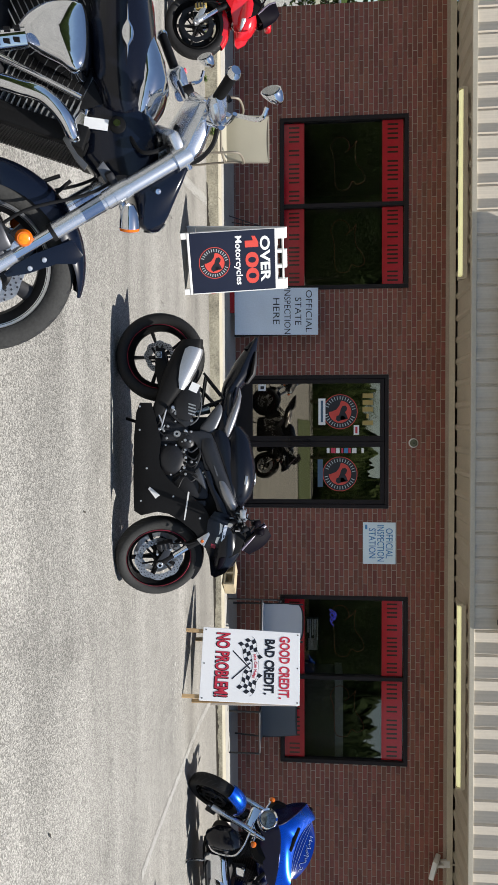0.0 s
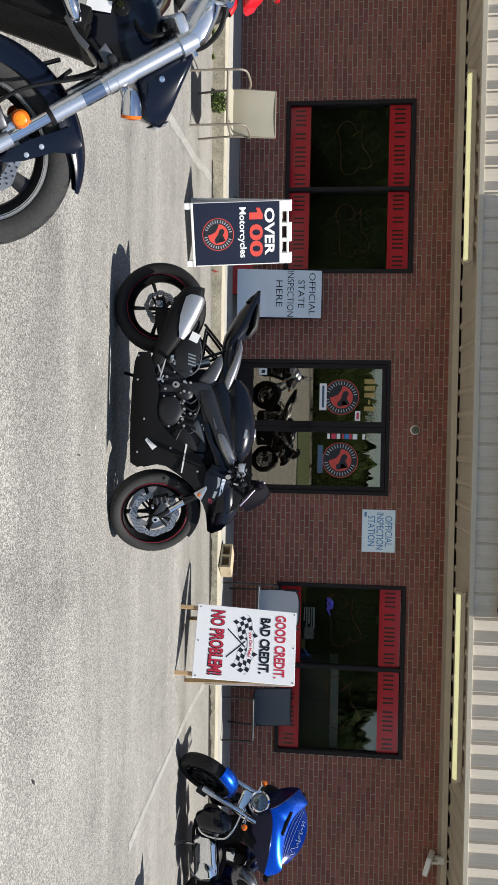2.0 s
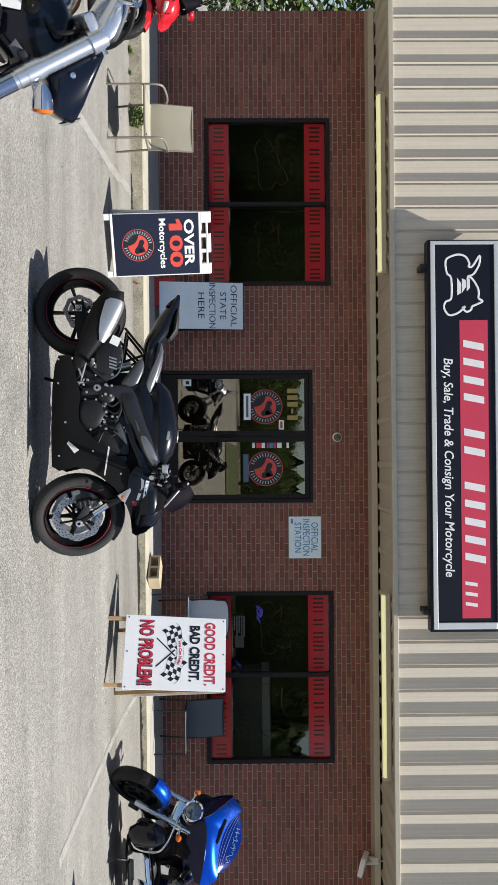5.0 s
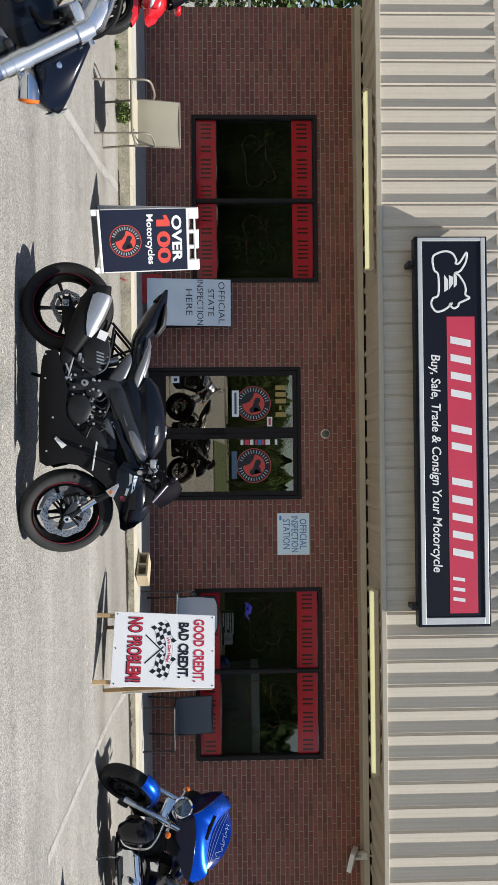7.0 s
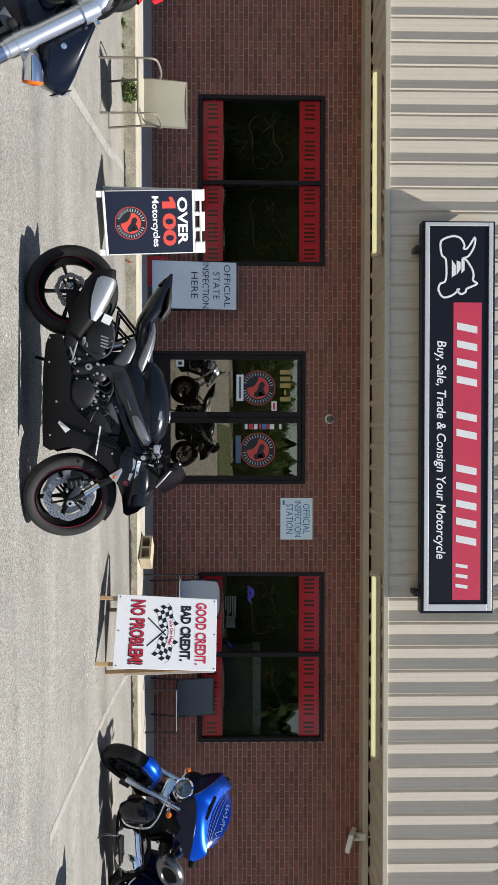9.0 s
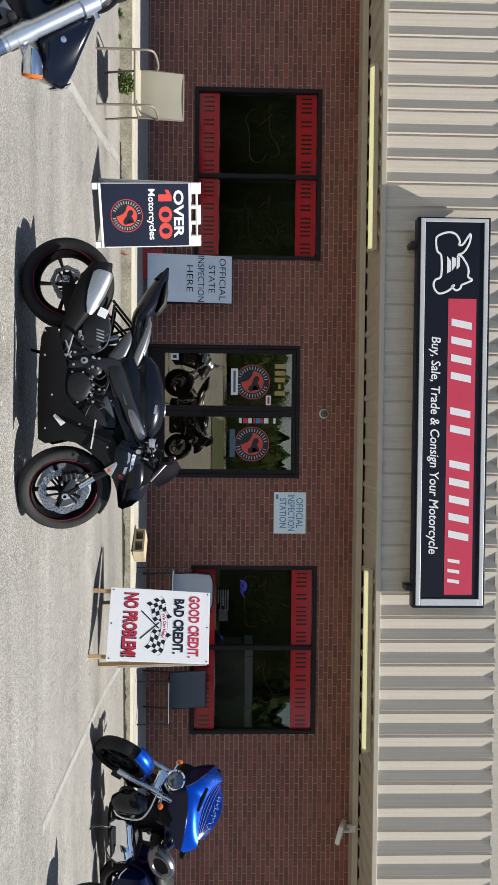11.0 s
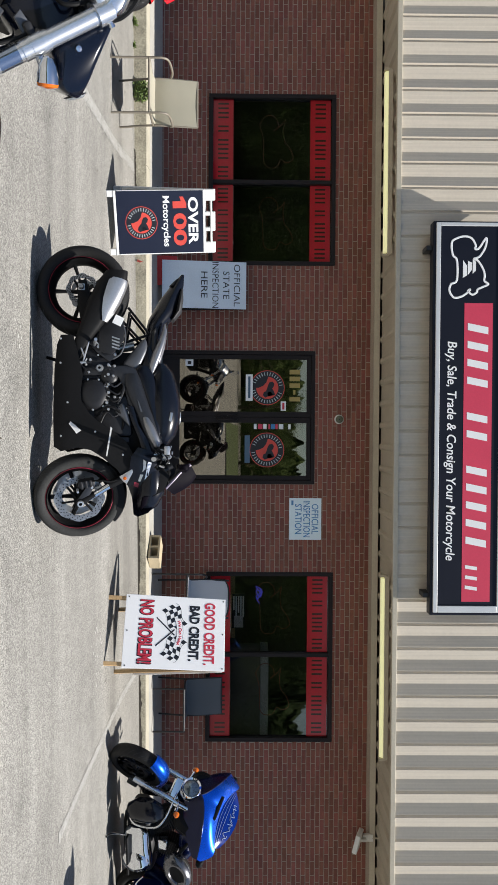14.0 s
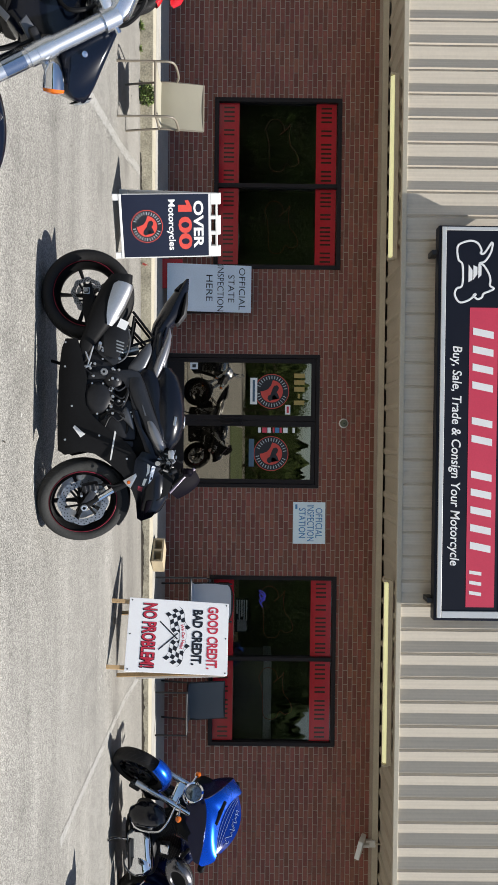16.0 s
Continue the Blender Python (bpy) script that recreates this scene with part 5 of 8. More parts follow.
def pillow(outline, y, s, thick, bulge):
    """A rounded panel in the x, z plane whose outer face swells by bulge towards its middle."""
    bm = bmesh.new()
    c = Vector((sum(p[0] for p in outline) / len(outline), 0, sum(p[1] for p in outline) / len(outline)))
    line = curve_points([(x, 0, z) for x, z in (*outline, outline[0])], 3)[:-1]
    rows = []
    for k, lift in ((1.0, 0.0), (1.0, thick), (0.93, thick + 0.35 * bulge), (0.78, thick + 0.65 * bulge), (0.5, thick + 0.92 * bulge), (0.15, thick + bulge)):
        rows.append([bm.verts.new((c.x + (p.x - c.x) * k, s * (y + lift), c.z + (p.z - c.z) * k)) for p in line])
    for p, q in zip(rows, rows[1:]):
        for j in range(len(p)):
            bm.faces.new((p[j], p[(j + 1) % len(p)], q[(j + 1) % len(p)], q[j]))
    bm.faces.new(rows[-1])
    bmesh.ops.recalc_face_normals(bm, faces=bm.faces[:])
    return bm


def sport_bike(m, body, side, frame_mat, fork_mat, label, name="sport_motorcycle", steer=24, dressed=True):
    """A faired sports motorcycle: x forward from the rear axle, y to its left."""
    b = thing(name, m, label, "motorcycle", "motorcycles on the lot")
    wheel(b, pose(0, 0, 0.312), 0.312, 0.19, 0.218, 5, MATT_BLACK, 0.105, DISC_STEEL, RED_LINE if dressed else None, spoke_w=0.011, fat=0.8)
    # steering frame
    rake = 24
    S = pose(1.40 - 0.03 * math.cos(radians(rake)), 0, 0.30 - 0.03 * math.sin(radians(rake)), 0, -rake, 0) @ pose(0, 0, 0, 0, 0, steer)
    wheel(b, S @ pose(0.03, 0, 0, 0, rake, 0), 0.30, 0.12, 0.218, 5, MATT_BLACK, 0.165, DISC_STEEL if dressed else GUNMETAL, RED_LINE if dressed else None, TYRE_DUSTY if dressed else TYRE, spoke_w=0.011, fat=0.8)
    for s in (-1, 1):
        fk = put("fork_leg", rod(bmesh.new(), (0.03, s * 0.105, 0.06), (0.0, s * 0.105, 0.26), 0.0225), CHROME, b, S, "bright inner fork tube")
        put("fork_foot", rod(rod(bmesh.new(), (0.035, s * 0.105, -0.03), (0.019, s * 0.105, 0.11), 0.028, 0.024), (0.03, s * 0.075, 0), (0.03, s * 0.135, 0), 0.026), fork_mat, fk)
        put("outer_tube", rod(bmesh.new(), (0.0, s * 0.105, 0.22), (-0.02, s * 0.105, 0.66), 0.028), MATT_BLACK, fk)
        bm = box(bmesh.new(), (-0.125, s * 0.105 - 0.03, 0.015), (-0.075, s * 0.105 + 0.03, 0.125), pose(0, 0, 0, 0, 14, 0), 0.012)
        cp = put("brake_caliper", bm, CALIPER if dressed else GOLD, b, S)
        for k in range(3):
            put("caliper_rib", box(bmesh.new(), (-0.128, s * 0.138 - 0.004, 0.03 + k * 0.03), (-0.072, s * 0.138 + 0.004, 0.044 + k * 0.03), pose(0, 0, 0, 0, 14, 0), 0.003), CAST, cp)
        for q in ((-0.06, 0.02), (-0.05, 0.115)):
            put("caliper_bolt", rod(bmesh.new(), (q[0], s * 0.105, q[1]), (q[0], s * 0.15, q[1]), 0.008, n=8), STEEL, cp)
        put("brake_hose", tube(bmesh.new(), [(-0.09, s * 0.13, 0.12), (-0.07, s * 0.15, 0.19), (-0.03, s * 0.145, 0.26), (-0.03, s * 0.12, 0.40)], 0.006, 8, 5), MATT_BLACK, b, S)
        put("caliper_bracket", plate(bmesh.new(), [(0.045, -0.02), (0.05, 0.03), (-0.04, 0.13), (-0.085, 0.12), (-0.03, 0.04), (0.01, -0.02)], s * 0.112, s * 0.122, 0.003), GUNMETAL if dressed else STEEL, b, S)
        put("axle_ring", lathe(bmesh.new(), [(0.011, 0.012), (0.02, 0.012), (0.024, 0.004), (0.024, 0)], 18, pose(0.03, s * 0.134, 0, 90 if s < 0 else -90, 0, 0)), STEEL, b, S)
        g = put("hand_grip", rod(bmesh.new(), (-0.05, s * 0.14, 0.60), (-0.14, s * 0.33, 0.565), 0.017), MATT_BLACK, b, S)
        put("lever", tube(bmesh.new(), [(0.0, s * 0.16, 0.60), (-0.02, s * 0.24, 0.60), (-0.08, s * 0.33, 0.58)], 0.006, 8, 4), STEEL, g)
        put("bar_end", rod(bmesh.new(), (-0.14, s * 0.33, 0.565), (-0.152, s * 0.355, 0.56), 0.015), STEEL, g)
    put("reservoir", rod(bmesh.new(), (0.02, -0.18, 0.60), (0.02, -0.18, 0.66), 0.02), CAST, b, S)
    put("top_yoke", box(bmesh.new(), (-0.07, -0.14, 0.62), (0.03, 0.14, 0.65), None, 0.012), STEEL, b, S)
    # front mudguard
    bm = bmesh.new()
    rows = []
    for k in range(13):
        a = radians(52 + 88 * k / 12)
        hw = 0.062 * (0.55 + 0.45 * math.sin(math.pi * (0.15 + 0.8 * k / 12)))
        row = []
        for u in (-1.35, -1, -0.5, 0, 0.5, 1, 1.35):
            rr = 0.325 - 0.02 * u * u - (0.03 if abs(u) > 1.1 else 0)
            row.append(bm.verts.new((0.03 + rr * math.cos(a - radians(rake)), min(max(u, -1.05), 1.05) * hw, rr * math.sin(a - radians(rake)))))
        rows.append(row)
    for p, q in zip(rows, rows[1:]):
        for j in range(6):
            bm.faces.new((p[j], p[j + 1], q[j + 1], q[j]))
    bmesh.ops.recalc_face_normals(bm, faces=bm.faces[:])
    bmesh.ops.solidify(bm, geom=bm.faces[:], thickness=0.004)
    put("front_mudguard", bm, side if dressed else body, b, S)
    # engine and covers
    bm = bmesh.new()
    box(bm, (0.40, -0.15, 0.2), (0.98, 0.15, 0.52), None, 0.03)
    box(bm, (0.72, -0.16, 0.40), (1.00, 0.16, 0.66), None, 0.03)
    put("engine", bm, CAST, b)
    for s in (-1, 1):
        bm = lathe(bmesh.new(), [(0, 0.055), (0.05, 0.054), (0.085, 0.045), (0.108, 0.02), (0.112, 0)], 28, pose(0.72, s * 0.15, 0.40, 90 if s < 0 else -90, 0, 0))
        c = put("clutch_cover", bm, CAST, b)
        bm = lathe(bmesh.new(), [(0, 0.04), (0.04, 0.035), (0.062, 0.015), (0.065, 0)], 24, pose(0.60, s * 0.15, 0.50, 90 if s < 0 else -90, 0, 0))
        put("side_cover", bm, CAST, b)
        for k in range(9):
            a = 2 * math.pi * k / 9
            put("bolt", lathe(bmesh.new(), [(0, 0.012), (0.007, 0.011), (0.008, 0)], 8, pose(0.72 + 0.103 * math.cos(a), s * 0.17, 0.40 + 0.103 * math.sin(a), 90 if s < 0 else -90, 0, 0)), STEEL, c)
        put("hose", tube(bmesh.new(), [(0.86, s * 0.16, 0.42), (0.80, s * 0.19, 0.52), (0.88, s * 0.17, 0.60), (0.99, s * 0.14, 0.58)], 0.011, 8, 5), MATT_BLACK, b)
        put("hose", tube(bmesh.new(), [(0.60, s * 0.14, 0.58), (0.68, s * 0.18, 0.60), (0.78, s * 0.17, 0.56)], 0.009, 8, 5), CAST, b)
        # frame spar and pivot plate
        spar = [(0.595, 0.331), (0.546, 0.331), (0.535, 0.416), (0.525, 0.538), (0.522, 0.618), (0.541, 0.674), (0.616, 0.71), (0.778, 0.765), (0.903, 0.80), (1.04, 0.86), (1.09, 0.81), (0.906, 0.705), (0.782, 0.629), (0.675, 0.602), (0.607, 0.564), (0.595, 0.515)]
        put("frame_spar", plate(bmesh.new(), spar, s * 0.135, s * 0.175, 0.012), frame_mat, b)
        put("spar_beam", loft(bmesh.new(), [(0.55, s * 0.150, 0.652, 0.010, 0.025), (0.59, s * 0.160, 0.650, 0.026, 0.046), (0.65, s * 0.163, 0.658, 0.030, 0.055), (0.735, s * 0.164, 0.688, 0.031, 0.058), (0.86, s * 0.163, 0.742, 0.031, 0.053), (0.98, s * 0.160, 0.782, 0.030, 0.050), (1.06, s * 0.157, 0.80, 0.024, 0.036), (1.11, s * 0.152, 0.803, 0.008, 0.012)], 20, 2.8), frame_mat, b)
        put("pivot_nut", lathe(bmesh.new(), [(0.009, 0.016), (0.02, 0.016), (0.026, 0)], 18, pose(0.545, s * 0.175, 0.44, 90 if s < 0 else -90, 0, 0)), STEEL, b)
        arm = [(-0.05, 0.29), (-0.05, 0.345), (0.06, 0.37), (0.3, 0.43), (0.54, 0.48), (0.58, 0.40), (0.34, 0.33), (0.1, 0.285)]
        put("swingarm", plate(bmesh.new(), arm, s * 0.105, s * 0.145, 0.01), MATT_BLACK, b)
        put("axle_block", box(bmesh.new(), (-0.022, s * 0.145 - 0.008, 0.29), (0.022, s * 0.145 + 0.008, 0.334), None, 0.004), ALU, b)
        put("axle_recess", lathe(bmesh.new(), [(0.013, 0.001), (0.019, 0.002), (0.0195, 0)], 16, pose(0, s * 0.1535, 0.312, 90 if s < 0 else -90, 0, 0)), MATT_BLACK, b)
        put("axle_nut", lathe(bmesh.new(), [(0, 0.02), (0.014, 0.02), (0.016, 0)], 6, pose(0, s * 0.155, 0.312, 90 if s < 0 else -90, 0, 0)), STEEL, b)
        put("foot_peg", rod(bmesh.new(), (0.40, s * 0.15, 0.40), (0.37, s * 0.27, 0.42), 0.011), STEEL, b)
        hang = [(0.37, 0.36), (0.33, 0.43), (0.38, 0.52), (0.47, 0.56), (0.50, 0.5), (0.44, 0.42)]
        put("footrest_hanger", plate(bmesh.new(), hang, s * 0.165, s * 0.178, 0.004), frame_mat, b)
        for p, q in (((0.12, 0.62), (0.30, 0.765)), ((0.215, 0.585), (0.385, 0.745)), ((0.15, 0.63), (0.36, 0.60)), ((0.30, 0.765), (0.36, 0.60))):
            put("subframe_tube", rod(bmesh.new(), (p[0], s * 0.10, p[1]), (q[0], s * 0.11, q[1]), 0.009, n=10), MATT_BLACK, b)
        # lower fairing, tucked in at the belly

        def tuck(v, s=s):
            z = v.z
            y = v.y - s * 0.035 * max(0, (0.22 - z) / 0.1) - s * 0.05 * max(0, (v.x - 1.0) / 0.3)
            return Vector((v.x, y, z))
        low = [(0.335, 0.19), (0.40, 0.165), (0.56, 0.15), (0.85, 0.146), (1.07, 0.152), (1.10, 0.20), (1.075, 0.31), (1.09, 0.39), (1.14, 0.47), (1.22, 0.565), (1.33, 0.635), (1.20, 0.675), (1.10, 0.66), (1.03, 0.62), (0.96, 0.53), (0.90, 0.437), (0.841, 0.376), (0.768, 0.328), (0.70, 0.322), (0.594, 0.335), (0.46, 0.302), (0.335, 0.27)]
        lf = put("lower_fairing", plate(bmesh.new(), low, s * 0.205, s * 0.213, 0, tuck), side, b)
        slit = [(0.905, 0.262), (0.92, 0.25), (0.985, 0.30), (0.962, 0.33)]
        put("fairing_slot", plate(bmesh.new(), slit, s * 0.18, s * 0.216), WHITE_PLASTIC if dressed else MATT_BLACK, lf, None, "bare pale slot in the fairing")
        for q in ((0.36, 0.19), (0.52, 0.19), (0.78, 0.24), (0.97, 0.42), (1.12, 0.60), (1.0, 0.2)):
            put("fastener", lathe(bmesh.new(), [(0, 0.004), (0.007, 0.003), (0.008, -0.02)], 8, pose(q[0], s * (0.213 - 0.035 * max(0, (0.22 - q[1]) / 0.1) - 0.05 * max(0, (q[0] - 1.0) / 0.3)), q[1], 90 if s < 0 else -90, 0, 0)), STEEL, lf)
        up = [(1.13, 0.655), (1.07, 0.70), (1.10, 0.80), (1.17, 0.825), (1.30, 0.84), (1.42, 0.84), (1.51, 0.77), (1.535, 0.70), (1.52, 0.672), (1.40, 0.655), (1.32, 0.63)]

        def wrap(v, s=s):
            return Vector((v.x, v.y - s * 0.34 * max(0, (v.x - 1.14) / 0.4) ** 1.5 - s * 0.05 * max(0, (v.z - 0.76) / 0.1), v.z))
        uf = put("upper_fairing", plate(bmesh.new(), up, s * 0.205, s * 0.214, 0, wrap), body, b)
        if dressed:
            for q in ([(1.15, 0.735), (1.165, 0.755), (1.215, 0.748), (1.235, 0.728), (1.20, 0.735)], [(1.175, 0.782), (1.24, 0.768), (1.23, 0.752), (1.172, 0.764)], [(1.165, 0.768), (1.17, 0.79), (1.335, 0.747), (1.333, 0.733)], [(1.25, 0.715), (1.252, 0.735), (1.30, 0.715), (1.295, 0.70)]):
                put("white_flash", plate(bmesh.new(), q, s * 0.203, s * 0.2155, 0, wrap), ALU, uf, None, "silver graphic flash")
            put("red_flash", plate(bmesh.new(), [(1.30, 0.675), (1.33, 0.67), (1.34, 0.70), (1.31, 0.705)], s * 0.203, s * 0.2155, 0, wrap), RED_LINE, uf)
            tri = [(1.265, 0.577), (1.214, 0.662), (1.235, 0.666), (1.314, 0.627), (1.30, 0.605)]
            put("side_reflector", plate(bmesh.new(), tri, s * 0.20, s * 0.222, 0.003, tuck), STEEL, b, None, "silver triangular reflector")
            put("reflector_core", lathe(bmesh.new(), [(0, 0.006), (0.010, 0.004), (0.012, 0)], 12, pose(1.275, s * 0.205, 0.615, 90 if s < 0 else -90, 0, 0)), AMBER, b)
            lower = [(0.79, 0.62), (0.80, 0.665), (0.92, 0.70), (1.02, 0.762), (1.10, 0.79), (1.16, 0.80), (1.135, 0.735), (1.02, 0.705), (0.90, 0.655)]
            put("air_duct_cover", plate(bmesh.new(), lower, s * 0.165, s * 0.196, 0.004), SATIN_NAVY, b)
            put("tail_side_panel", loft(bmesh.new(), [(0.225, s * 0.112, 0.868, 0.006, 0.004), (0.28, s * 0.118, 0.868, 0.022, 0.016), (0.36, s * 0.122, 0.845, 0.028, 0.026), (0.44, s * 0.124, 0.815, 0.03, 0.033), (0.51, s * 0.124, 0.792, 0.027, 0.03), (0.555, s * 0.12, 0.782, 0.016, 0.018), (0.575, s * 0.116, 0.78, 0.004, 0.004)], 20), SATIN_GREY, b, None, "satin grey tail panel")
            rb = random.Random(5)
            for k in range(16):
                x_, z_ = rb.uniform(0.40, 0.60), rb.uniform(0.32, 0.56)
                if k > 10:
                    x_, z_ = rb.uniform(0.64, 0.84), rb.uniform(0.47, 0.57)
                put("fitting", lathe(bmesh.new(), [(0, 0.012), (0.005 + 0.005 * rb.random(), 0.011), (0.011, 0)], 8, pose(x_, s * 0.185, z_, 90 if s < 0 else -90, 0, 0)), STEEL, b)
            for k in range(9):
                x_, z_ = rb.uniform(0.36, 0.52), rb.uniform(0.30, 0.46)
                e_ = Vector((rb.uniform(-0.05, 0.09), 0, rb.uniform(-0.02, 0.08)))
                put("control_rod", rod(bmesh.new(), (x_, s * 0.19, z_), (x_ + e_.x, s * 0.188, z_ + e_.z), 0.0045 + 0.004 * rb.random(), n=8), STEEL if k % 3 else CAST, b)
            for k in range(5):
                x_ = 0.62 + 0.05 * k
                put("coolant_line", tube(bmesh.new(), [(x_, s * 0.16, 0.60), (x_ + 0.05, s * 0.19, 0.54 + 0.02 * (k % 2)), (x_ + 0.02, s * 0.19, 0.49), (x_ + 0.09, s * 0.17, 0.45)], 0.006, 8, 4), (GUNMETAL, CAST, MATT_BLACK)[k % 3], b)
            put("tank_side_cover", loft(bmesh.new(), [(0.845, s * 0.172, 0.733, 0.008, 0.008), (0.875, s * 0.178, 0.748, 0.022, 0.024), (0.93, s * 0.182, 0.77, 0.028, 0.034), (0.98, s * 0.182, 0.79, 0.029, 0.037), (1.03, s * 0.180, 0.812, 0.026, 0.034), (1.06, s * 0.177, 0.82, 0.018, 0.024), (1.075, s * 0.174, 0.822, 0.005, 0.008)], 24), SATIN_GREY, b, None, "satin grey tank cover")
            put("tank_skirt", pillow([(0.546, 0.671), (0.514, 0.723), (0.58, 0.795), (0.77, 0.822), (0.903, 0.842), (1.017, 0.836), (0.885, 0.785), (0.734, 0.735), (0.60, 0.69)], 0.135, s, 0.012, 0.02), SATIN_NAVY, b)
            put("subframe_panel", pillow([(0.497, 0.595), (0.34, 0.721), (0.385, 0.752), (0.463, 0.73), (0.548, 0.678), (0.531, 0.603)], 0.122, s, 0.01, 0.018), PANEL_GREY, b, None, "slate grey subframe panel")
            put("intake_panel", pillow([(0.837, 0.545), (0.776, 0.589), (0.836, 0.63), (0.933, 0.646), (0.881, 0.593)], 0.17, s, 0.008, 0.012), PANEL_GREY, b)
            # White plate stands for background light showing through the panel gap.
            put("panel_gap", plate(bmesh.new(), [(0.936, 0.519), (0.945, 0.529), (1.131, 0.499), (1.131, 0.491)], s * 0.205, s * 0.2155), WHITE_PLASTIC, b, None, "white strip painted as light through the fairing gap")
            put("spar_badge", plate(bmesh.new(), [(0.755, 0.69), (0.765, 0.70), (0.835, 0.725), (0.835, 0.712)], s * 0.19, s * 0.1965, 0.001), PANEL_GREY, b)
            for q in ([(0.83, 0.60), (0.86, 0.60), (0.845, 0.64), (0.825, 0.63)],):
                put("badge_bar", plate(bmesh.new(), q, s * 0.17, s * 0.1765), WHITE, b)
        # mirrors
        ms = put("mirror_stem", tube(bmesh.new(), [(1.30, s * 0.10, 0.90), (1.24, s * 0.20, 0.96), (1.20, s * 0.27, 1.0)], 0.009, 8, 4), MATT_BLACK, b)
        bm = loft(bmesh.new(), [(1.235, s * 0.27, 1.0, 0.02, 0.015), (1.215, s * 0.29, 1.0, 0.06, 0.035), (1.19, s * 0.29, 1.0, 0.066, 0.038), (1.18, s * 0.29, 1.0, 0.06, 0.034)], 16)
        put("mirror_head", bm, PURPLE_SCREEN if dressed else RED_PAINT, ms)
        # nose lamp
        put("headlight", loft(bmesh.new(), [(1.40, s * 0.085, 0.755, 0.05, 0.03), (1.46, s * 0.07, 0.735, 0.035, 0.02), (1.49, s * 0.06, 0.72, 0.012, 0.008)], 12), PURPLE_SCREEN if dressed else LENS, b)
    # nose, screen, cockpit
    put("nose_cowl", loft(bmesh.new(), [(1.12, 0, 0.78, 0.15, 0.07), (1.25, 0, 0.79, 0.16, 0.085), (1.38, 0, 0.785, 0.14, 0.095), (1.47, 0, 0.755, 0.09, 0.075), (1.53, 0, 0.71, 0.03, 0.03)], 24), body, b)
    def along(pts, t):
        k = min(int(t * (len(pts) - 1)), len(pts) - 2)
        f = t * (len(pts) - 1) - k
        return tuple(a + (c - a) * f for a, c in zip(pts[k], pts[k + 1]))
    keel, hem = [(1.392, 0.945), (1.355, 1.015), (1.313, 1.068), (1.262, 1.098)], [(1.345, 0.885), (1.287, 0.938), (1.227, 0.992), (1.182, 1.055)]
    bm = bmesh.new()
    rows = []
    for k in range(9):
        (xa, za), (xb, zb) = along(keel, k / 8), along(hem, k / 8)
        hw = 0.115 - 0.05 * (k / 8) ** 2
        rows.append([bm.verts.new((xa + (xb - xa) * u * u, u * hw, za + (zb - za) * u * u)) for u in [j / 6 - 1 for j in range(13)]])
    for p, q in zip(rows, rows[1:]):
        for j in range(12):
            bm.faces.new((p[j], p[j + 1], q[j + 1], q[j]))
    bmesh.ops.recalc_face_normals(bm, faces=bm.faces[:])
    bmesh.ops.solidify(bm, geom=bm.faces[:], thickness=0.004)
    for s in (-1, 1):
        put("screen_trim", tube(bmesh.new(), [(x_, s * (0.117 - 0.05 * (k / 3) ** 2), z_) for k, (x_, z_) in enumerate(hem)], 0.009, 8, 4, 0.5), SCREEN_TRIM, b, None, "lilac grey screen edge trim")
    put("windscreen", bm, PURPLE_SCREEN, b, None, "smoked violet windscreen")
    put("instrument_pod", box(bmesh.new(), (1.20, -0.09, 0.86), (1.30, 0.09, 0.95), pose(0, 0, 0, 0, 0, 0), 0.02), MATT_BLACK, b)
    for k, (p0, p1) in enumerate((((1.08, -0.13, 0.70), (1.20, -0.11, 0.90)), ((1.12, 0.1, 0.72), (1.26, 0.06, 0.9)), ((1.05, -0.1, 0.86), (1.22, -0.16, 0.78)), ((1.1, -0.15, 0.9), (1.2, -0.12, 0.8)))):
        put("cable", tube(bmesh.new(), [p0, ((p0[0] + p1[0]) / 2 + 0.03, (p0[1] + p1[1]) / 2 - 0.03, (p0[2] + p1[2]) / 2 + 0.03), p1], 0.006, 6, 5), MATT_BLACK, b)
    rc = random.Random(12)
    for k in range(14):
        p0 = Vector((rc.uniform(1.06, 1.2), -rc.uniform(0.12, 0.21), rc.uniform(0.80, 0.93)))
        p1 = p0 + Vector((rc.uniform(-0.05, 0.09), rc.uniform(-0.02, 0.05), rc.uniform(-0.03, 0.08)))
        put("control_cable", tube(bmesh.new(), [tuple(p0), tuple((p0 + p1) / 2 + Vector((0.02, -0.015, 0.02))), tuple(p1)], 0.004 + 0.003 * rc.random(), 6, 4), (STEEL, MATT_BLACK, CAST)[k % 3], b)
    put("battery_box", box(bmesh.new(), (0.425, -0.10, 0.49), (0.58, 0.10, 0.69), None, 0.012), MATT_BLACK, b)
    put("airbox", box(bmesh.new(), (0.56, -0.11, 0.46), (1.12, 0.11, 0.80), None, 0.03), MATT_BLACK, b)
    for s in (-1, 1):
        put("side_panel", plate(bmesh.new(), [(0.40, 0.72), (0.38, 0.77), (0.46, 0.80), (0.56, 0.79), (0.56, 0.70), (0.47, 0.735)], s * 0.115, s * 0.132, 0.008), SATIN_NAVY if dressed else body, b)
        put("master_cylinder", box(bmesh.new(), (1.06, s * 0.20, 0.87), (1.12, s * 0.24, 0.91), None, 0.008), STEEL, b)
        put("clip_on_clamp", rod(bmesh.new(), (1.10, s * 0.11, 0.84), (1.08, s * 0.11, 0.90), 0.034), CAST, b)
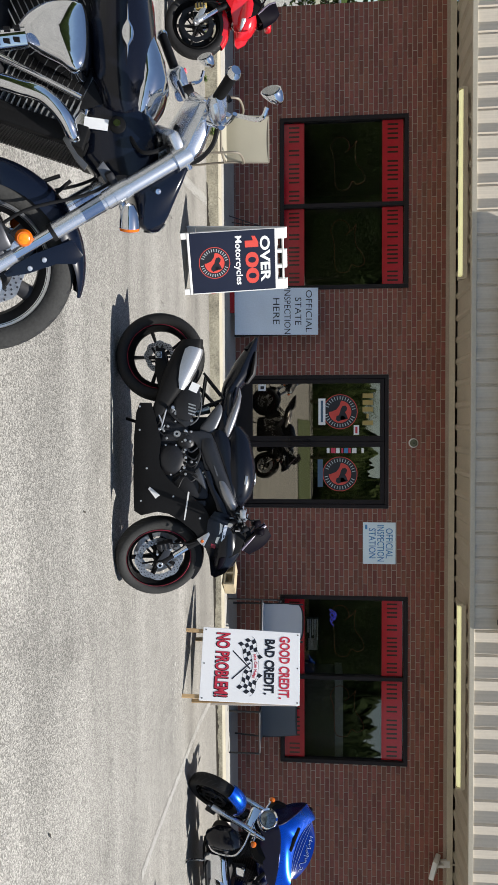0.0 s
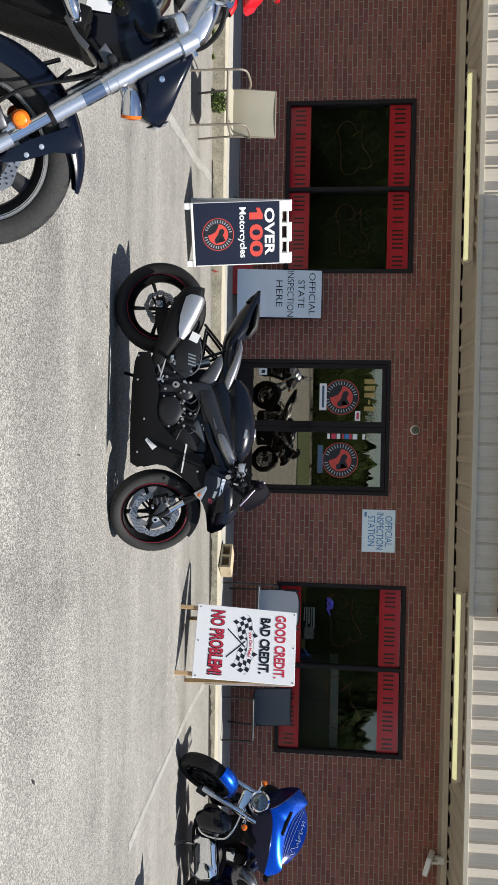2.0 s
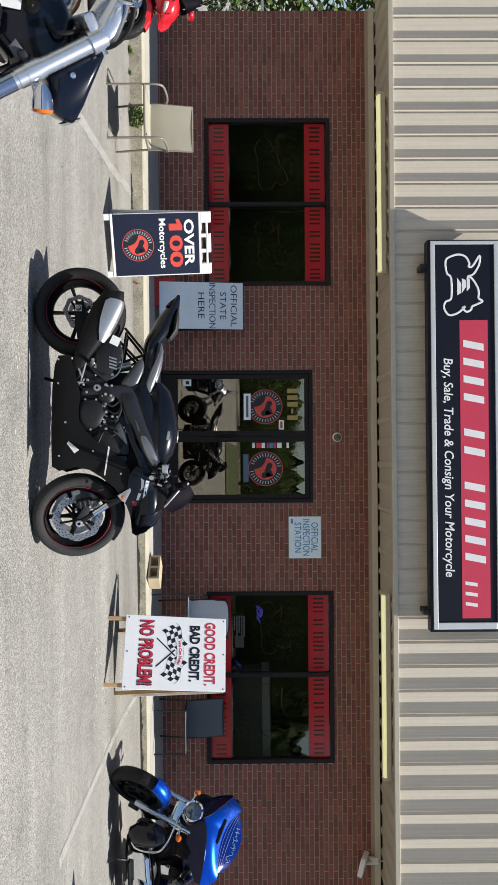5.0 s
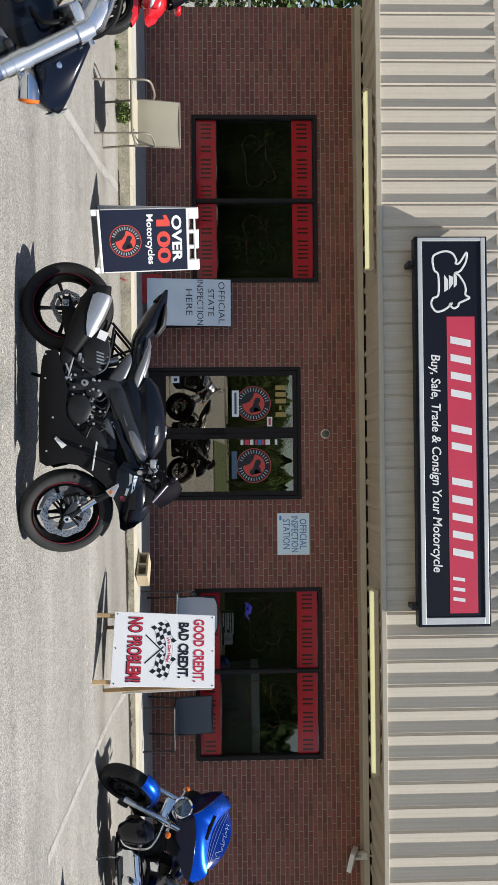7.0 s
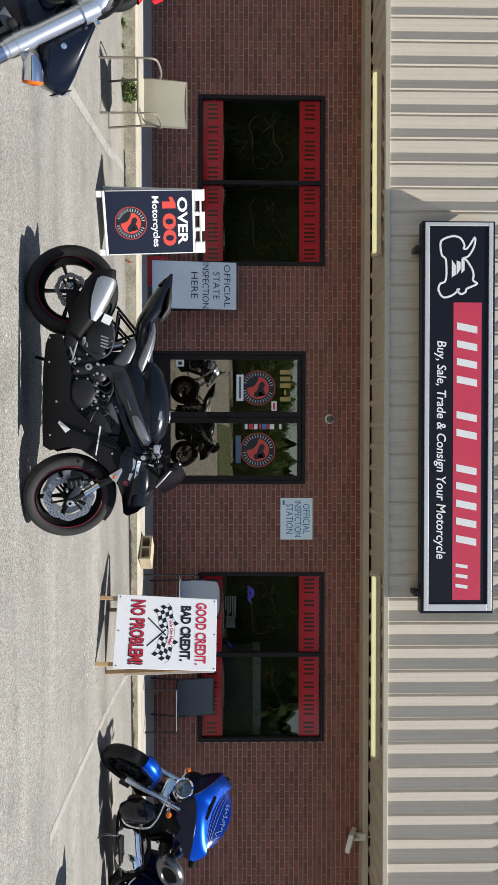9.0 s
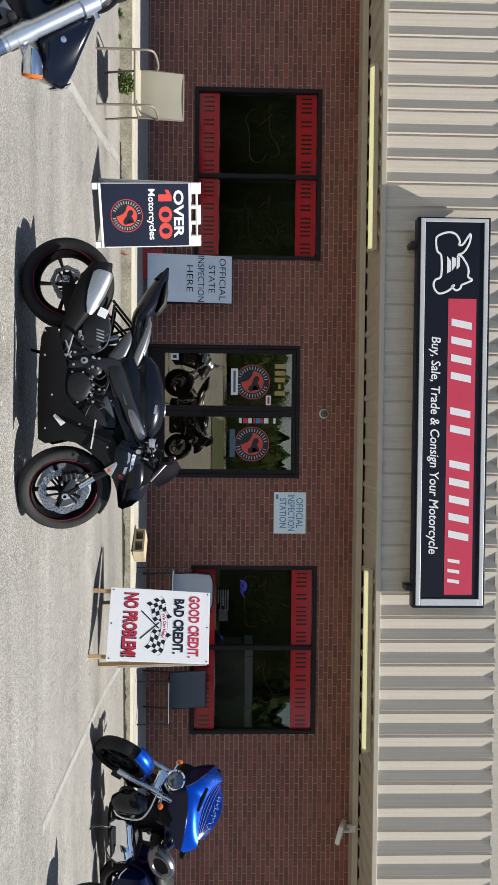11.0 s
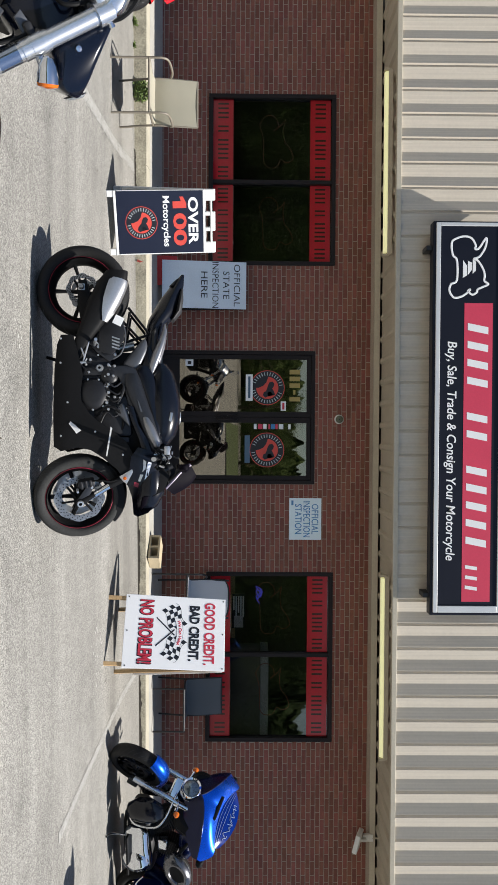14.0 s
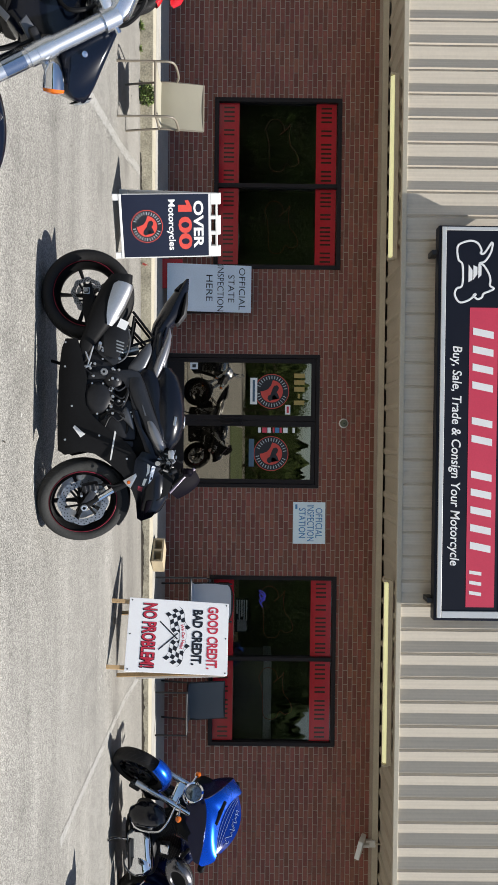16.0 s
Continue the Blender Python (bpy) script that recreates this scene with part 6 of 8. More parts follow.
        put("screen_stay", tube(bmesh.new(), [(1.12, s * 0.10, 0.82), (1.22, s * 0.13, 0.90), (1.32, s * 0.11, 0.90)], 0.007, 8, 4), MATT_BLACK, b)
        put("inner_cowl", plate(bmesh.new(), [(1.10, 0.78), (1.14, 0.87), (1.24, 0.92), (1.36, 0.87), (1.40, 0.80)], s * 0.125, s * 0.133, 0.003), MATT_BLACK, b)
        put("wiring", tube(bmesh.new(), [(1.05, s * 0.16, 0.80), (1.10, s * 0.20, 0.86), (1.17, s * 0.17, 0.90), (1.24, s * 0.10, 0.86)], 0.005, 6, 5), CAST, b)
        put("throttle_body", rod(bmesh.new(), (0.84, s * 0.06, 0.60), (0.84, s * 0.15, 0.58), 0.032), CAST, b)
        for k in range(6):
            put("bolt", lathe(bmesh.new(), [(0, 0.01), (0.006, 0.009), (0.007, 0)], 8, pose(0.46 + 0.07 * k, s * 0.178, 0.43 + 0.05 * math.sin(k * 1.7) + 0.03 * k, 90 if s < 0 else -90, 0, 0)), STEEL, b)
        put("linkage", rod(bmesh.new(), (0.37, s * 0.19, 0.37), (0.52, s * 0.185, 0.33), 0.006, n=8), STEEL, b)
        put("heel_guard", plate(bmesh.new(), [(0.30, 0.42), (0.34, 0.53), (0.36, 0.53), (0.36, 0.42)], s * 0.18, s * 0.186, 0.002), CAST, b)
    # tank, seat, tail
    put("fuel_tank", loft(bmesh.new(), [(0.49, 0, 0.83, 0.07, 0.055), (0.55, 0, 0.845, 0.11, 0.09), (0.64, 0, 0.845, 0.15, 0.115), (0.76, 0, 0.855, 0.17, 0.128), (0.88, 0, 0.86, 0.17, 0.122), (0.98, 0, 0.855, 0.14, 0.098), (1.05, 0, 0.84, 0.10, 0.06), (1.08, 0, 0.83, 0.05, 0.03)], 28), SATIN_NAVY if dressed else body, b)
    put("filler_cap", lathe(bmesh.new(), [(0, 0.012), (0.04, 0.01), (0.045, 0)], 20, pose(0.86, 0, 0.975, 0, 4, 0)), STEEL, b)
    if dressed:
        for s in (-1, 1):
            put("tank_badge", plate(bmesh.new(), [(0.83, 0.91), (0.89, 0.90), (0.895, 0.918), (0.835, 0.928)], s * 0.155, s * 0.166, 0.002), ALU, b, None, "plain silver tank badge")
    put("seat", loft(bmesh.new(), [(0.20, 0, 0.835, 0.10, 0.02), (0.28, 0, 0.80, 0.13, 0.035), (0.40, 0, 0.795, 0.13, 0.035), (0.50, 0, 0.80, 0.10, 0.035), (0.56, 0, 0.815, 0.06, 0.02)], 20), SEAT, b)
    put("tail_cowl", loft(bmesh.new(), [(0.66, 0, 0.745, 0.09, 0.03), (0.58, 0, 0.745, 0.11, 0.045), (0.50, 0, 0.75, 0.118, 0.052), (0.38, 0, 0.772, 0.122, 0.056), (0.235, 0, 0.805, 0.12, 0.062), (0.18, 0, 0.835, 0.11, 0.080, 1.9), (0.12, 0, 0.872, 0.095, 0.084, 1.7), (0.03, 0, 0.91, 0.075, 0.072, 1.6), (-0.07, 0, 0.955, 0.045, 0.042, 1.6), (-0.145, 0, 0.99, 0.012, 0.010)], 24), body, b)
    put("pillion_seat", loft(bmesh.new(), [(0.18, 0, 0.925, 0.07, 0.012), (0.12, 0, 0.965, 0.085, 0.02), (0.03, 0, 0.978, 0.07, 0.018), (-0.04, 0, 0.985, 0.04, 0.01)], 16), SEAT, b)
    put("tail_light", loft(bmesh.new(), [(-0.06, 0, 0.915, 0.05, 0.018), (-0.10, 0, 0.945, 0.03, 0.012), (-0.125, 0, 0.97, 0.01, 0.005)], 12), MATT_BLACK, b)
    # exhaust on the right
    bm = loft(bmesh.new(), [(0.50, -0.12, 0.28, 0.03, 0.03), (0.38, -0.17, 0.32, 0.045, 0.05), (0.26, -0.20, 0.39, 0.06, 0.075), (0.12, -0.215, 0.455, 0.066, 0.10), (-0.02, -0.225, 0.52, 0.062, 0.095), (-0.09, -0.23, 0.55, 0.05, 0.07)], 20, 3.0)
    ex = put("exhaust", bm, MATT_BLACK, b)
    bm = bmesh.new()
    rows = []
    for x_, y_, z_, hw, hh, a0, a1 in ((0.235, -0.202, 0.412, 0.068, 0.083, 28, 66), (0.18, -0.208, 0.433, 0.070, 0.097, 8, 82), (0.10, -0.217, 0.466, 0.072, 0.106, 0, 96), (0.03, -0.222, 0.498, 0.070, 0.104, -3, 104), (-0.02, -0.226, 0.522, 0.066, 0.098, -6, 100), (-0.04, -0.227, 0.531, 0.063, 0.090, 0, 90)):
        row = []
        for k in range(11):
            a = radians(a0 + (a1 - a0) * k / 10)
            c_, s_ = math.cos(a), math.sin(a)
            row.append(bm.verts.new((x_ + 0.02 * s_, y_ - hw * math.copysign(abs(c_) ** 0.7, c_), z_ + hh * math.copysign(abs(s_) ** 0.7, s_))))
        rows.append(row)
    for p, q in zip(rows, rows[1:]):
        for k in range(10):
            bm.faces.new((p[k], p[k + 1], q[k + 1], q[k]))
    bmesh.ops.recalc_face_normals(bm, faces=bm.faces[:])
    bmesh.ops.solidify(bm, geom=bm.faces[:], thickness=0.004)
    put("exhaust_shell", bm, PALE_ALLOY, ex, None, "pale metal exhaust shell")
    put("heat_shield", plate(bmesh.new(), [(0.17, 0.50), (0.24, 0.60), (0.36, 0.60), (0.46, 0.52), (0.44, 0.44), (0.32, 0.43)], -0.205, -0.192, 0.008), CAST, ex)
    for k in range(4):
        put("shield_slot", plate(bmesh.new(), [(0.335 + k * 0.022, 0.52), (0.345 + k * 0.022, 0.52), (0.36 + k * 0.022, 0.57), (0.35 + k * 0.022, 0.57)], -0.2065, -0.204), STEEL, ex)
    put("shield_hoop", tube(bmesh.new(), [(0.207, -0.20, 0.552), (0.27, -0.20, 0.597), (0.364, -0.20, 0.606), (0.447, -0.20, 0.580), (0.486, -0.20, 0.531)], 0.0055, 8, 5), PANEL_GREY, ex)
    if dressed:
        put("white_label", plate(bmesh.new(), [(0.19, 0.545), (0.245, 0.52), (0.27, 0.575), (0.215, 0.60)], -0.2075, -0.2055), WHITE, ex, None, "blank white label")
    put("rear_shock", rod(bmesh.new(), (0.42, 0, 0.36), (0.36, 0, 0.66), 0.035), STEEL, b)
    put("side_stand", rod(bmesh.new(), (0.50, 0.14, 0.28), (0.42, 0.27, 0.035), 0.012), MATT_BLACK, b)
    put("radiator", box(bmesh.new(), (1.0, -0.17, 0.36), (1.04, 0.17, 0.64), None, 0.01), CAST, b)
    return b


sport_bike(pose(-0.75, 5.638, ground_z(0, 5.6), -7, 0, -2.5), SATIN_NAVY, MATT_BLACK, GUNMETAL, MATT_BLACK, "black sports motorcycle with silver stub exhaust parked on asphalt")
sport_bike(pose(-5.48, 7.686, ground_z(-5, 7.6), -7, 0, -6.5), RED_PAINT, RED_PAINT, GUNMETAL, STEEL, "bright red sports motorcycle parked near the kerb", steer=10, dressed=False)
# Stands out of view; added only to throw the shadow at the right.
sport_bike(pose(4.21, 6.34, ground_z(4.1, 6.3), -7, 0, -2.5), SATIN_NAVY, MATT_BLACK, GUNMETAL, MATT_BLACK, "unseen black sports motorcycle added to cast a shadow by the bay line")


def ribbed_fender(bm, c, R, a0, a1, hw, skirt, rake=0.0, n=18, taper=1.0, tip=1.0):
    """A rounded mudguard shell round c in the x, z plane, from angle a0 to a1."""
    rows = []
    for k in range(n + 1):
        t = k / n
        a = radians(a0 + (a1 - a0) * t)
        w = hw * (taper + (1 - taper) * math.sin(math.pi * t) ** 0.5)
        row = []
        for j in range(13):
            u = j / 6 - 1
            ph = u * radians(88)
            rr = R - skirt * min(1, tip + 2.2 * t) * (1 - math.cos(ph))
            row.append(bm.verts.new((c[0] + rr * math.cos(a), c[1] + w * math.sin(ph), c[2] + rr * math.sin(a))))
        rows.append(row)
    for p, q in zip(rows, rows[1:]):
        for j in range(12):
            bm.faces.new((p[j], p[j + 1], q[j + 1], q[j]))
    bmesh.ops.recalc_face_normals(bm, faces=bm.faces[:])
    bmesh.ops.solidify(bm, geom=bm.faces[:], thickness=0.004)
    return bm


def finned_barrel(parent, a, b, w, d, n, material, low=None):
    """A cylinder with its stack of cooling fins, from a to b."""
    a, b = Vector(a), Vector(b)
    m = Matrix.Translation(a) @ turn_to(b - a)
    L = (b - a).length
    cy = put("cylinder", box(bmesh.new(), (-w * 0.42, -d * 0.42, 0), (w * 0.42, d * 0.42, L), m, 0.01), CAST, parent, low, "finned engine cylinder")
    bm = bmesh.new()
    for k in range(n):
        z = L * (k + 0.5) / n
        box(bm, (-w / 2, -d / 2, z - 0.002), (w / 2, d / 2, z + 0.002), m)
    tagged(put("cooling_fin", bm, material, cy, None, "", 0), kind="stuff")
    return cy


def cruiser():
    """The big dark cruiser: x forward from the front contact, y to its left."""
    b = thing("cruiser_motorcycle", pose(-0.833, 3.159, ground_z(-0.8, 3.13), -9, 0, -2.5), "black and chrome cruiser motorcycle with amber lamps parked on asphalt", "motorcycle", "motorcycles on the lot")
    rake, R, off = 32, 0.335, 0.045
    ca, sa = math.cos(radians(rake)), math.sin(radians(rake))
    S = pose(-off * ca, 0, R - off * sa, 0, -rake, 0) @ pose(0, 0, 0, 0, 0, 33)
    W = S @ pose(off - 0.055, 0, 0, 0, rake, 0)
    H = S @ pose(-0.152, 0, 0.992, 5.2, 0, 0) @ pose(0, 0, 0, 0, 0, 4.3) @ Matrix.Translation((0.175, 0, -1.02))
    wheel(b, W, R, 0.13, 0.232, 5, CAST, 0.15, STEEL, None, TYRE_DUSTY, fat=0.8, spoke_w=0.026)
    put("rim_lip", lathe(lathe(bmesh.new(), [(0.226, 0.05), (0.237, 0.056), (0.242, 0.05)], 64), [(0.226, -0.05), (0.237, -0.056), (0.242, -0.05)], 64), ALU, b, W @ AXLE, "polished rim lip")
    bm = ribbed_fender(bmesh.new(), (0, 0, 0), 0.378, 71, 172, 0.088, 0.085, n=26, taper=0.6, tip=0.25)
    put("front_fender", bm, NAVY_PAINT, b, W)
    for s in (-1, 1):
        fb = put("fender_bracket", plate(bmesh.new(), [(0.042, 0.05), (0.06, 0.055), (0.087, 0.125), (0.109, 0.23), (0.145, 0.29), (0.13, 0.33), (0.062, 0.325), (0.036, 0.18), (0.034, 0.10)], s * 0.088, s * 0.095, 0.003), NAVY_PAINT, b, S)
        for q in ((0.073, 0.141), (0.073, 0.201)):
            put("bolt", lathe(bmesh.new(), [(0, 0.006), (0.009, 0.005), (0.01, 0)], 8, pose(q[0], s * 0.095, q[1], 90 if s < 0 else -90, 0, 0)), STEEL, fb)
        # inverted fork leg
        y = s * 0.115
        fk = put("fork_leg", rod(bmesh.new(), (0.0, y, 0.285), (0.0, y, 0.86), 0.0305), SILVER_FORK, b, S, "satin silver outer fork tube")
        put("fork_slider", rod(bmesh.new(), (0.0, y, 0.08), (0.0, y, 0.30), 0.0215), CHROME, fk)
        put("fork_sleeve", rod(bmesh.new(), (0.0, y, 0.405), (0.0, y, 0.485), 0.0312), SLEEVE, fk, None, "chrome fork sleeve with the sky's blue put into its colour")
        put("slider_seal", rod(bmesh.new(), (0.0, y, 0.272), (0.0, y, 0.288), 0.033), MATT_BLACK, fk)
        put("collar", rod(bmesh.new(), (0.0, y, 0.50), (0.0, y, 0.60), 0.034), SILVER_FORK, fk)
        bm = rod(bmesh.new(), (0.0, y, 0.0), (0.0, y, 0.125), 0.03, 0.027)
        rod(bm, (off, y - 0.03, 0), (off, y + 0.03, 0), 0.034)
        box(bm, (0.0, y - 0.025, -0.03), (off, y + 0.025, 0.03), None, 0.008)
        put("axle_foot", bm, SILVER_FORK, fk)
        put("caliper_mount", plate(bmesh.new(), [(0.0, 0.06), (-0.03, 0.11), (-0.042, 0.15), (-0.02, 0.178), (0.015, 0.175), (0.02, 0.07)], y - 0.008, y + 0.008, 0.003), SILVER_FORK, fk)
        put("yoke_bracket", plate(bmesh.new(), [(-0.10, 0.535), (-0.112, 0.566), (-0.034, 0.580), (-0.026, 0.552), (-0.045, 0.535)], s * 0.055, s * 0.075, 0.004), PANEL_GREY, b, S)
        bm = box(bmesh.new(), (-0.15, y - 0.045, -0.03), (-0.05, y + 0.03, 0.11), pose(0, 0, 0.02, 0, 10, 0), 0.014)
        box(bm, (-0.06, y - 0.012, 0.0), (-0.01, y + 0.012, 0.10), None, 0.005)
        put("brake_caliper", bm, GUNMETAL, b, S)
        put("amber_reflector", lathe(bmesh.new(), [(0, 0.014), (0.024, 0.012), (0.03, 0.004), (0.031, -0.004)], 24, pose(-0.035, s * 0.13, 0.185, 90 if s < 0 else -90, 0, 0)), AMBER, b, S, "round amber reflector")
        put("reflector_core", lathe(bmesh.new(), [(0, 0.0165), (0.012, 0.016), (0.019, 0.0135)], 20, pose(-0.035, s * 0.13, 0.185, 90 if s < 0 else -90, 0, 0)), AMBER_PALE, b, S)
        put("brake_hose", tube(bmesh.new(), [(-0.10, y, 0.08), (-0.11, y * 1.05, 0.24), (-0.05, y * 0.95, 0.45), (-0.04, y * 0.8, 0.56)], 0.006, 8, 5), MATT_BLACK, b, S)
        # turn signal on a stalk
        st = put("signal_stalk", tube(bmesh.new(), [(0.03, s * 0.11, 0.55), (0.06 - 0.05 * (s > 0), s * 0.125, 0.54), (0.09 - 0.09 * (s > 0), s * 0.135, 0.54 + 0.06 * (s > 0))], 0.014, 10, 4), CHROME, b, S)
        bm = lathe(bmesh.new(), [(0, -0.056), (0.018, -0.05), (0.031, -0.026), (0.037, 0.008), (0.038, 0.03)], 24, pose(0.088 - 0.09 * (s > 0), s * 0.15, 0.54 + 0.07 * (s > 0), 0, 120, 0))
        put("signal_shell", bm, CHROME, st)
        put("signal_lens", lathe(bmesh.new(), [(0.038, 0.03), (0.035, 0.040), (0.018, 0.046), (0, 0.047)], 24, pose(0.088 - 0.09 * (s > 0), s * 0.15, 0.54 + 0.07 * (s > 0), 0, 120, 0)), AMBER, st, None, "amber signal lens")
        # mirrors, grips and controls
        end = Vector((-0.30 + 0.045 * (s < 0), s * 0.44 + 0.03 * (s < 0), 1.055 + 0.035 * (s < 0)))
        grip = Vector((-0.195, s * 0.33, 1.03))
        bar = put("handlebar", tube(bmesh.new(), [(-0.10, s * 0.02, 0.99), (-0.11, s * 0.14, 1.0), (-0.135, s * 0.22, 1.01), (-0.175, s * 0.30, 1.022), tuple(grip), tuple(end)], 0.0155, 12, 5), CHROME, b, H)
        put("hand_grip", rod(bmesh.new(), grip, end, 0.019), MATT_BLACK, bar, None)
        put("grip_end", lathe(bmesh.new(), [(0, 0.022), (0.016, 0.02), (0.023, 0.008), (0.023, 0)], 18, Matrix.Translation(end) @ turn_to(end - grip)), CHROME, bar)
        bm = loft(bmesh.new(), [(-0.205, s * 0.325, 1.028, 0.026, 0.024), (-0.19, s * 0.315, 1.025, 0.04, 0.036), (-0.16, s * 0.295, 1.02, 0.044, 0.036), (-0.13, s * 0.28, 1.015, 0.036, 0.03), (-0.11, s * 0.27, 1.012, 0.018, 0.018)], 14, 3)
        put("switch_housing", bm, POLISHED, bar)
        put("switch_button", box(bmesh.new(), (-0.185, s * 0.315, 1.055), (-0.165, s * 0.335, 1.070), None, 0.003), RED_VINYL if s > 0 else MATT_BLACK, bar)
        put("switch_seam", rod(bmesh.new(), (-0.18, s * 0.29, 1.0), (-0.17, s * 0.32, 1.062), 0.006, n=8), CAST, bar)
        put("lever", tube(bmesh.new(), [(-0.10, s * 0.27, 1.01), (-0.12, s * 0.36, 1.02), (-0.16, s * 0.45, 1.04)], 0.008, 8, 4, 0.7), CHROME, bar)
        put("lever_clamp", rod(bmesh.new(), (-0.125, s * 0.24, 0.995), (-0.105, s * 0.28, 1.02), 0.024), CHROME, bar)
        put("reservoir", rod(bmesh.new(), (-0.13, s * 0.21, 1.01), (-0.125, s * 0.21, 1.045), 0.026), MATT_BLACK, bar)
        mi = put("mirror_stem", tube(bmesh.new(), [(-0.13, s * 0.28, 1.03), (-0.12, s * 0.34, 1.065), (-0.095, s * 0.41, 1.115), (-0.12, s * 0.42, 1.15)], 0.0075, 8, 4), CHROME, b, H)
        bm = loft(bmesh.new(), [(-0.115, s * 0.43, 1.19, 0.016, 0.010), (-0.13, s * 0.43, 1.185, 0.042, 0.022), (-0.152, s * 0.43, 1.18, 0.054, 0.030), (-0.163, s * 0.43, 1.178, 0.054, 0.031)], 24, 2.2)
        put("mirror_shell", bm, CHROME, mi)
        put("mirror_glass", loft(bmesh.new(), [(-0.1635, s * 0.43, 1.178, 0.049, 0.027), (-0.166, s * 0.43, 1.1775, 0.047, 0.025)], 24, 2.2), CHROME_DARK, mi)
    put("axle", rod(bmesh.new(), (off, -0.15, 0), (off, 0.15, 0), 0.016), STEEL, b, S)
    bm = box(bmesh.new(), (-0.075, -0.11, 0.545), (0.0, 0.11, 0.575), None, 0.01)
    put("lower_yoke", bm, CAST, b, S)
    for s in (-1, 1):
        put("yoke_clamp", rod(bmesh.new(), (0, s * 0.115, 0.535), (0, s * 0.115, 0.585), 0.0365), SILVER_FORK, b, S)
    bm = box(bmesh.new(), (-0.09, -0.14, 0.80), (0.02, 0.14, 0.845), None, 0.014)
    for s in (-1, 1):
        rod(bm, (0, s * 0.115, 0.79), (0, s * 0.115, 0.85), 0.04)
    put("top_yoke", bm, SILVER_FORK, b, S)
    for s in (-1, 1):
        put("yoke_bolt", rod(bmesh.new(), (0.034, s * 0.122, 0.825), (0.052, s * 0.122, 0.825), 0.012), CHROME, b, S)
    # bar riser
    bm = bmesh.new()
    rows = []
    for u, w, d, hw, hd in ((0.0, 0.835, 0.0, 0.150, 0.040), (-0.012, 0.868, 0, 0.150, 0.046), (-0.027, 0.892, 0, 0.146, 0.046), (-0.058, 0.942, 0, 0.136, 0.042), (-0.083, 0.977, 0, 0.130, 0.037), (-0.095, 0.994, 0, 0.122, 0.027)):
        rows.append([bm.verts.new((u + hd * a, hw * c, w + 0.35 * hd * a)) for a, c in ((1, -0.72), (1, -0.2), (0.78, 0), (1, 0.2), (1, 0.72), (0.5, 1), (-0.5, 1), (-1, 0.72), (-1, -0.72), (-0.5, -1), (0.5, -1))])
    n_r = len(rows[0])
    for p, q in zip(rows, rows[1:]):
        for j in range(n_r):
            bm.faces.new((p[j], p[(j + 1) % n_r], q[(j + 1) % n_r], q[j]))
    bm.faces.new(rows[-1])
    bm.faces.new(rows[0][::-1])
    bmesh.ops.recalc_face_normals(bm, faces=bm.faces[:])
    bmesh.ops.bevel(bm, geom=[e for e in bm.edges if e.calc_face_angle(0) > 0.5], offset=0.006, segments=2, profile=0.5, affect="EDGES")
    put("bar_riser", bm, POLISHED, b, S, "polished handlebar riser", 30)
    put("bar_clamp", box(bmesh.new(), (-0.15, -0.085, 1.0), (-0.075, 0.085, 1.035), None, 0.01), POLISHED, b, H)
    for q in (-0.06, 0.06):
        put("clamp_bolt", rod(bmesh.new(), (-0.11, q, 1.03), (-0.11, q, 1.042), 0.009, n=10), CHROME, b, H)
    put("control_cable", tube(bmesh.new(), [(-0.10, -0.17, 1.0), (-0.05, -0.165, 0.985), (0.01, -0.155, 0.935), (0.035, -0.14, 0.87), (0.03, -0.12, 0.82)], 0.009, 8, 6), MATT_BLACK, b, S)
    put("control_cable", tube(bmesh.new(), [(-0.11, 0.20, 1.0), (-0.05, 0.17, 1.01), (0.02, 0.13, 0.95), (0.02, 0.10, 0.82)], 0.007, 8, 6), MATT_BLACK, b, S)
    # lamp cowl
    bm = bmesh.new()
    last, first = None, None
    for n_, u, hw, hi, lo in ((0.030, 0.732, 0.090, 0.1325, 0.1325), (0.060, 0.712, 0.108, 0.1175, 0.1175), (0.100, 0.677, 0.111, 0.0975, 0.0975), (0.140, 0.640, 0.106, 0.0820, 0.0820), (0.170, 0.629, 0.094, 0.0565, 0.0565), (0.195, 0.623, 0.074, 0.0285, 0.0285), (0.210, 0.621, 0.050, 0.0085, 0.0085)):
        ring = [bm.verts.new(p) for p in ring_pts((n_, 0, u), hw, hi, lo, 6.0, 28, (Vector((0, 1, 0)), Vector((0, 0, 1))))]
        if last:
            for k in range(28):
                bm.faces.new((last[k], last[(k + 1) % 28], ring[(k + 1) % 28], ring[k]))
        else:
            bm.faces.new(ring[::-1])
        last = ring
    bm.faces.new(last)
    bmesh.ops.recalc_face_normals(bm, faces=bm.faces[:])
    cowl = put("lamp_cowl", bm, NAVY_PAINT, b, S, "dark glossy headlamp cowl")
    for s in (-1, 1):
        put("bolt", lathe(bmesh.new(), [(0, 0.012), (0.01, 0.01), (0.013, 0)], 14, pose(0.065, s * 0.107, 0.685, 90 if s < 0 else -90, 0, 0)), CHROME, cowl)
    put("headlight", lathe(bmesh.new(), [(0, 0.012), (0.03, 0.01), (0.045, 0)], 28, pose(0.206, 0, 0.622, 0, 100, 0)), LENS, b, S)
    LOW = Matrix.Translation((0, 0, -0.10))
    # frame neck
    bm = loft(bmesh.new(), [(-0.36, 0, 0.93, 0.06, 0.10), (-0.42, 0, 0.91, 0.085, 0.14), (-0.52, 0, 0.90, 0.10, 0.15), (-0.64, 0, 0.89, 0.095, 0.11), (-0.8, 0, 0.88, 0.06, 0.06)], 20, 3.2)
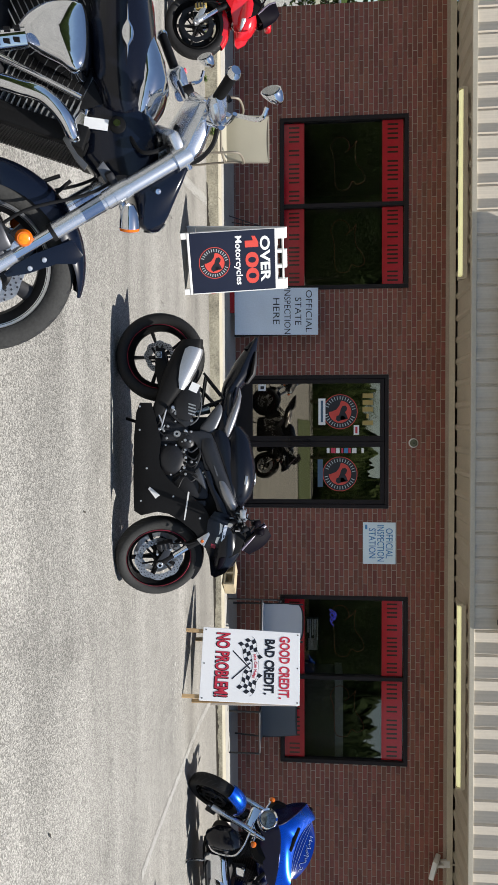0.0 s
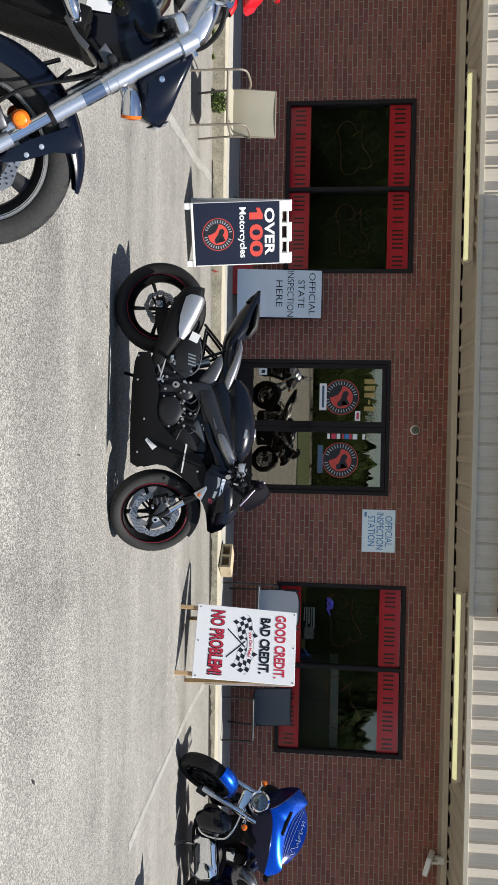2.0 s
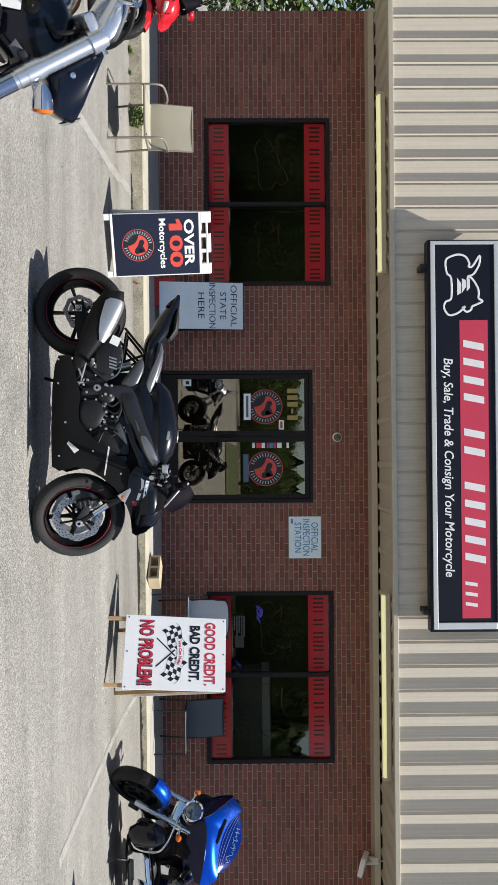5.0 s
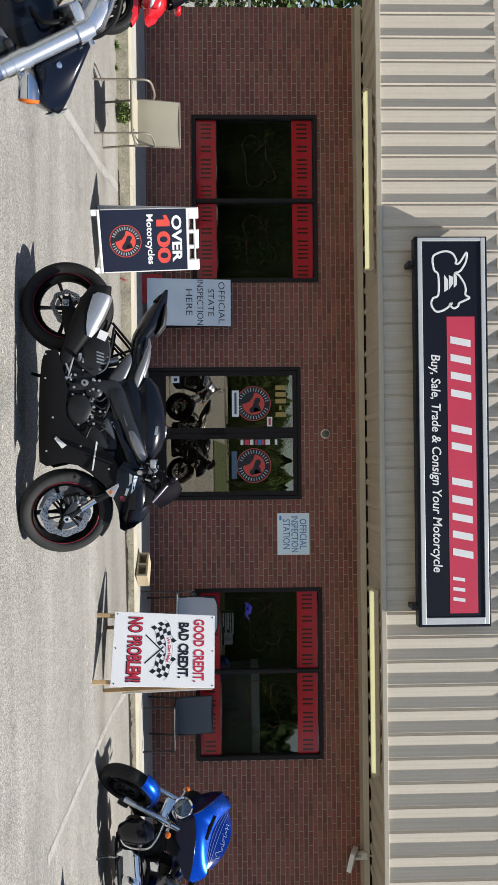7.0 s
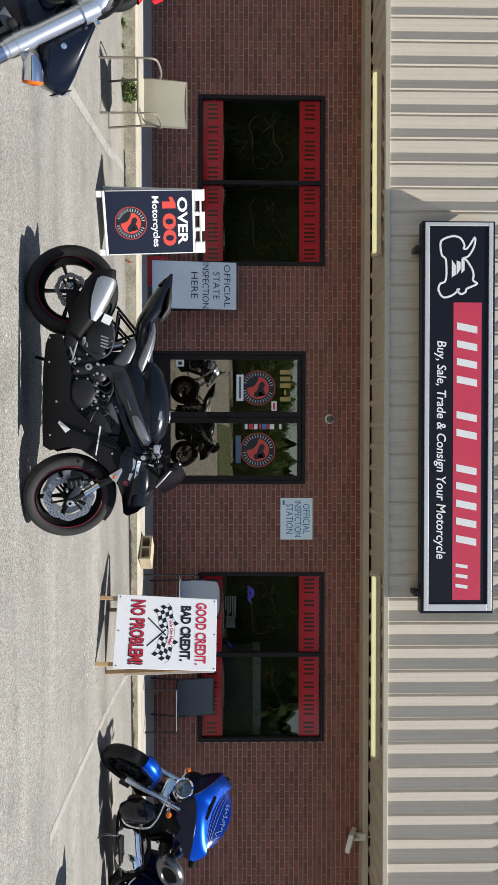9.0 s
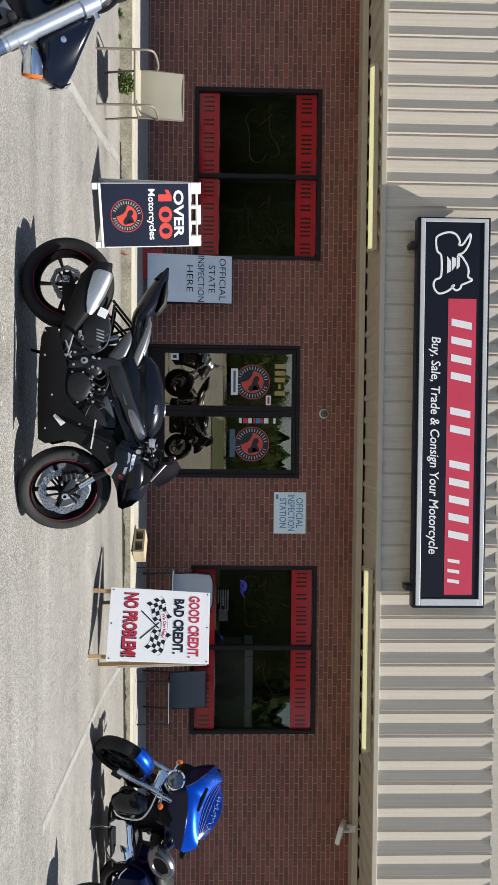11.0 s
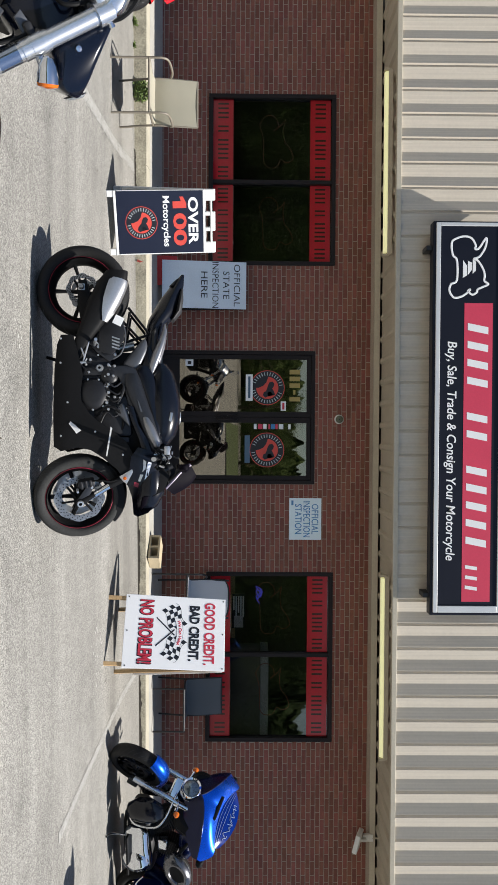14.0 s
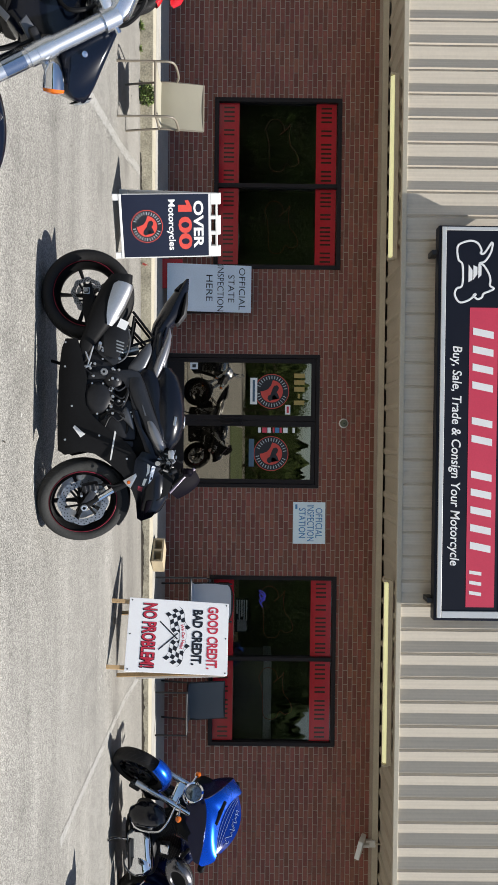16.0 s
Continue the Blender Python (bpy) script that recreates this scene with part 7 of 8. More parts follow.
    neck = put("frame_neck", bm, NAVY_PAINT, b, LOW)
    put("paper_tag", plate(bmesh.new(), [(-0.55, 0.795), (-0.51, 0.79), (-0.50, 0.875), (-0.54, 0.88)], -0.1045, -0.102), WHITE, neck, None, "small blank white tag")
    put("ignition_lock", lathe(bmesh.new(), [(0.012, 0.008), (0.022, 0.008), (0.03, 0.004), (0.034, -0.02)], 24, pose(-0.525, -0.098, 0.91, 90, 0, 0)), MATT_BLACK, neck)
    put("lock_barrel", lathe(bmesh.new(), [(0, 0.016), (0.013, 0.016), (0.014, 0)], 16, pose(-0.525, -0.10, 0.91, 90, 0, 0)), CHROME, neck)
    # tank with badge
    tank = put("fuel_tank", loft(bmesh.new(), [(-0.55, 0, 0.925, 0.07, 0.045), (-0.59, 0, 0.923, 0.13, 0.08), (-0.68, 0, 0.921, 0.175, 0.110), (-0.84, 0, 0.92, 0.20, 0.126), (-1.0, 0, 0.915, 0.195, 0.120), (-1.14, 0, 0.91, 0.15, 0.085), (-1.25, 0, 0.90, 0.09, 0.06)], 32), GLOSS_BLACK, b, LOW)
    put("tank_console", loft(bmesh.new(), [(-0.555, 0, 0.975, 0.05, 0.022), (-0.60, 0, 0.995, 0.105, 0.045), (-0.65, 0, 1.01, 0.125, 0.062), (-0.71, 0, 1.02, 0.13, 0.07), (-0.79, 0, 1.012, 0.125, 0.066), (-0.89, 0, 0.99, 0.105, 0.05), (-0.99, 0, 0.965, 0.06, 0.035)], 24), CHROME, tank)
    for s in (-1, 1):
        wing = [(-0.70, 0.957), (-0.755, 0.961), (-0.78, 0.974), (-0.80, 0.978), (-0.82, 0.974), (-0.845, 0.961), (-0.92, 0.957), (-0.845, 0.953), (-0.82, 0.94), (-0.80, 0.936), (-0.78, 0.94), (-0.755, 0.953)]
        put("tank_badge", plate(bmesh.new(), wing, s * 0.19, s * 0.207, 0.003), CHROME, tank, None, "winged chrome badge of plain shape")
    # engine
    put("crankcase", loft(bmesh.new(), [(-0.52, 0, 0.36, 0.10, 0.08), (-0.62, 0, 0.36, 0.17, 0.15), (-0.85, 0, 0.36, 0.19, 0.17), (-1.1, 0, 0.38, 0.18, 0.16), (-1.25, 0, 0.40, 0.10, 0.10)], 20, 3), CAST, b, LOW)
    for a_, b_ in (((-0.74, 0, 0.50), (-0.60, 0, 0.79)), ((-0.95, 0, 0.50), (-1.09, 0, 0.79))):
        cy = finned_barrel(b, a_, b_, 0.20, 0.25, 15, STEEL, LOW)
        d = (Vector(b_) - Vector(a_)).normalized()
        bm = bmesh.new()
        box(bm, (-0.085, -0.13, 0), (0.085, 0.13, 0.05), Matrix.Translation(b_) @ turn_to(d), 0.02)
        put("rocker_cover", bm, CHROME, cy)
        rod_bm = rod(bmesh.new(), Vector(a_) + Vector((0.0, -0.135, 0)), Vector(b_) + Vector((0, -0.135, 0)), 0.012)
        put("pushrod_tube", rod_bm, CHROME, cy)
    put("engine_shroud", box(bmesh.new(), (-1.15, -0.10, 0.52), (-0.58, 0.10, 0.88), None, 0.03), MATT_BLACK, b, LOW)
    # teardrop air cleaner
    bm = bmesh.new()
    shape = [(-0.804, 0.576), (-0.848, 0.609), (-0.892, 0.675), (-0.905, 0.742), (-0.899, 0.793), (-0.87, 0.815), (-0.793, 0.824), (-0.715, 0.821), (-0.667, 0.801), (-0.66, 0.764), (-0.687, 0.72), (-0.726, 0.642), (-0.766, 0.593)]
    c = Vector((-0.79, 0, 0.725))
    rows = []
    for k, y in ((1.0, -0.13), (1.0, -0.19), (0.98, -0.208), (0.92, -0.222), (0.82, -0.229), (0.5, -0.236), (0.1, -0.239)):
        ring = curve_points([(c.x + (x - c.x) * k, y, c.z + (z - c.z) * k) for x, z in shape + shape[:1]], 4)[:-1]
        rows.append([bm.verts.new(p) for p in ring])
    for p, q in zip(rows, rows[1:]):
        for j in range(len(p)):
            bm.faces.new((p[j], p[(j + 1) % len(p)], q[(j + 1) % len(p)], q[j]))
    bm.faces.new(rows[-1])
    bmesh.ops.recalc_face_normals(bm, faces=bm.faces[:])
    put("air_cleaner", bm, CHROME, b, LOW, "chrome teardrop air cleaner cover", 60)
    # exhaust headers
    hd = put("exhaust_header", tube(bmesh.new(), [(-0.47, -0.06, 0.765), (-0.465, -0.13, 0.76), (-0.515, -0.18, 0.735), (-0.575, -0.20, 0.665), (-0.60, -0.21, 0.57), (-0.645, -0.22, 0.45), (-0.80, -0.23, 0.375), (-1.3, -0.235, 0.35)], [0.024, 0.026, 0.028, 0.028, 0.028, 0.028, 0.03, 0.035], 14, 6), CHROME, b, LOW)
    put("exhaust_header", tube(bmesh.new(), [(-1.05, -0.13, 0.66), (-1.0, -0.21, 0.62), (-1.05, -0.25, 0.53), (-1.3, -0.25, 0.42)], 0.027, 14, 6), CHROME, b, LOW)
    put("muffler", rod(bmesh.new(), (-1.25, -0.245, 0.37), (-2.15, -0.26, 0.33), 0.042, 0.052), CHROME, b, LOW)
    put("heat_shield", tube(bmesh.new(), [(-0.742, -0.25, 0.625), (-0.728, -0.255, 0.55), (-0.712, -0.26, 0.47), (-0.74, -0.262, 0.40)], 0.033, 12, 5), CHROME, hd)
    bm = bmesh.new()
    for k in range(5):
        for dx in (-0.02, 0.02):
            z = 0.60 - k * 0.032
            x = -0.738 + 0.2 * (0.61 - z) + dx
            box(bm, (x - 0.004, -0.292, z - 0.010), (x + 0.004, -0.272, z + 0.010))
    tagged(put("shield_slot", bm, MATT_BLACK, hd, None, "", 0), kind="stuff")
    # radiator with fine grille
    rm = Matrix.Translation((-0.449, 0, 0.79)) @ pose(0, 0, 0, 0, 17.6, 0)
    ra = put("radiator", box(bmesh.new(), (-0.05, -0.125, -0.52), (0.02, 0.11, 0.0), rm, 0.012), MATT_BLACK, b, LOW)
    put("radiator_frame", box(bmesh.new(), (-0.058, -0.13, -0.035), (0.026, 0.115, 0.008), rm, 0.006), MATT_BLACK, ra)
    put("radiator_bracket", plate(bmesh.new(), [(-0.466, 0.735), (-0.40, 0.775), (-0.362, 0.812), (-0.343, 0.80), (-0.372, 0.772), (-0.45, 0.725)], -0.142, -0.132, 0.002), PANEL_GREY, ra)
    bm = bmesh.new()
    for k in range(62):
        z = -0.50 + k * 0.0078
        box(bm, (0.02, -0.10, z), (0.024, 0.10, z + 0.002), rm)
    for k in range(16):
        y = -0.10 + k * 0.013
        box(bm, (0.0235, y, -0.50), (0.0255, y + 0.002, -0.03), rm)
    tagged(put("grille_fin", bm, CAST, ra, None, "", 0), kind="stuff")
    put("down_tube", tube(bmesh.new(), [(-0.44, -0.09, 0.80), (-0.58, -0.11, 0.50), (-0.68, -0.12, 0.27), (-0.9, -0.14, 0.19), (-1.35, -0.14, 0.20)], 0.02, 10, 5), MATT_BLACK, b, LOW)
    put("down_tube", tube(bmesh.new(), [(-0.44, 0.09, 0.80), (-0.58, 0.11, 0.50), (-0.68, 0.12, 0.27), (-0.9, 0.14, 0.19), (-1.35, 0.14, 0.20)], 0.02, 10, 5), MATT_BLACK, b, LOW)
    for p in ([(-0.35, -0.06, 0.70), (-0.30, -0.09, 0.55), (-0.40, -0.12, 0.46), (-0.55, -0.12, 0.45)], [(-0.37, 0.04, 0.72), (-0.28, 0.02, 0.60), (-0.36, -0.02, 0.48), (-0.52, -0.05, 0.42)], [(-0.5, -0.08, 0.95), (-0.42, -0.12, 1.0), (-0.45, -0.1, 1.08), (-0.55, -0.05, 1.12)], [(-0.36, 0.0, 0.62), (-0.3, -0.03, 0.6), (-0.25, -0.05, 0.55)]):
        put("cable", tube(bmesh.new(), p, 0.0075, 8, 6), MATT_BLACK, b, LOW)
    # rear half
    put("seat", loft(bmesh.new(), [(-1.18, 0, 0.80, 0.10, 0.04), (-1.32, 0, 0.75, 0.17, 0.055), (-1.52, 0, 0.745, 0.18, 0.06), (-1.68, 0, 0.79, 0.14, 0.06), (-1.95, 0, 0.83, 0.11, 0.04)], 20), SEAT, b)
    wheel(b, pose(-1.71, 0, 0.33), 0.33, 0.22, 0.235, 5, CAST, 0.14, STEEL, None, TYRE, twin=False, fat=0.8, spoke_w=0.026)
    put("rear_fender", ribbed_fender(bmesh.new(), (-1.71, 0, 0.33), 0.385, 25, 165, 0.125, 0.06, n=18), NAVY_PAINT, b)
    for s in (-1, 1):
        put("swingarm", plate(bmesh.new(), [(-1.78, 0.29), (-1.76, 0.37), (-1.2, 0.42), (-1.18, 0.33)], s * 0.13, s * 0.165, 0.01), CAST, b)
        put("foot_peg", rod(bmesh.new(), (-0.78, s * 0.2, 0.30), (-0.76, s * 0.34, 0.31), 0.016), CHROME, b)
    put("side_stand", rod(bmesh.new(), (-1.0, 0.16, 0.22), (-0.86, 0.36, 0.06), 0.014), CHROME, b)
    return b


cruiser()


SCREEN_BLUE = mat("dark_blue_screen", (0.001, 0.018, 0.16), 0.14, 0, 0.1, 5, 60, 0.0, spec=0.2)
POD_GREY = mat("dark_brushed_pod", (0.15, 0.15, 0.16), 0.22, 0.85, 0.15, 6, 60, 0.02)
LENS_DIM = mat("grey_lamp_glass", (0.22, 0.25, 0.27), 0.1, 0.7, 0.5, 30, 60, 0.2)
DECAL_BLUE = mat("pale_blue_decal", (0.22, 0.30, 0.48), 0.5, 0, 0.1, 9, 60, 0.0)


def bagger():
    """The blue touring cruiser with a fork-mounted fairing: x forward from the front contact."""
    b = thing("touring_motorcycle", pose(3.674, 8.257, ground_z(3.674, 8.257), -9, 0, 192.5), "metallic blue touring motorcycle with fork fairing and chrome engine", "motorcycle", "motorcycles on the lot")
    rake, R, off = 28, 0.315, 0.04
    ca, sa = math.cos(radians(rake)), math.sin(radians(rake))
    S = pose(-off * ca, 0, R - off * sa, 0, -rake, 0) @ pose(0, 0, 0, 0, 0, 28)
    W = S @ pose(off, 0, 0, 0, rake, 0)
    wheel(b, W, R, 0.13, 0.215, 9, GLOSS_BLACK, 0.145, CAST, None, TYRE, fat=0.8, spoke_w=0.011)
    put("front_fender", ribbed_fender(bmesh.new(), (0, 0, 0), 0.35, 48, 150, 0.085, 0.06, n=16, taper=0.85), BLUE_PAINT, b, W)
    for s in (-1, 1):
        y = s * 0.125
        fk = put("fork_leg", rod(bmesh.new(), (0.0, y, -0.02), (0.0, y, 0.42), 0.030), SILVER_FORK, b, S)
        put("fork_cover", rod(bmesh.new(), (0.0, y, 0.40), (0.0, y, 0.80), 0.034), CHROME, fk)
        put("axle_cap", rod(bmesh.new(), (off * 0.6, y - 0.03, 0.0), (off * 0.6, y + 0.03, 0.0), 0.028), CHROME, fk)
        put("brake_caliper", box(bmesh.new(), (-0.13, y - 0.04, -0.02), (-0.05, y + 0.03, 0.10), None, 0.014), CAST, b, S)
        sg = put("signal_arm", rod(bmesh.new(), (0.04, s * 0.12, 0.55), (0.06, s * 0.24, 0.57), 0.009), CHROME, b, S)
        put("signal_lens", lathe(bmesh.new(), [(0, 0.035), (0.02, 0.03), (0.03, 0.012), (0.032, 0)], 20, pose(0.05, s * 0.245, 0.575, 0, 75, 0)), AMBER, sg, None, "round amber signal lens")
        put("signal_back", lathe(bmesh.new(), [(0.033, 0), (0.028, -0.025), (0, -0.035)], 20, pose(0.05, s * 0.245, 0.575, 0, 75, 0)), CHROME, sg)
        put("mirror", loft(bmesh.new(), [(-0.10 - 0.12 * (s > 0), s * 0.42, 1.04, 0.02, 0.015), (-0.13 - 0.12 * (s > 0), s * 0.42, 1.04, 0.055, 0.038), (-0.15 - 0.12 * (s > 0), s * 0.42, 1.04, 0.055, 0.038)], 14), MATT_BLACK, b, S)
        put("mirror_stem", tube(bmesh.new(), [(-0.2, s * 0.30, 0.90), (-0.18, s * 0.36, 0.98), (-0.13 - 0.12 * (s > 0), s * 0.42, 1.03)], 0.008, 8, 4), MATT_BLACK, b, S)
        put("hand_grip", rod(bmesh.new(), (-0.24, s * 0.30, 0.86), (-0.32, s * 0.42, 0.82), 0.02), MATT_BLACK, b, S)
    put("lamp_nacelle", box(bmesh.new(), (-0.05, -0.16, 0.42), (0.02, 0.16, 0.80), None, 0.02), CHROME, b, S)
    # batwing fairing
    nu = 32

    def wing(t0, t1, n):
        """A band of the fairing; t is 0 at the lower lip, 1 at the crease, 2 under the screen."""
        bm = bmesh.new()
        rows = []
        for j in range(n + 1):
            t = t0 + (t1 - t0) * j / n
            row = []
            for k in range(nu + 1):
                u = k / nu * 2 - 1
                a = abs(u)
                lip = (0.01 - 0.13 * a * a, 0.51 + 0.33 * a ** 1.4)
                crease = (0.19 * (1 - a ** 1.7) - 0.09 * a * a, 0.67 + 0.25 * a ** 0.75)
                end = max(0.0, (a - 0.72) / 0.28) ** 2
                top = (0.06 - 0.185 * a * a, 0.935 + 0.13 * min(1.0, a / 0.8) ** 2 - 0.10 * end)
                lip = (lip[0], lip[1] + 0.03 * end)
                if t <= 1:
                    x, z = (p + (q - p) * t for p, q in zip(lip, crease))
                    x -= 0.03 * math.sin(math.pi * t) * (1 - a)
                else:
                    x, z = (p + (q - p) * (t - 1) for p, q in zip(crease, top))
                    x += 0.03 * math.sin(math.pi * (t - 1)) * (1 - a * a)
                row.append(bm.verts.new((x, u * (0.455 + 0.01 * math.sin(math.pi * t / 2)), z)))
            rows.append(row)
        for p, q in zip(rows, rows[1:]):
            for k in range(nu):
                bm.faces.new((p[k], p[k + 1], q[k + 1], q[k]))
        bmesh.ops.recalc_face_normals(bm, faces=bm.faces[:])
        bmesh.ops.solidify(bm, geom=bm.faces[:], thickness=0.008)
        return bm

    fa = put("fairing", wing(1, 2, 8), BLUE_PAINT, b, S @ Matrix.Translation((0, 0, 0.05)), "glossy metallic blue batwing fairing")
    # Shade under the crease is put into this panel's darker blue.
    put("fairing_lower", wing(0, 0.995, 6), DEEP_BLUE, fa, None, "lower fairing wing with its underside shade painted in as navy")
    put("fairing_back", loft(bmesh.new(), [(-0.20, 0, 0.74, 0.30, 0.16), (-0.06, 0, 0.74, 0.33, 0.18), (-0.01, 0, 0.74, 0.28, 0.15)], 20, 3), MATT_BLACK, b, S)
    put("headlight_ring", lathe(bmesh.new(), [(0.082, 0.03), (0.098, 0.045), (0.105, 0.03), (0.105, -0.06)], 32, pose(0.185, 0, 0.59, 0, 90 + 8, 0)), CHROME, b, S)
    put("headlight", lathe(bmesh.new(), [(0, 0.04), (0.05, 0.036), (0.088, 0.02)], 32, pose(0.185, 0, 0.59, 0, 98, 0)), LENS_DIM, b, S, "round clear headlamp glass")

    def screen_at(u, t, lift=0.0):
        a = abs(u) * 0.70
        return (0.052 - 0.185 * a * a - 0.10 * t * (1 - 0.5 * u * u) + lift, u * (0.32 - 0.05 * t), 0.925 + 0.19 * a * a + (0.235 - 0.165 * u * u) * t)
    bm = bmesh.new()
    rows = []
    for j in range(6):
        t = j / 5
        rows.append([bm.verts.new(screen_at(u, t)) for u in [k / 8 - 1 for k in range(17)]])
    for p, q in zip(rows, rows[1:]):
        for k in range(16):
            bm.faces.new((p[k], p[k + 1], q[k + 1], q[k]))
    bmesh.ops.recalc_face_normals(bm, faces=bm.faces[:])
    bmesh.ops.solidify(bm, geom=bm.faces[:], thickness=0.004)
    put("windscreen", bm, SCREEN_BLUE, b, S @ Matrix.Translation((0, 0, 0.05)), "short dark blue windscreen")
    put("fairing_vent", box(bmesh.new(), (0.06, -0.125, 0.872), (0.122, 0.125, 0.908), pose(0, 0, 0, 0, 0, 0), 0.006), MATT_BLACK, fa)
    for t in (0.14, 0.28, 0.42):
        put("decal_line", tube(bmesh.new(), [screen_at(-0.85 + 0.34 * k, t, 0.005) for k in range(6)], 0.0018, 6, 4), DECAL_BLUE, fa)
    rd = random.Random(8)
    for k in range(9):
        u0, t0 = -0.6 + 0.14 * k, 0.62 + 0.22 * rd.random()
        put("decal_curl", tube(bmesh.new(), [screen_at(u0 + 0.07 * q, t0 + 0.13 * rd.uniform(-1, 1), 0.005) for q in range(4)], 0.0024, 6, 4), DECAL_BLUE, fa)
    # engine, tank, guard, rear
    put("crankcase", loft(bmesh.new(), [(-0.45, 0, 0.33, 0.10, 0.08), (-0.58, 0, 0.34, 0.17, 0.15), (-0.9, 0, 0.34, 0.18, 0.16), (-1.2, 0, 0.35, 0.15, 0.12)], 20, 3), CAST, b)
    put("primary_cover", loft(bmesh.new(), [(-0.58, 0.21, 0.35, 0.04, 0.08), (-0.62, 0.22, 0.35, 0.075, 0.125), (-0.8, 0.22, 0.35, 0.085, 0.135), (-1.0, 0.22, 0.36, 0.075, 0.135), (-1.1, 0.21, 0.36, 0.04, 0.09)], 24, 3.2), CHROME, b)
    put("derby_cover", lathe(bmesh.new(), [(0, 0.06), (0.05, 0.056), (0.10, 0.045), (0.135, 0.022), (0.145, 0)], 32, pose(-0.955, 0.27, 0.335, -90, 0, 0)), CHROME, b)
    for a_, b_ in (((-0.68, 0, 0.46), (-0.58, 0, 0.72)), ((-0.88, 0, 0.46), (-0.98, 0, 0.72))):
        cy = finned_barrel(b, a_, b_, 0.18, 0.22, 11, CAST)
        bm = bmesh.new()
        box(bm, (-0.095, -0.11, 0), (0.095, 0.11, 0.075), Matrix.Translation(b_) @ turn_to(Vector(b_) - Vector(a_)), 0.02)
        put("rocker_cover", bm, CHROME, cy)
    for s in (-1, 1):
        put("engine_guard", tube(bmesh.new(), [(-0.26, s * 0.06, 0.74), (-0.34, s * 0.16, 0.70), (-0.44, s * 0.24, 0.645), (-0.525, s * 0.27, 0.55), (-0.50, s * 0.28, 0.34), (-0.44, s * 0.20, 0.25)], 0.012, 12, 6), CHROME, b)
        put("leg_fairing", loft(bmesh.new(), [(-0.27 if s > 0 else -0.36, s * 0.20, 0.44, 0.04, 0.10), (-0.33 if s > 0 else -0.40, s * 0.21, 0.44, 0.08, 0.19), (-0.42, s * 0.21, 0.44, 0.09, 0.21), (-0.50, s * 0.20, 0.42, 0.06, 0.15)], 18), GLOSS_BLACK, b)
        put("foot_board", box(bmesh.new(), (-0.95, s * 0.22, 0.26), (-0.62, s * 0.36, 0.285), None, 0.01), MATT_BLACK, b)
        sp = put("saddle_bag", loft(bmesh.new(), [(-1.22, s * 0.28, 0.46, 0.06, 0.15), (-1.32, s * 0.32, 0.46, 0.115, 0.21), (-2.0, s * 0.34, 0.48, 0.115, 0.21), (-2.15, s * 0.32, 0.50, 0.07, 0.12)], 20, 3), DEEP_BLUE, b)
    put("coil_cover", box(bmesh.new(), (-0.86, 0.13, 0.56), (-0.74, 0.20, 0.66), None, 0.012), CHROME, b, None, "small chrome coil cover")
    put("gear_lever", tube(bmesh.new(), [(-1.12, 0.30, 0.42), (-1.18, 0.32, 0.36), (-1.22, 0.34, 0.34)], 0.009, 8, 4), CHROME, b)
    put("exhaust", tube(bmesh.new(), [(-0.9, -0.2, 0.28), (-1.3, -0.26, 0.24), (-2.1, -0.28, 0.25)], 0.045, 14, 5), CHROME, b)
    put("down_tube", tube(bmesh.new(), [(-0.34, 0.06, 0.80), (-0.44, 0.09, 0.5), (-0.52, 0.1, 0.2), (-1.3, 0.12, 0.19)], 0.018, 10, 5), MATT_BLACK, b)
    put("fuel_tank", loft(bmesh.new(), [(-0.42, 0, 0.84, 0.06, 0.05), (-0.50, 0, 0.86, 0.14, 0.11), (-0.70, 0, 0.87, 0.18, 0.13), (-0.90, 0, 0.85, 0.16, 0.11), (-1.05, 0, 0.80, 0.10, 0.06)], 24), DEEP_BLUE, b)
    put("seat", loft(bmesh.new(), [(-1.0, 0, 0.76, 0.12, 0.04), (-1.15, 0, 0.72, 0.18, 0.06), (-1.4, 0, 0.72, 0.18, 0.06), (-1.55, 0, 0.77, 0.15, 0.06), (-1.85, 0, 0.80, 0.13, 0.05)], 20), SEAT, b)
    wheel(b, pose(-1.62, 0, 0.315), 0.315, 0.15, 0.205, 9, MATT_BLACK, 0.14, STEEL, None, TYRE, twin=False, fat=0.8, spoke_w=0.011)
    put("rear_fender", ribbed_fender(bmesh.new(), (-1.62, 0, 0.315), 0.37, 10, 160, 0.10, 0.06, n=18), DEEP_BLUE, b)
    put("side_stand", tube(bmesh.new(), [(-0.72, 0.2, 0.22), (-0.62, 0.32, 0.10), (-0.60, 0.40, 0.065)], 0.011, 10, 4), CHROME, b)
    pod = pose(-1.02, 0.28, 0.785, -90, 0, 0) @ pose(0, 0, 0, 0, 0, 25) @ Matrix.Diagonal((1.75, 1.15, 1, 1))
    cd = put("speaker_trim", lathe(bmesh.new(), [(0.055, 0.035), (0.066, 0.058), (0.09, 0.056), (0.112, 0.03), (0.12, -0.02), (0.10, -0.08)], 36, pod), POD_GREY, b, None, "oval brushed grey speaker pod")
    put("speaker_face", lathe(bmesh.new(), [(0, 0.040), (0.03, 0.040), (0.062, 0.042)], 28, pod), MATT_BLACK, cd)
    for p in ([(-0.3, 0.12, 0.7), (-0.42, 0.2, 0.62), (-0.55, 0.18, 0.5)], [(-0.3, 0.1, 0.75), (-0.5, 0.18, 0.68), (-0.62, 0.16, 0.6)]):
        put("cable", tube(bmesh.new(), p, 0.007, 8, 6), MATT_BLACK, b)
    return b


bagger()

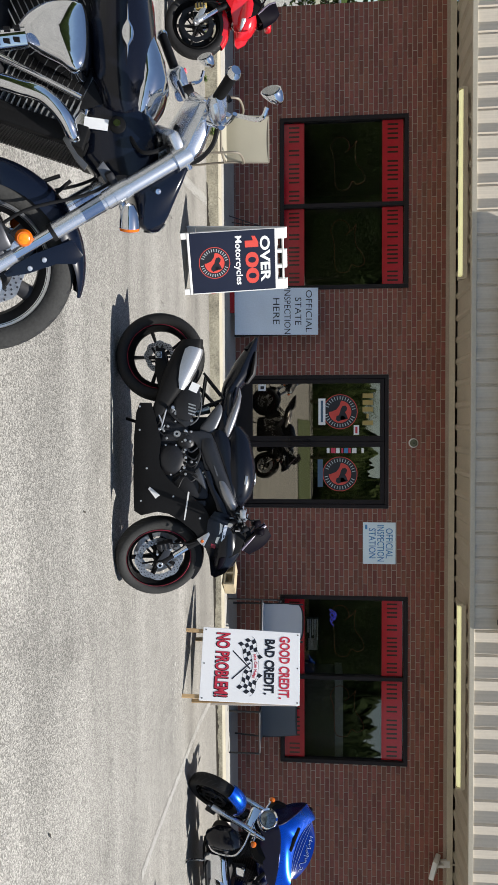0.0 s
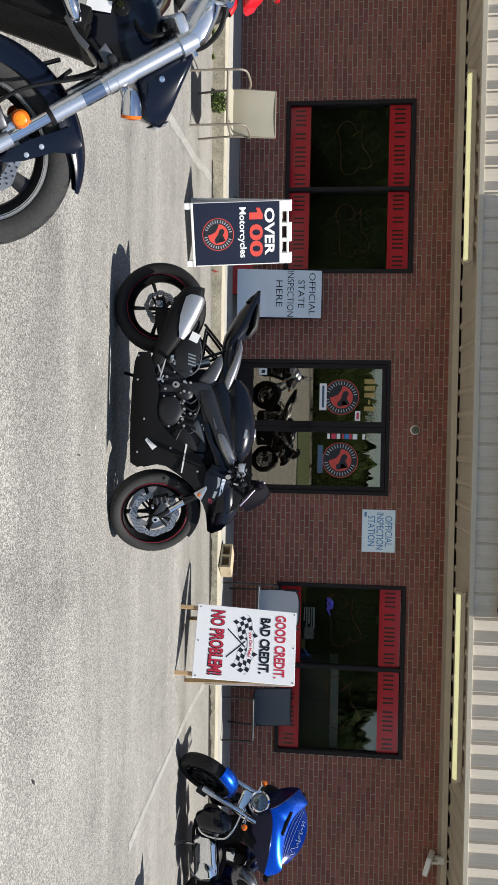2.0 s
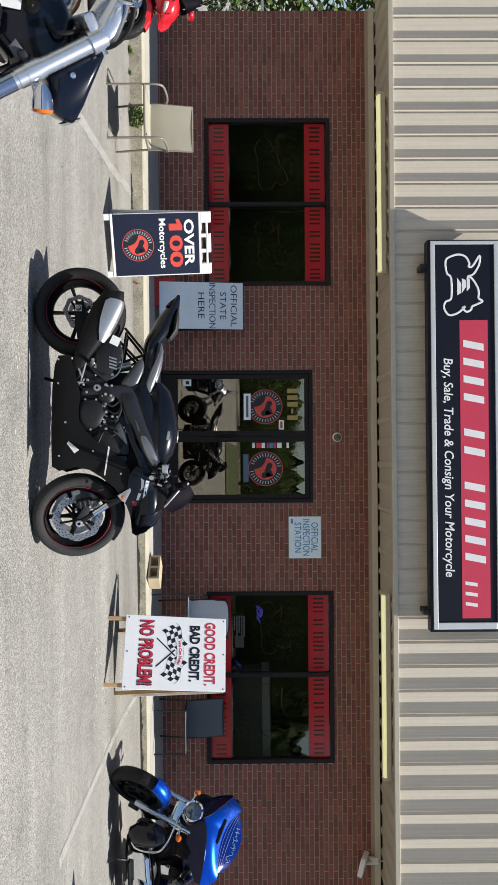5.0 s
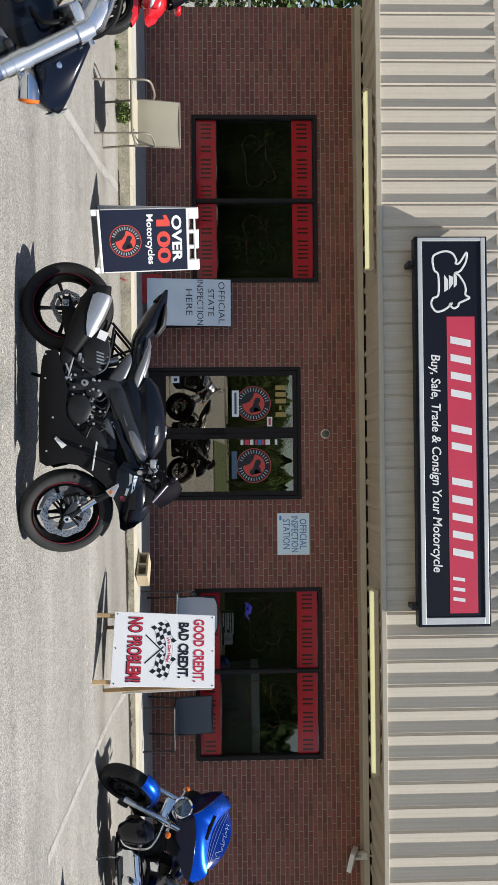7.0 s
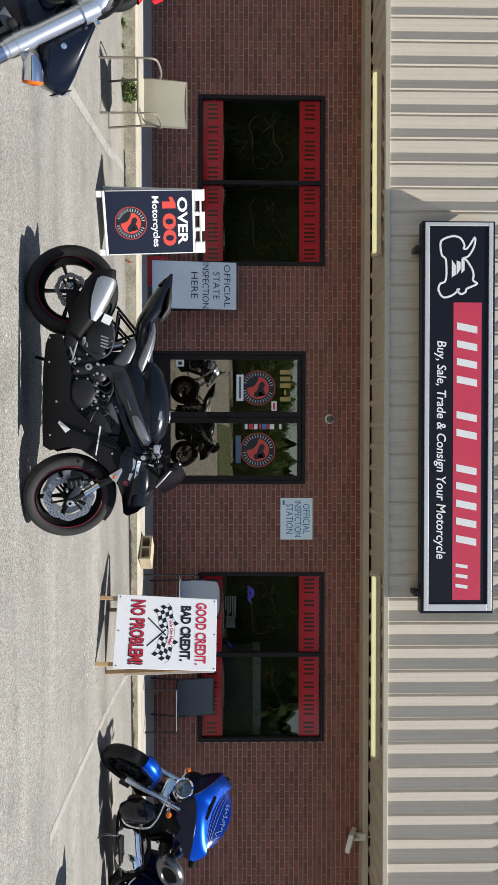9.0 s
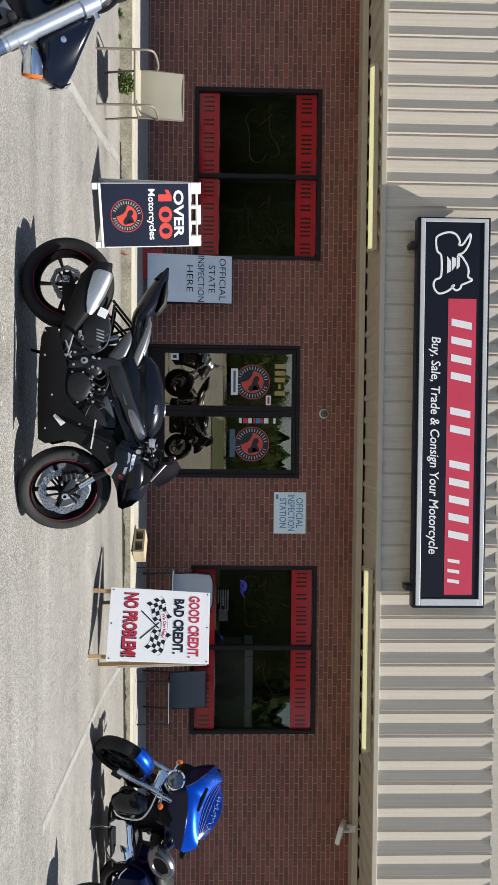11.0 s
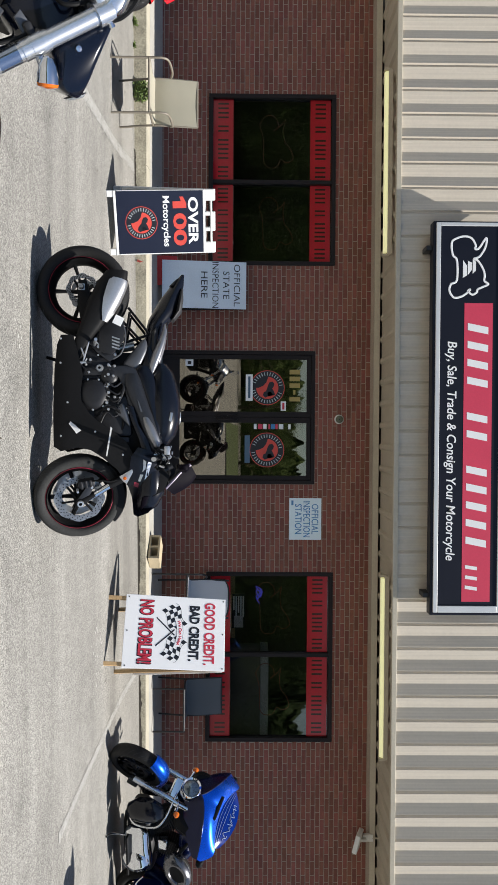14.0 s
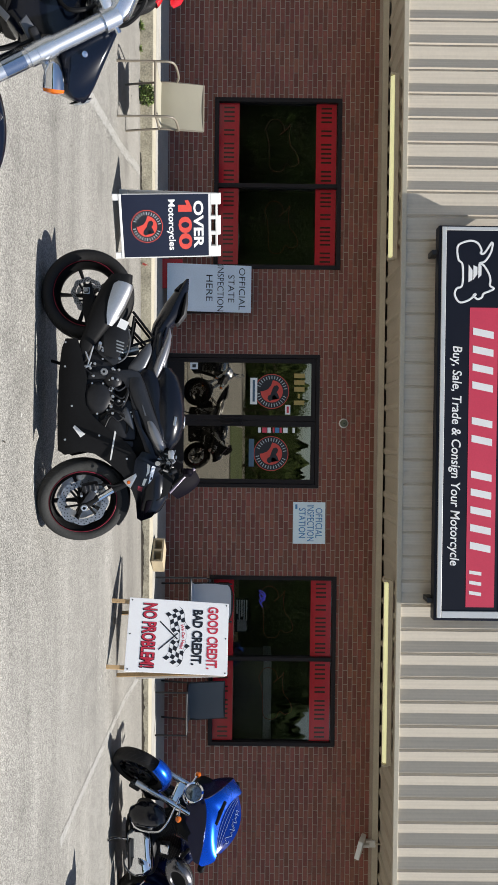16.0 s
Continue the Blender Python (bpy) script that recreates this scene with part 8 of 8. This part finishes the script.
# ---- trees, fence and what the glass mirrors ----
def tree(x, y, h, spread, seed, label, clumps=90, trunk_h=0.35, leaf=0.022):
    rnd = random.Random(seed)
    t = thing("tree", pose(x, y, ground_z(x, y) if y < 0 else 0), label, "tree", "trees round the lot")
    bm = bmesh.new()
    top = Vector((rnd.uniform(-0.3, 0.3), rnd.uniform(-0.3, 0.3), h * 0.7))
    tube(bm, [(0, 0, -0.1), (0.05, 0.02, h * 0.2), (top.x * 0.6, top.y * 0.6, h * 0.45), top], [h * 0.03, h * 0.024, h * 0.017, h * 0.006], 8, 3)
    for k in range(7):
        z = h * rnd.uniform(trunk_h, 0.6)
        a = rnd.uniform(0, 6.28)
        e = Vector((math.cos(a) * spread * 0.7, math.sin(a) * spread * 0.7, z + h * rnd.uniform(0.1, 0.25)))
        tube(bm, [(top.x * 0.5, top.y * 0.5, z), tuple(e * 0.5 + Vector((0, 0, z * 0.55))), tuple(e)], [h * 0.01, h * 0.006, h * 0.002], 6, 3)
    part("trunk", smooth(bm), BARK, t)
    verts, faces = [], []
    for k in range(clumps):
        a, u = rnd.uniform(0, 6.28), rnd.random() ** 0.5
        zc = h * rnd.uniform(trunk_h, 1.0)
        rad = spread * u * math.sin(math.pi * min(max((zc / h - trunk_h * 0.8) / (1.04 - trunk_h * 0.8), 0.05), 1)) ** 0.6
        c = Vector((math.cos(a) * rad, math.sin(a) * rad, zc))
        for j in range(26):
            p = c + Vector((rnd.gauss(0, 1), rnd.gauss(0, 1), rnd.gauss(0, 0.7))) * spread * 0.11
            d = Vector((rnd.gauss(0, 1), rnd.gauss(0, 1), rnd.gauss(0, 0.6))).normalized() * h * leaf
            s = d.cross(Vector((rnd.gauss(0, 1), rnd.gauss(0, 1), 1))).normalized() * h * leaf * 0.5
            i = len(verts)
            verts += [tuple(p - d), tuple(p + s), tuple(p + d), tuple(p - s)]
            faces.append((i, i + 1, i + 2, i + 3))
    me = bpy.data.meshes.new("crown")
    me.from_pydata(verts, [], faces)
    me.materials.append(LEAF)
    o = new("crown", me)
    o.parent = t
    return t


for k, (tx, ty, th, sp) in enumerate(((-9.6, 15.0, 5.0, 2.2), (-12.5, 18.0, 7.0, 3.0), (-8.3, 19.5, 4.5, 2.0), (-15, 14, 6, 3.0))):
    tree(tx, ty, th, sp, 11 + k, "leafy green tree behind the fence at the end of the building", 110, 0.12)
for k in range(26):
    rr = random.Random(k + 50)
    tx = -62 + (k % 13) * 9.6 + rr.uniform(-2, 2) + (k // 13) * 4
    tall = 11.5 if tx < -17 else 6.6 if tx < 10 else 9.6 if tx < 33 else 6.5
    tree(tx, -52 - (k // 13) * 9 - rr.uniform(0, 4), tall * rr.uniform(0.85, 1.1), rr.uniform(4.0, 5.6), 70 + k, "broad leafy tree across the lot, mirrored in the shop glass", 420, 0.02, 0.012)


def lawn():
    """A strip of mown grass beyond the asphalt, mirrored in the door glass."""
    bm = bmesh.new()
    g = [[bm.verts.new((x, y, ground_z(x, y) + 0.05)) for x in (-0.5, 2, 4, 6, 8)] for y in (-50, -46, -40, -34, -28, -24)]
    for p, q in zip(g, g[1:]):
        for i in range(len(p) - 1):
            bm.faces.new((p[i], p[i + 1], q[i + 1], q[i]))
    tagged(part("lawn", bm, LAWN), "strip of sunlit mown grass across the lot", "lawn", kind="structure")


LAWN = mat("mown_grass", (0.06, 0.08, 0.022), 0.9, 0, 0.3, 0.8, 30, 0.3)
lawn()


def woodland():
    """The dark mass of woods beyond the lot, seen only as a reflection."""
    bm = bmesh.new()
    n, rows, high = 900, [], 24
    for i in range(n + 1):
        s = i / 6
        a = radians(190 + 160 * i / n)
        top = (14.0 if s < 63 else 8.8 if s < 80 else 12.0 if s < 99 else 8.4) + 2.0 * noise.noise((s * 0.25, 0, 0)) + 1.0 * noise.noise((s * 1.1, 4, 0)) + 0.7 * noise.noise((s * 4.3, 9, 0)) + 0.5 * random.uniform(-1, 1)
        row = []
        for k in range(high + 1):
            t = k / high
            r = 76 + 2.0 * noise.noise((s * 0.7, t * 5, 2)) + 1.1 * noise.noise((s * 2.9, t * 14, 5)) - 3 * math.sin(t * 3.4) + random.uniform(-0.35, 0.35)
            row.append(bm.verts.new((r * math.cos(a), 4 + r * math.sin(a), top * t + (random.uniform(-0.15, 0.15) if k else 0))))
        rows.append(row)
    for a, b in zip(rows, rows[1:]):
        for k in range(high):
            bm.faces.new((a[k], b[k], b[k + 1], a[k + 1]))
    tagged(part("woodland", bm, LEAF_MASS), "dark green woods beyond the lot", "woods", kind="stuff")


woodland()


def chain_fence():
    f = thing("chain_link_fence", pose(0, 0, 0), "galvanised chain link fence at the end of the building", "fence")
    y = 12.6
    for k in range(5):
        part("post", smooth(rod(bmesh.new(), (-6.6 - k * 2.4, y, 0), (-6.6 - k * 2.4, y, 1.85), 0.03, n=10)), ALU, f)
    part("top_rail", smooth(rod(bmesh.new(), (-6.5, y, 1.8), (-16.4, y, 1.8), 0.021, n=8)), ALU, f)
    part("bottom_rail", smooth(rod(bmesh.new(), (-6.5, y, 0.1), (-16.4, y, 0.1), 0.015, n=8)), ALU, f)
    verts, faces = [], []
    for s in (-1, 1):
        for k in range(150):
            x0 = -6.5 - k * 0.075
            a, b = Vector((x0, y + 0.004 * s, 0.1)), Vector((x0 + s * 0.85, y + 0.004 * s, 1.8))
            if not -16.4 < b.x < -6.4:
                continue
            i = len(verts)
            w = Vector((0.0022, 0, 0))
            verts += [tuple(a - w), tuple(a + w), tuple(b + w), tuple(b - w)]
            faces.append((i, i + 1, i + 2, i + 3))
    me = bpy.data.meshes.new("wire_mesh")
    me.from_pydata(verts, [], faces)
    me.materials.append(ALU)
    o = new("wire_mesh", me)
    o.parent = f
    tagged(o, kind="stuff")


chain_fence()

# ---- bricks ----
def lay_bricks():
    """Running bond; those round the door and windows are pieces of their own, the rest one mass."""
    course, length, joint = 0.0677, 0.2032, 0.0112
    sizes = {}
    verts, faces = [], []
    count = 0
    z = 0.19 - 3 * course
    row = 0
    while z + course < 3.29:
        x = LEFT_END - (length / 2 if row % 2 else 0)
        while x < RIGHT_END:
            a, b = max(x, LEFT_END), min(x + length - joint, RIGHT_END)
            c, d = z, z + course - joint
            x += length
            bits = [(a, b, c, d)]
            for h in HOLES:
                cut = []
                for p, q, r, t in bits:
                    if q <= h[0] or p >= h[1] or t <= h[2] or r >= h[3]:
                        cut.append((p, q, r, t))
                        continue
                    lo, hi = max(r, h[2]), min(t, h[3])
                    cut += [(p, h[0] - 0.003, lo, hi), (h[1] + 0.003, q, lo, hi), (p, q, r, h[2] - 0.003), (p, q, h[3] + 0.003, t)]
                bits = [k for k in cut if k[1] - k[0] > 0.015 and k[3] - k[2] > 0.012]
            for p, q, c, d in bits:
                w = round((q - p) / 0.01) * 0.01 if q - p < length - joint - 0.004 else length - joint
                y0 = WALL_Y - 0.001 * (hash((row, round(p * 50))) % 3)
                if count < 300 and -2.2 < p < 2.15 and q - p > 0.15 and d - c > course - joint - 0.001 and 1.25 < c:
                    if w not in sizes:
                        bm = boxed((0, 0, 0), (w, 0.02, course - joint), 0.003)
                        me = bpy.data.meshes.new("brick")
                        bm.to_mesh(me)
                        bm.free()
                        me.materials.append(BRICK)
                        sizes[w] = me
                    ob = new("brick", sizes[w])
                    ob.parent = WALL
                    ob.location = (p, y0, c)
                    count += 1
                    continue
                i = len(verts)
                e = 0.003
                verts += [(p, WALL_Y + 0.02, c), (q, WALL_Y + 0.02, c), (q, WALL_Y + 0.02, d), (p, WALL_Y + 0.02, d), (p, y0 + e, c), (q, y0 + e, c), (q, y0 + e, d), (p, y0 + e, d), (p + e, y0, c + e), (q - e, y0, c + e), (q - e, y0, d - e), (p + e, y0, d - e)]
                for k in range(4):
                    j = (k + 1) % 4
                    faces += [(i + k, i + j, i + 4 + j, i + 4 + k), (i + 4 + k, i + 4 + j, i + 8 + j, i + 8 + k)]
                faces.append((i + 8, i + 9, i + 10, i + 11))
        z += course
        row += 1
    me = bpy.data.meshes.new("bricks")
    me.from_pydata(verts, [], faces)
    me.materials.append(BRICK_REST)
    o = new("bricks", me)
    o.parent = WALL
    tagged(o, kind="stuff")


lay_bricks()
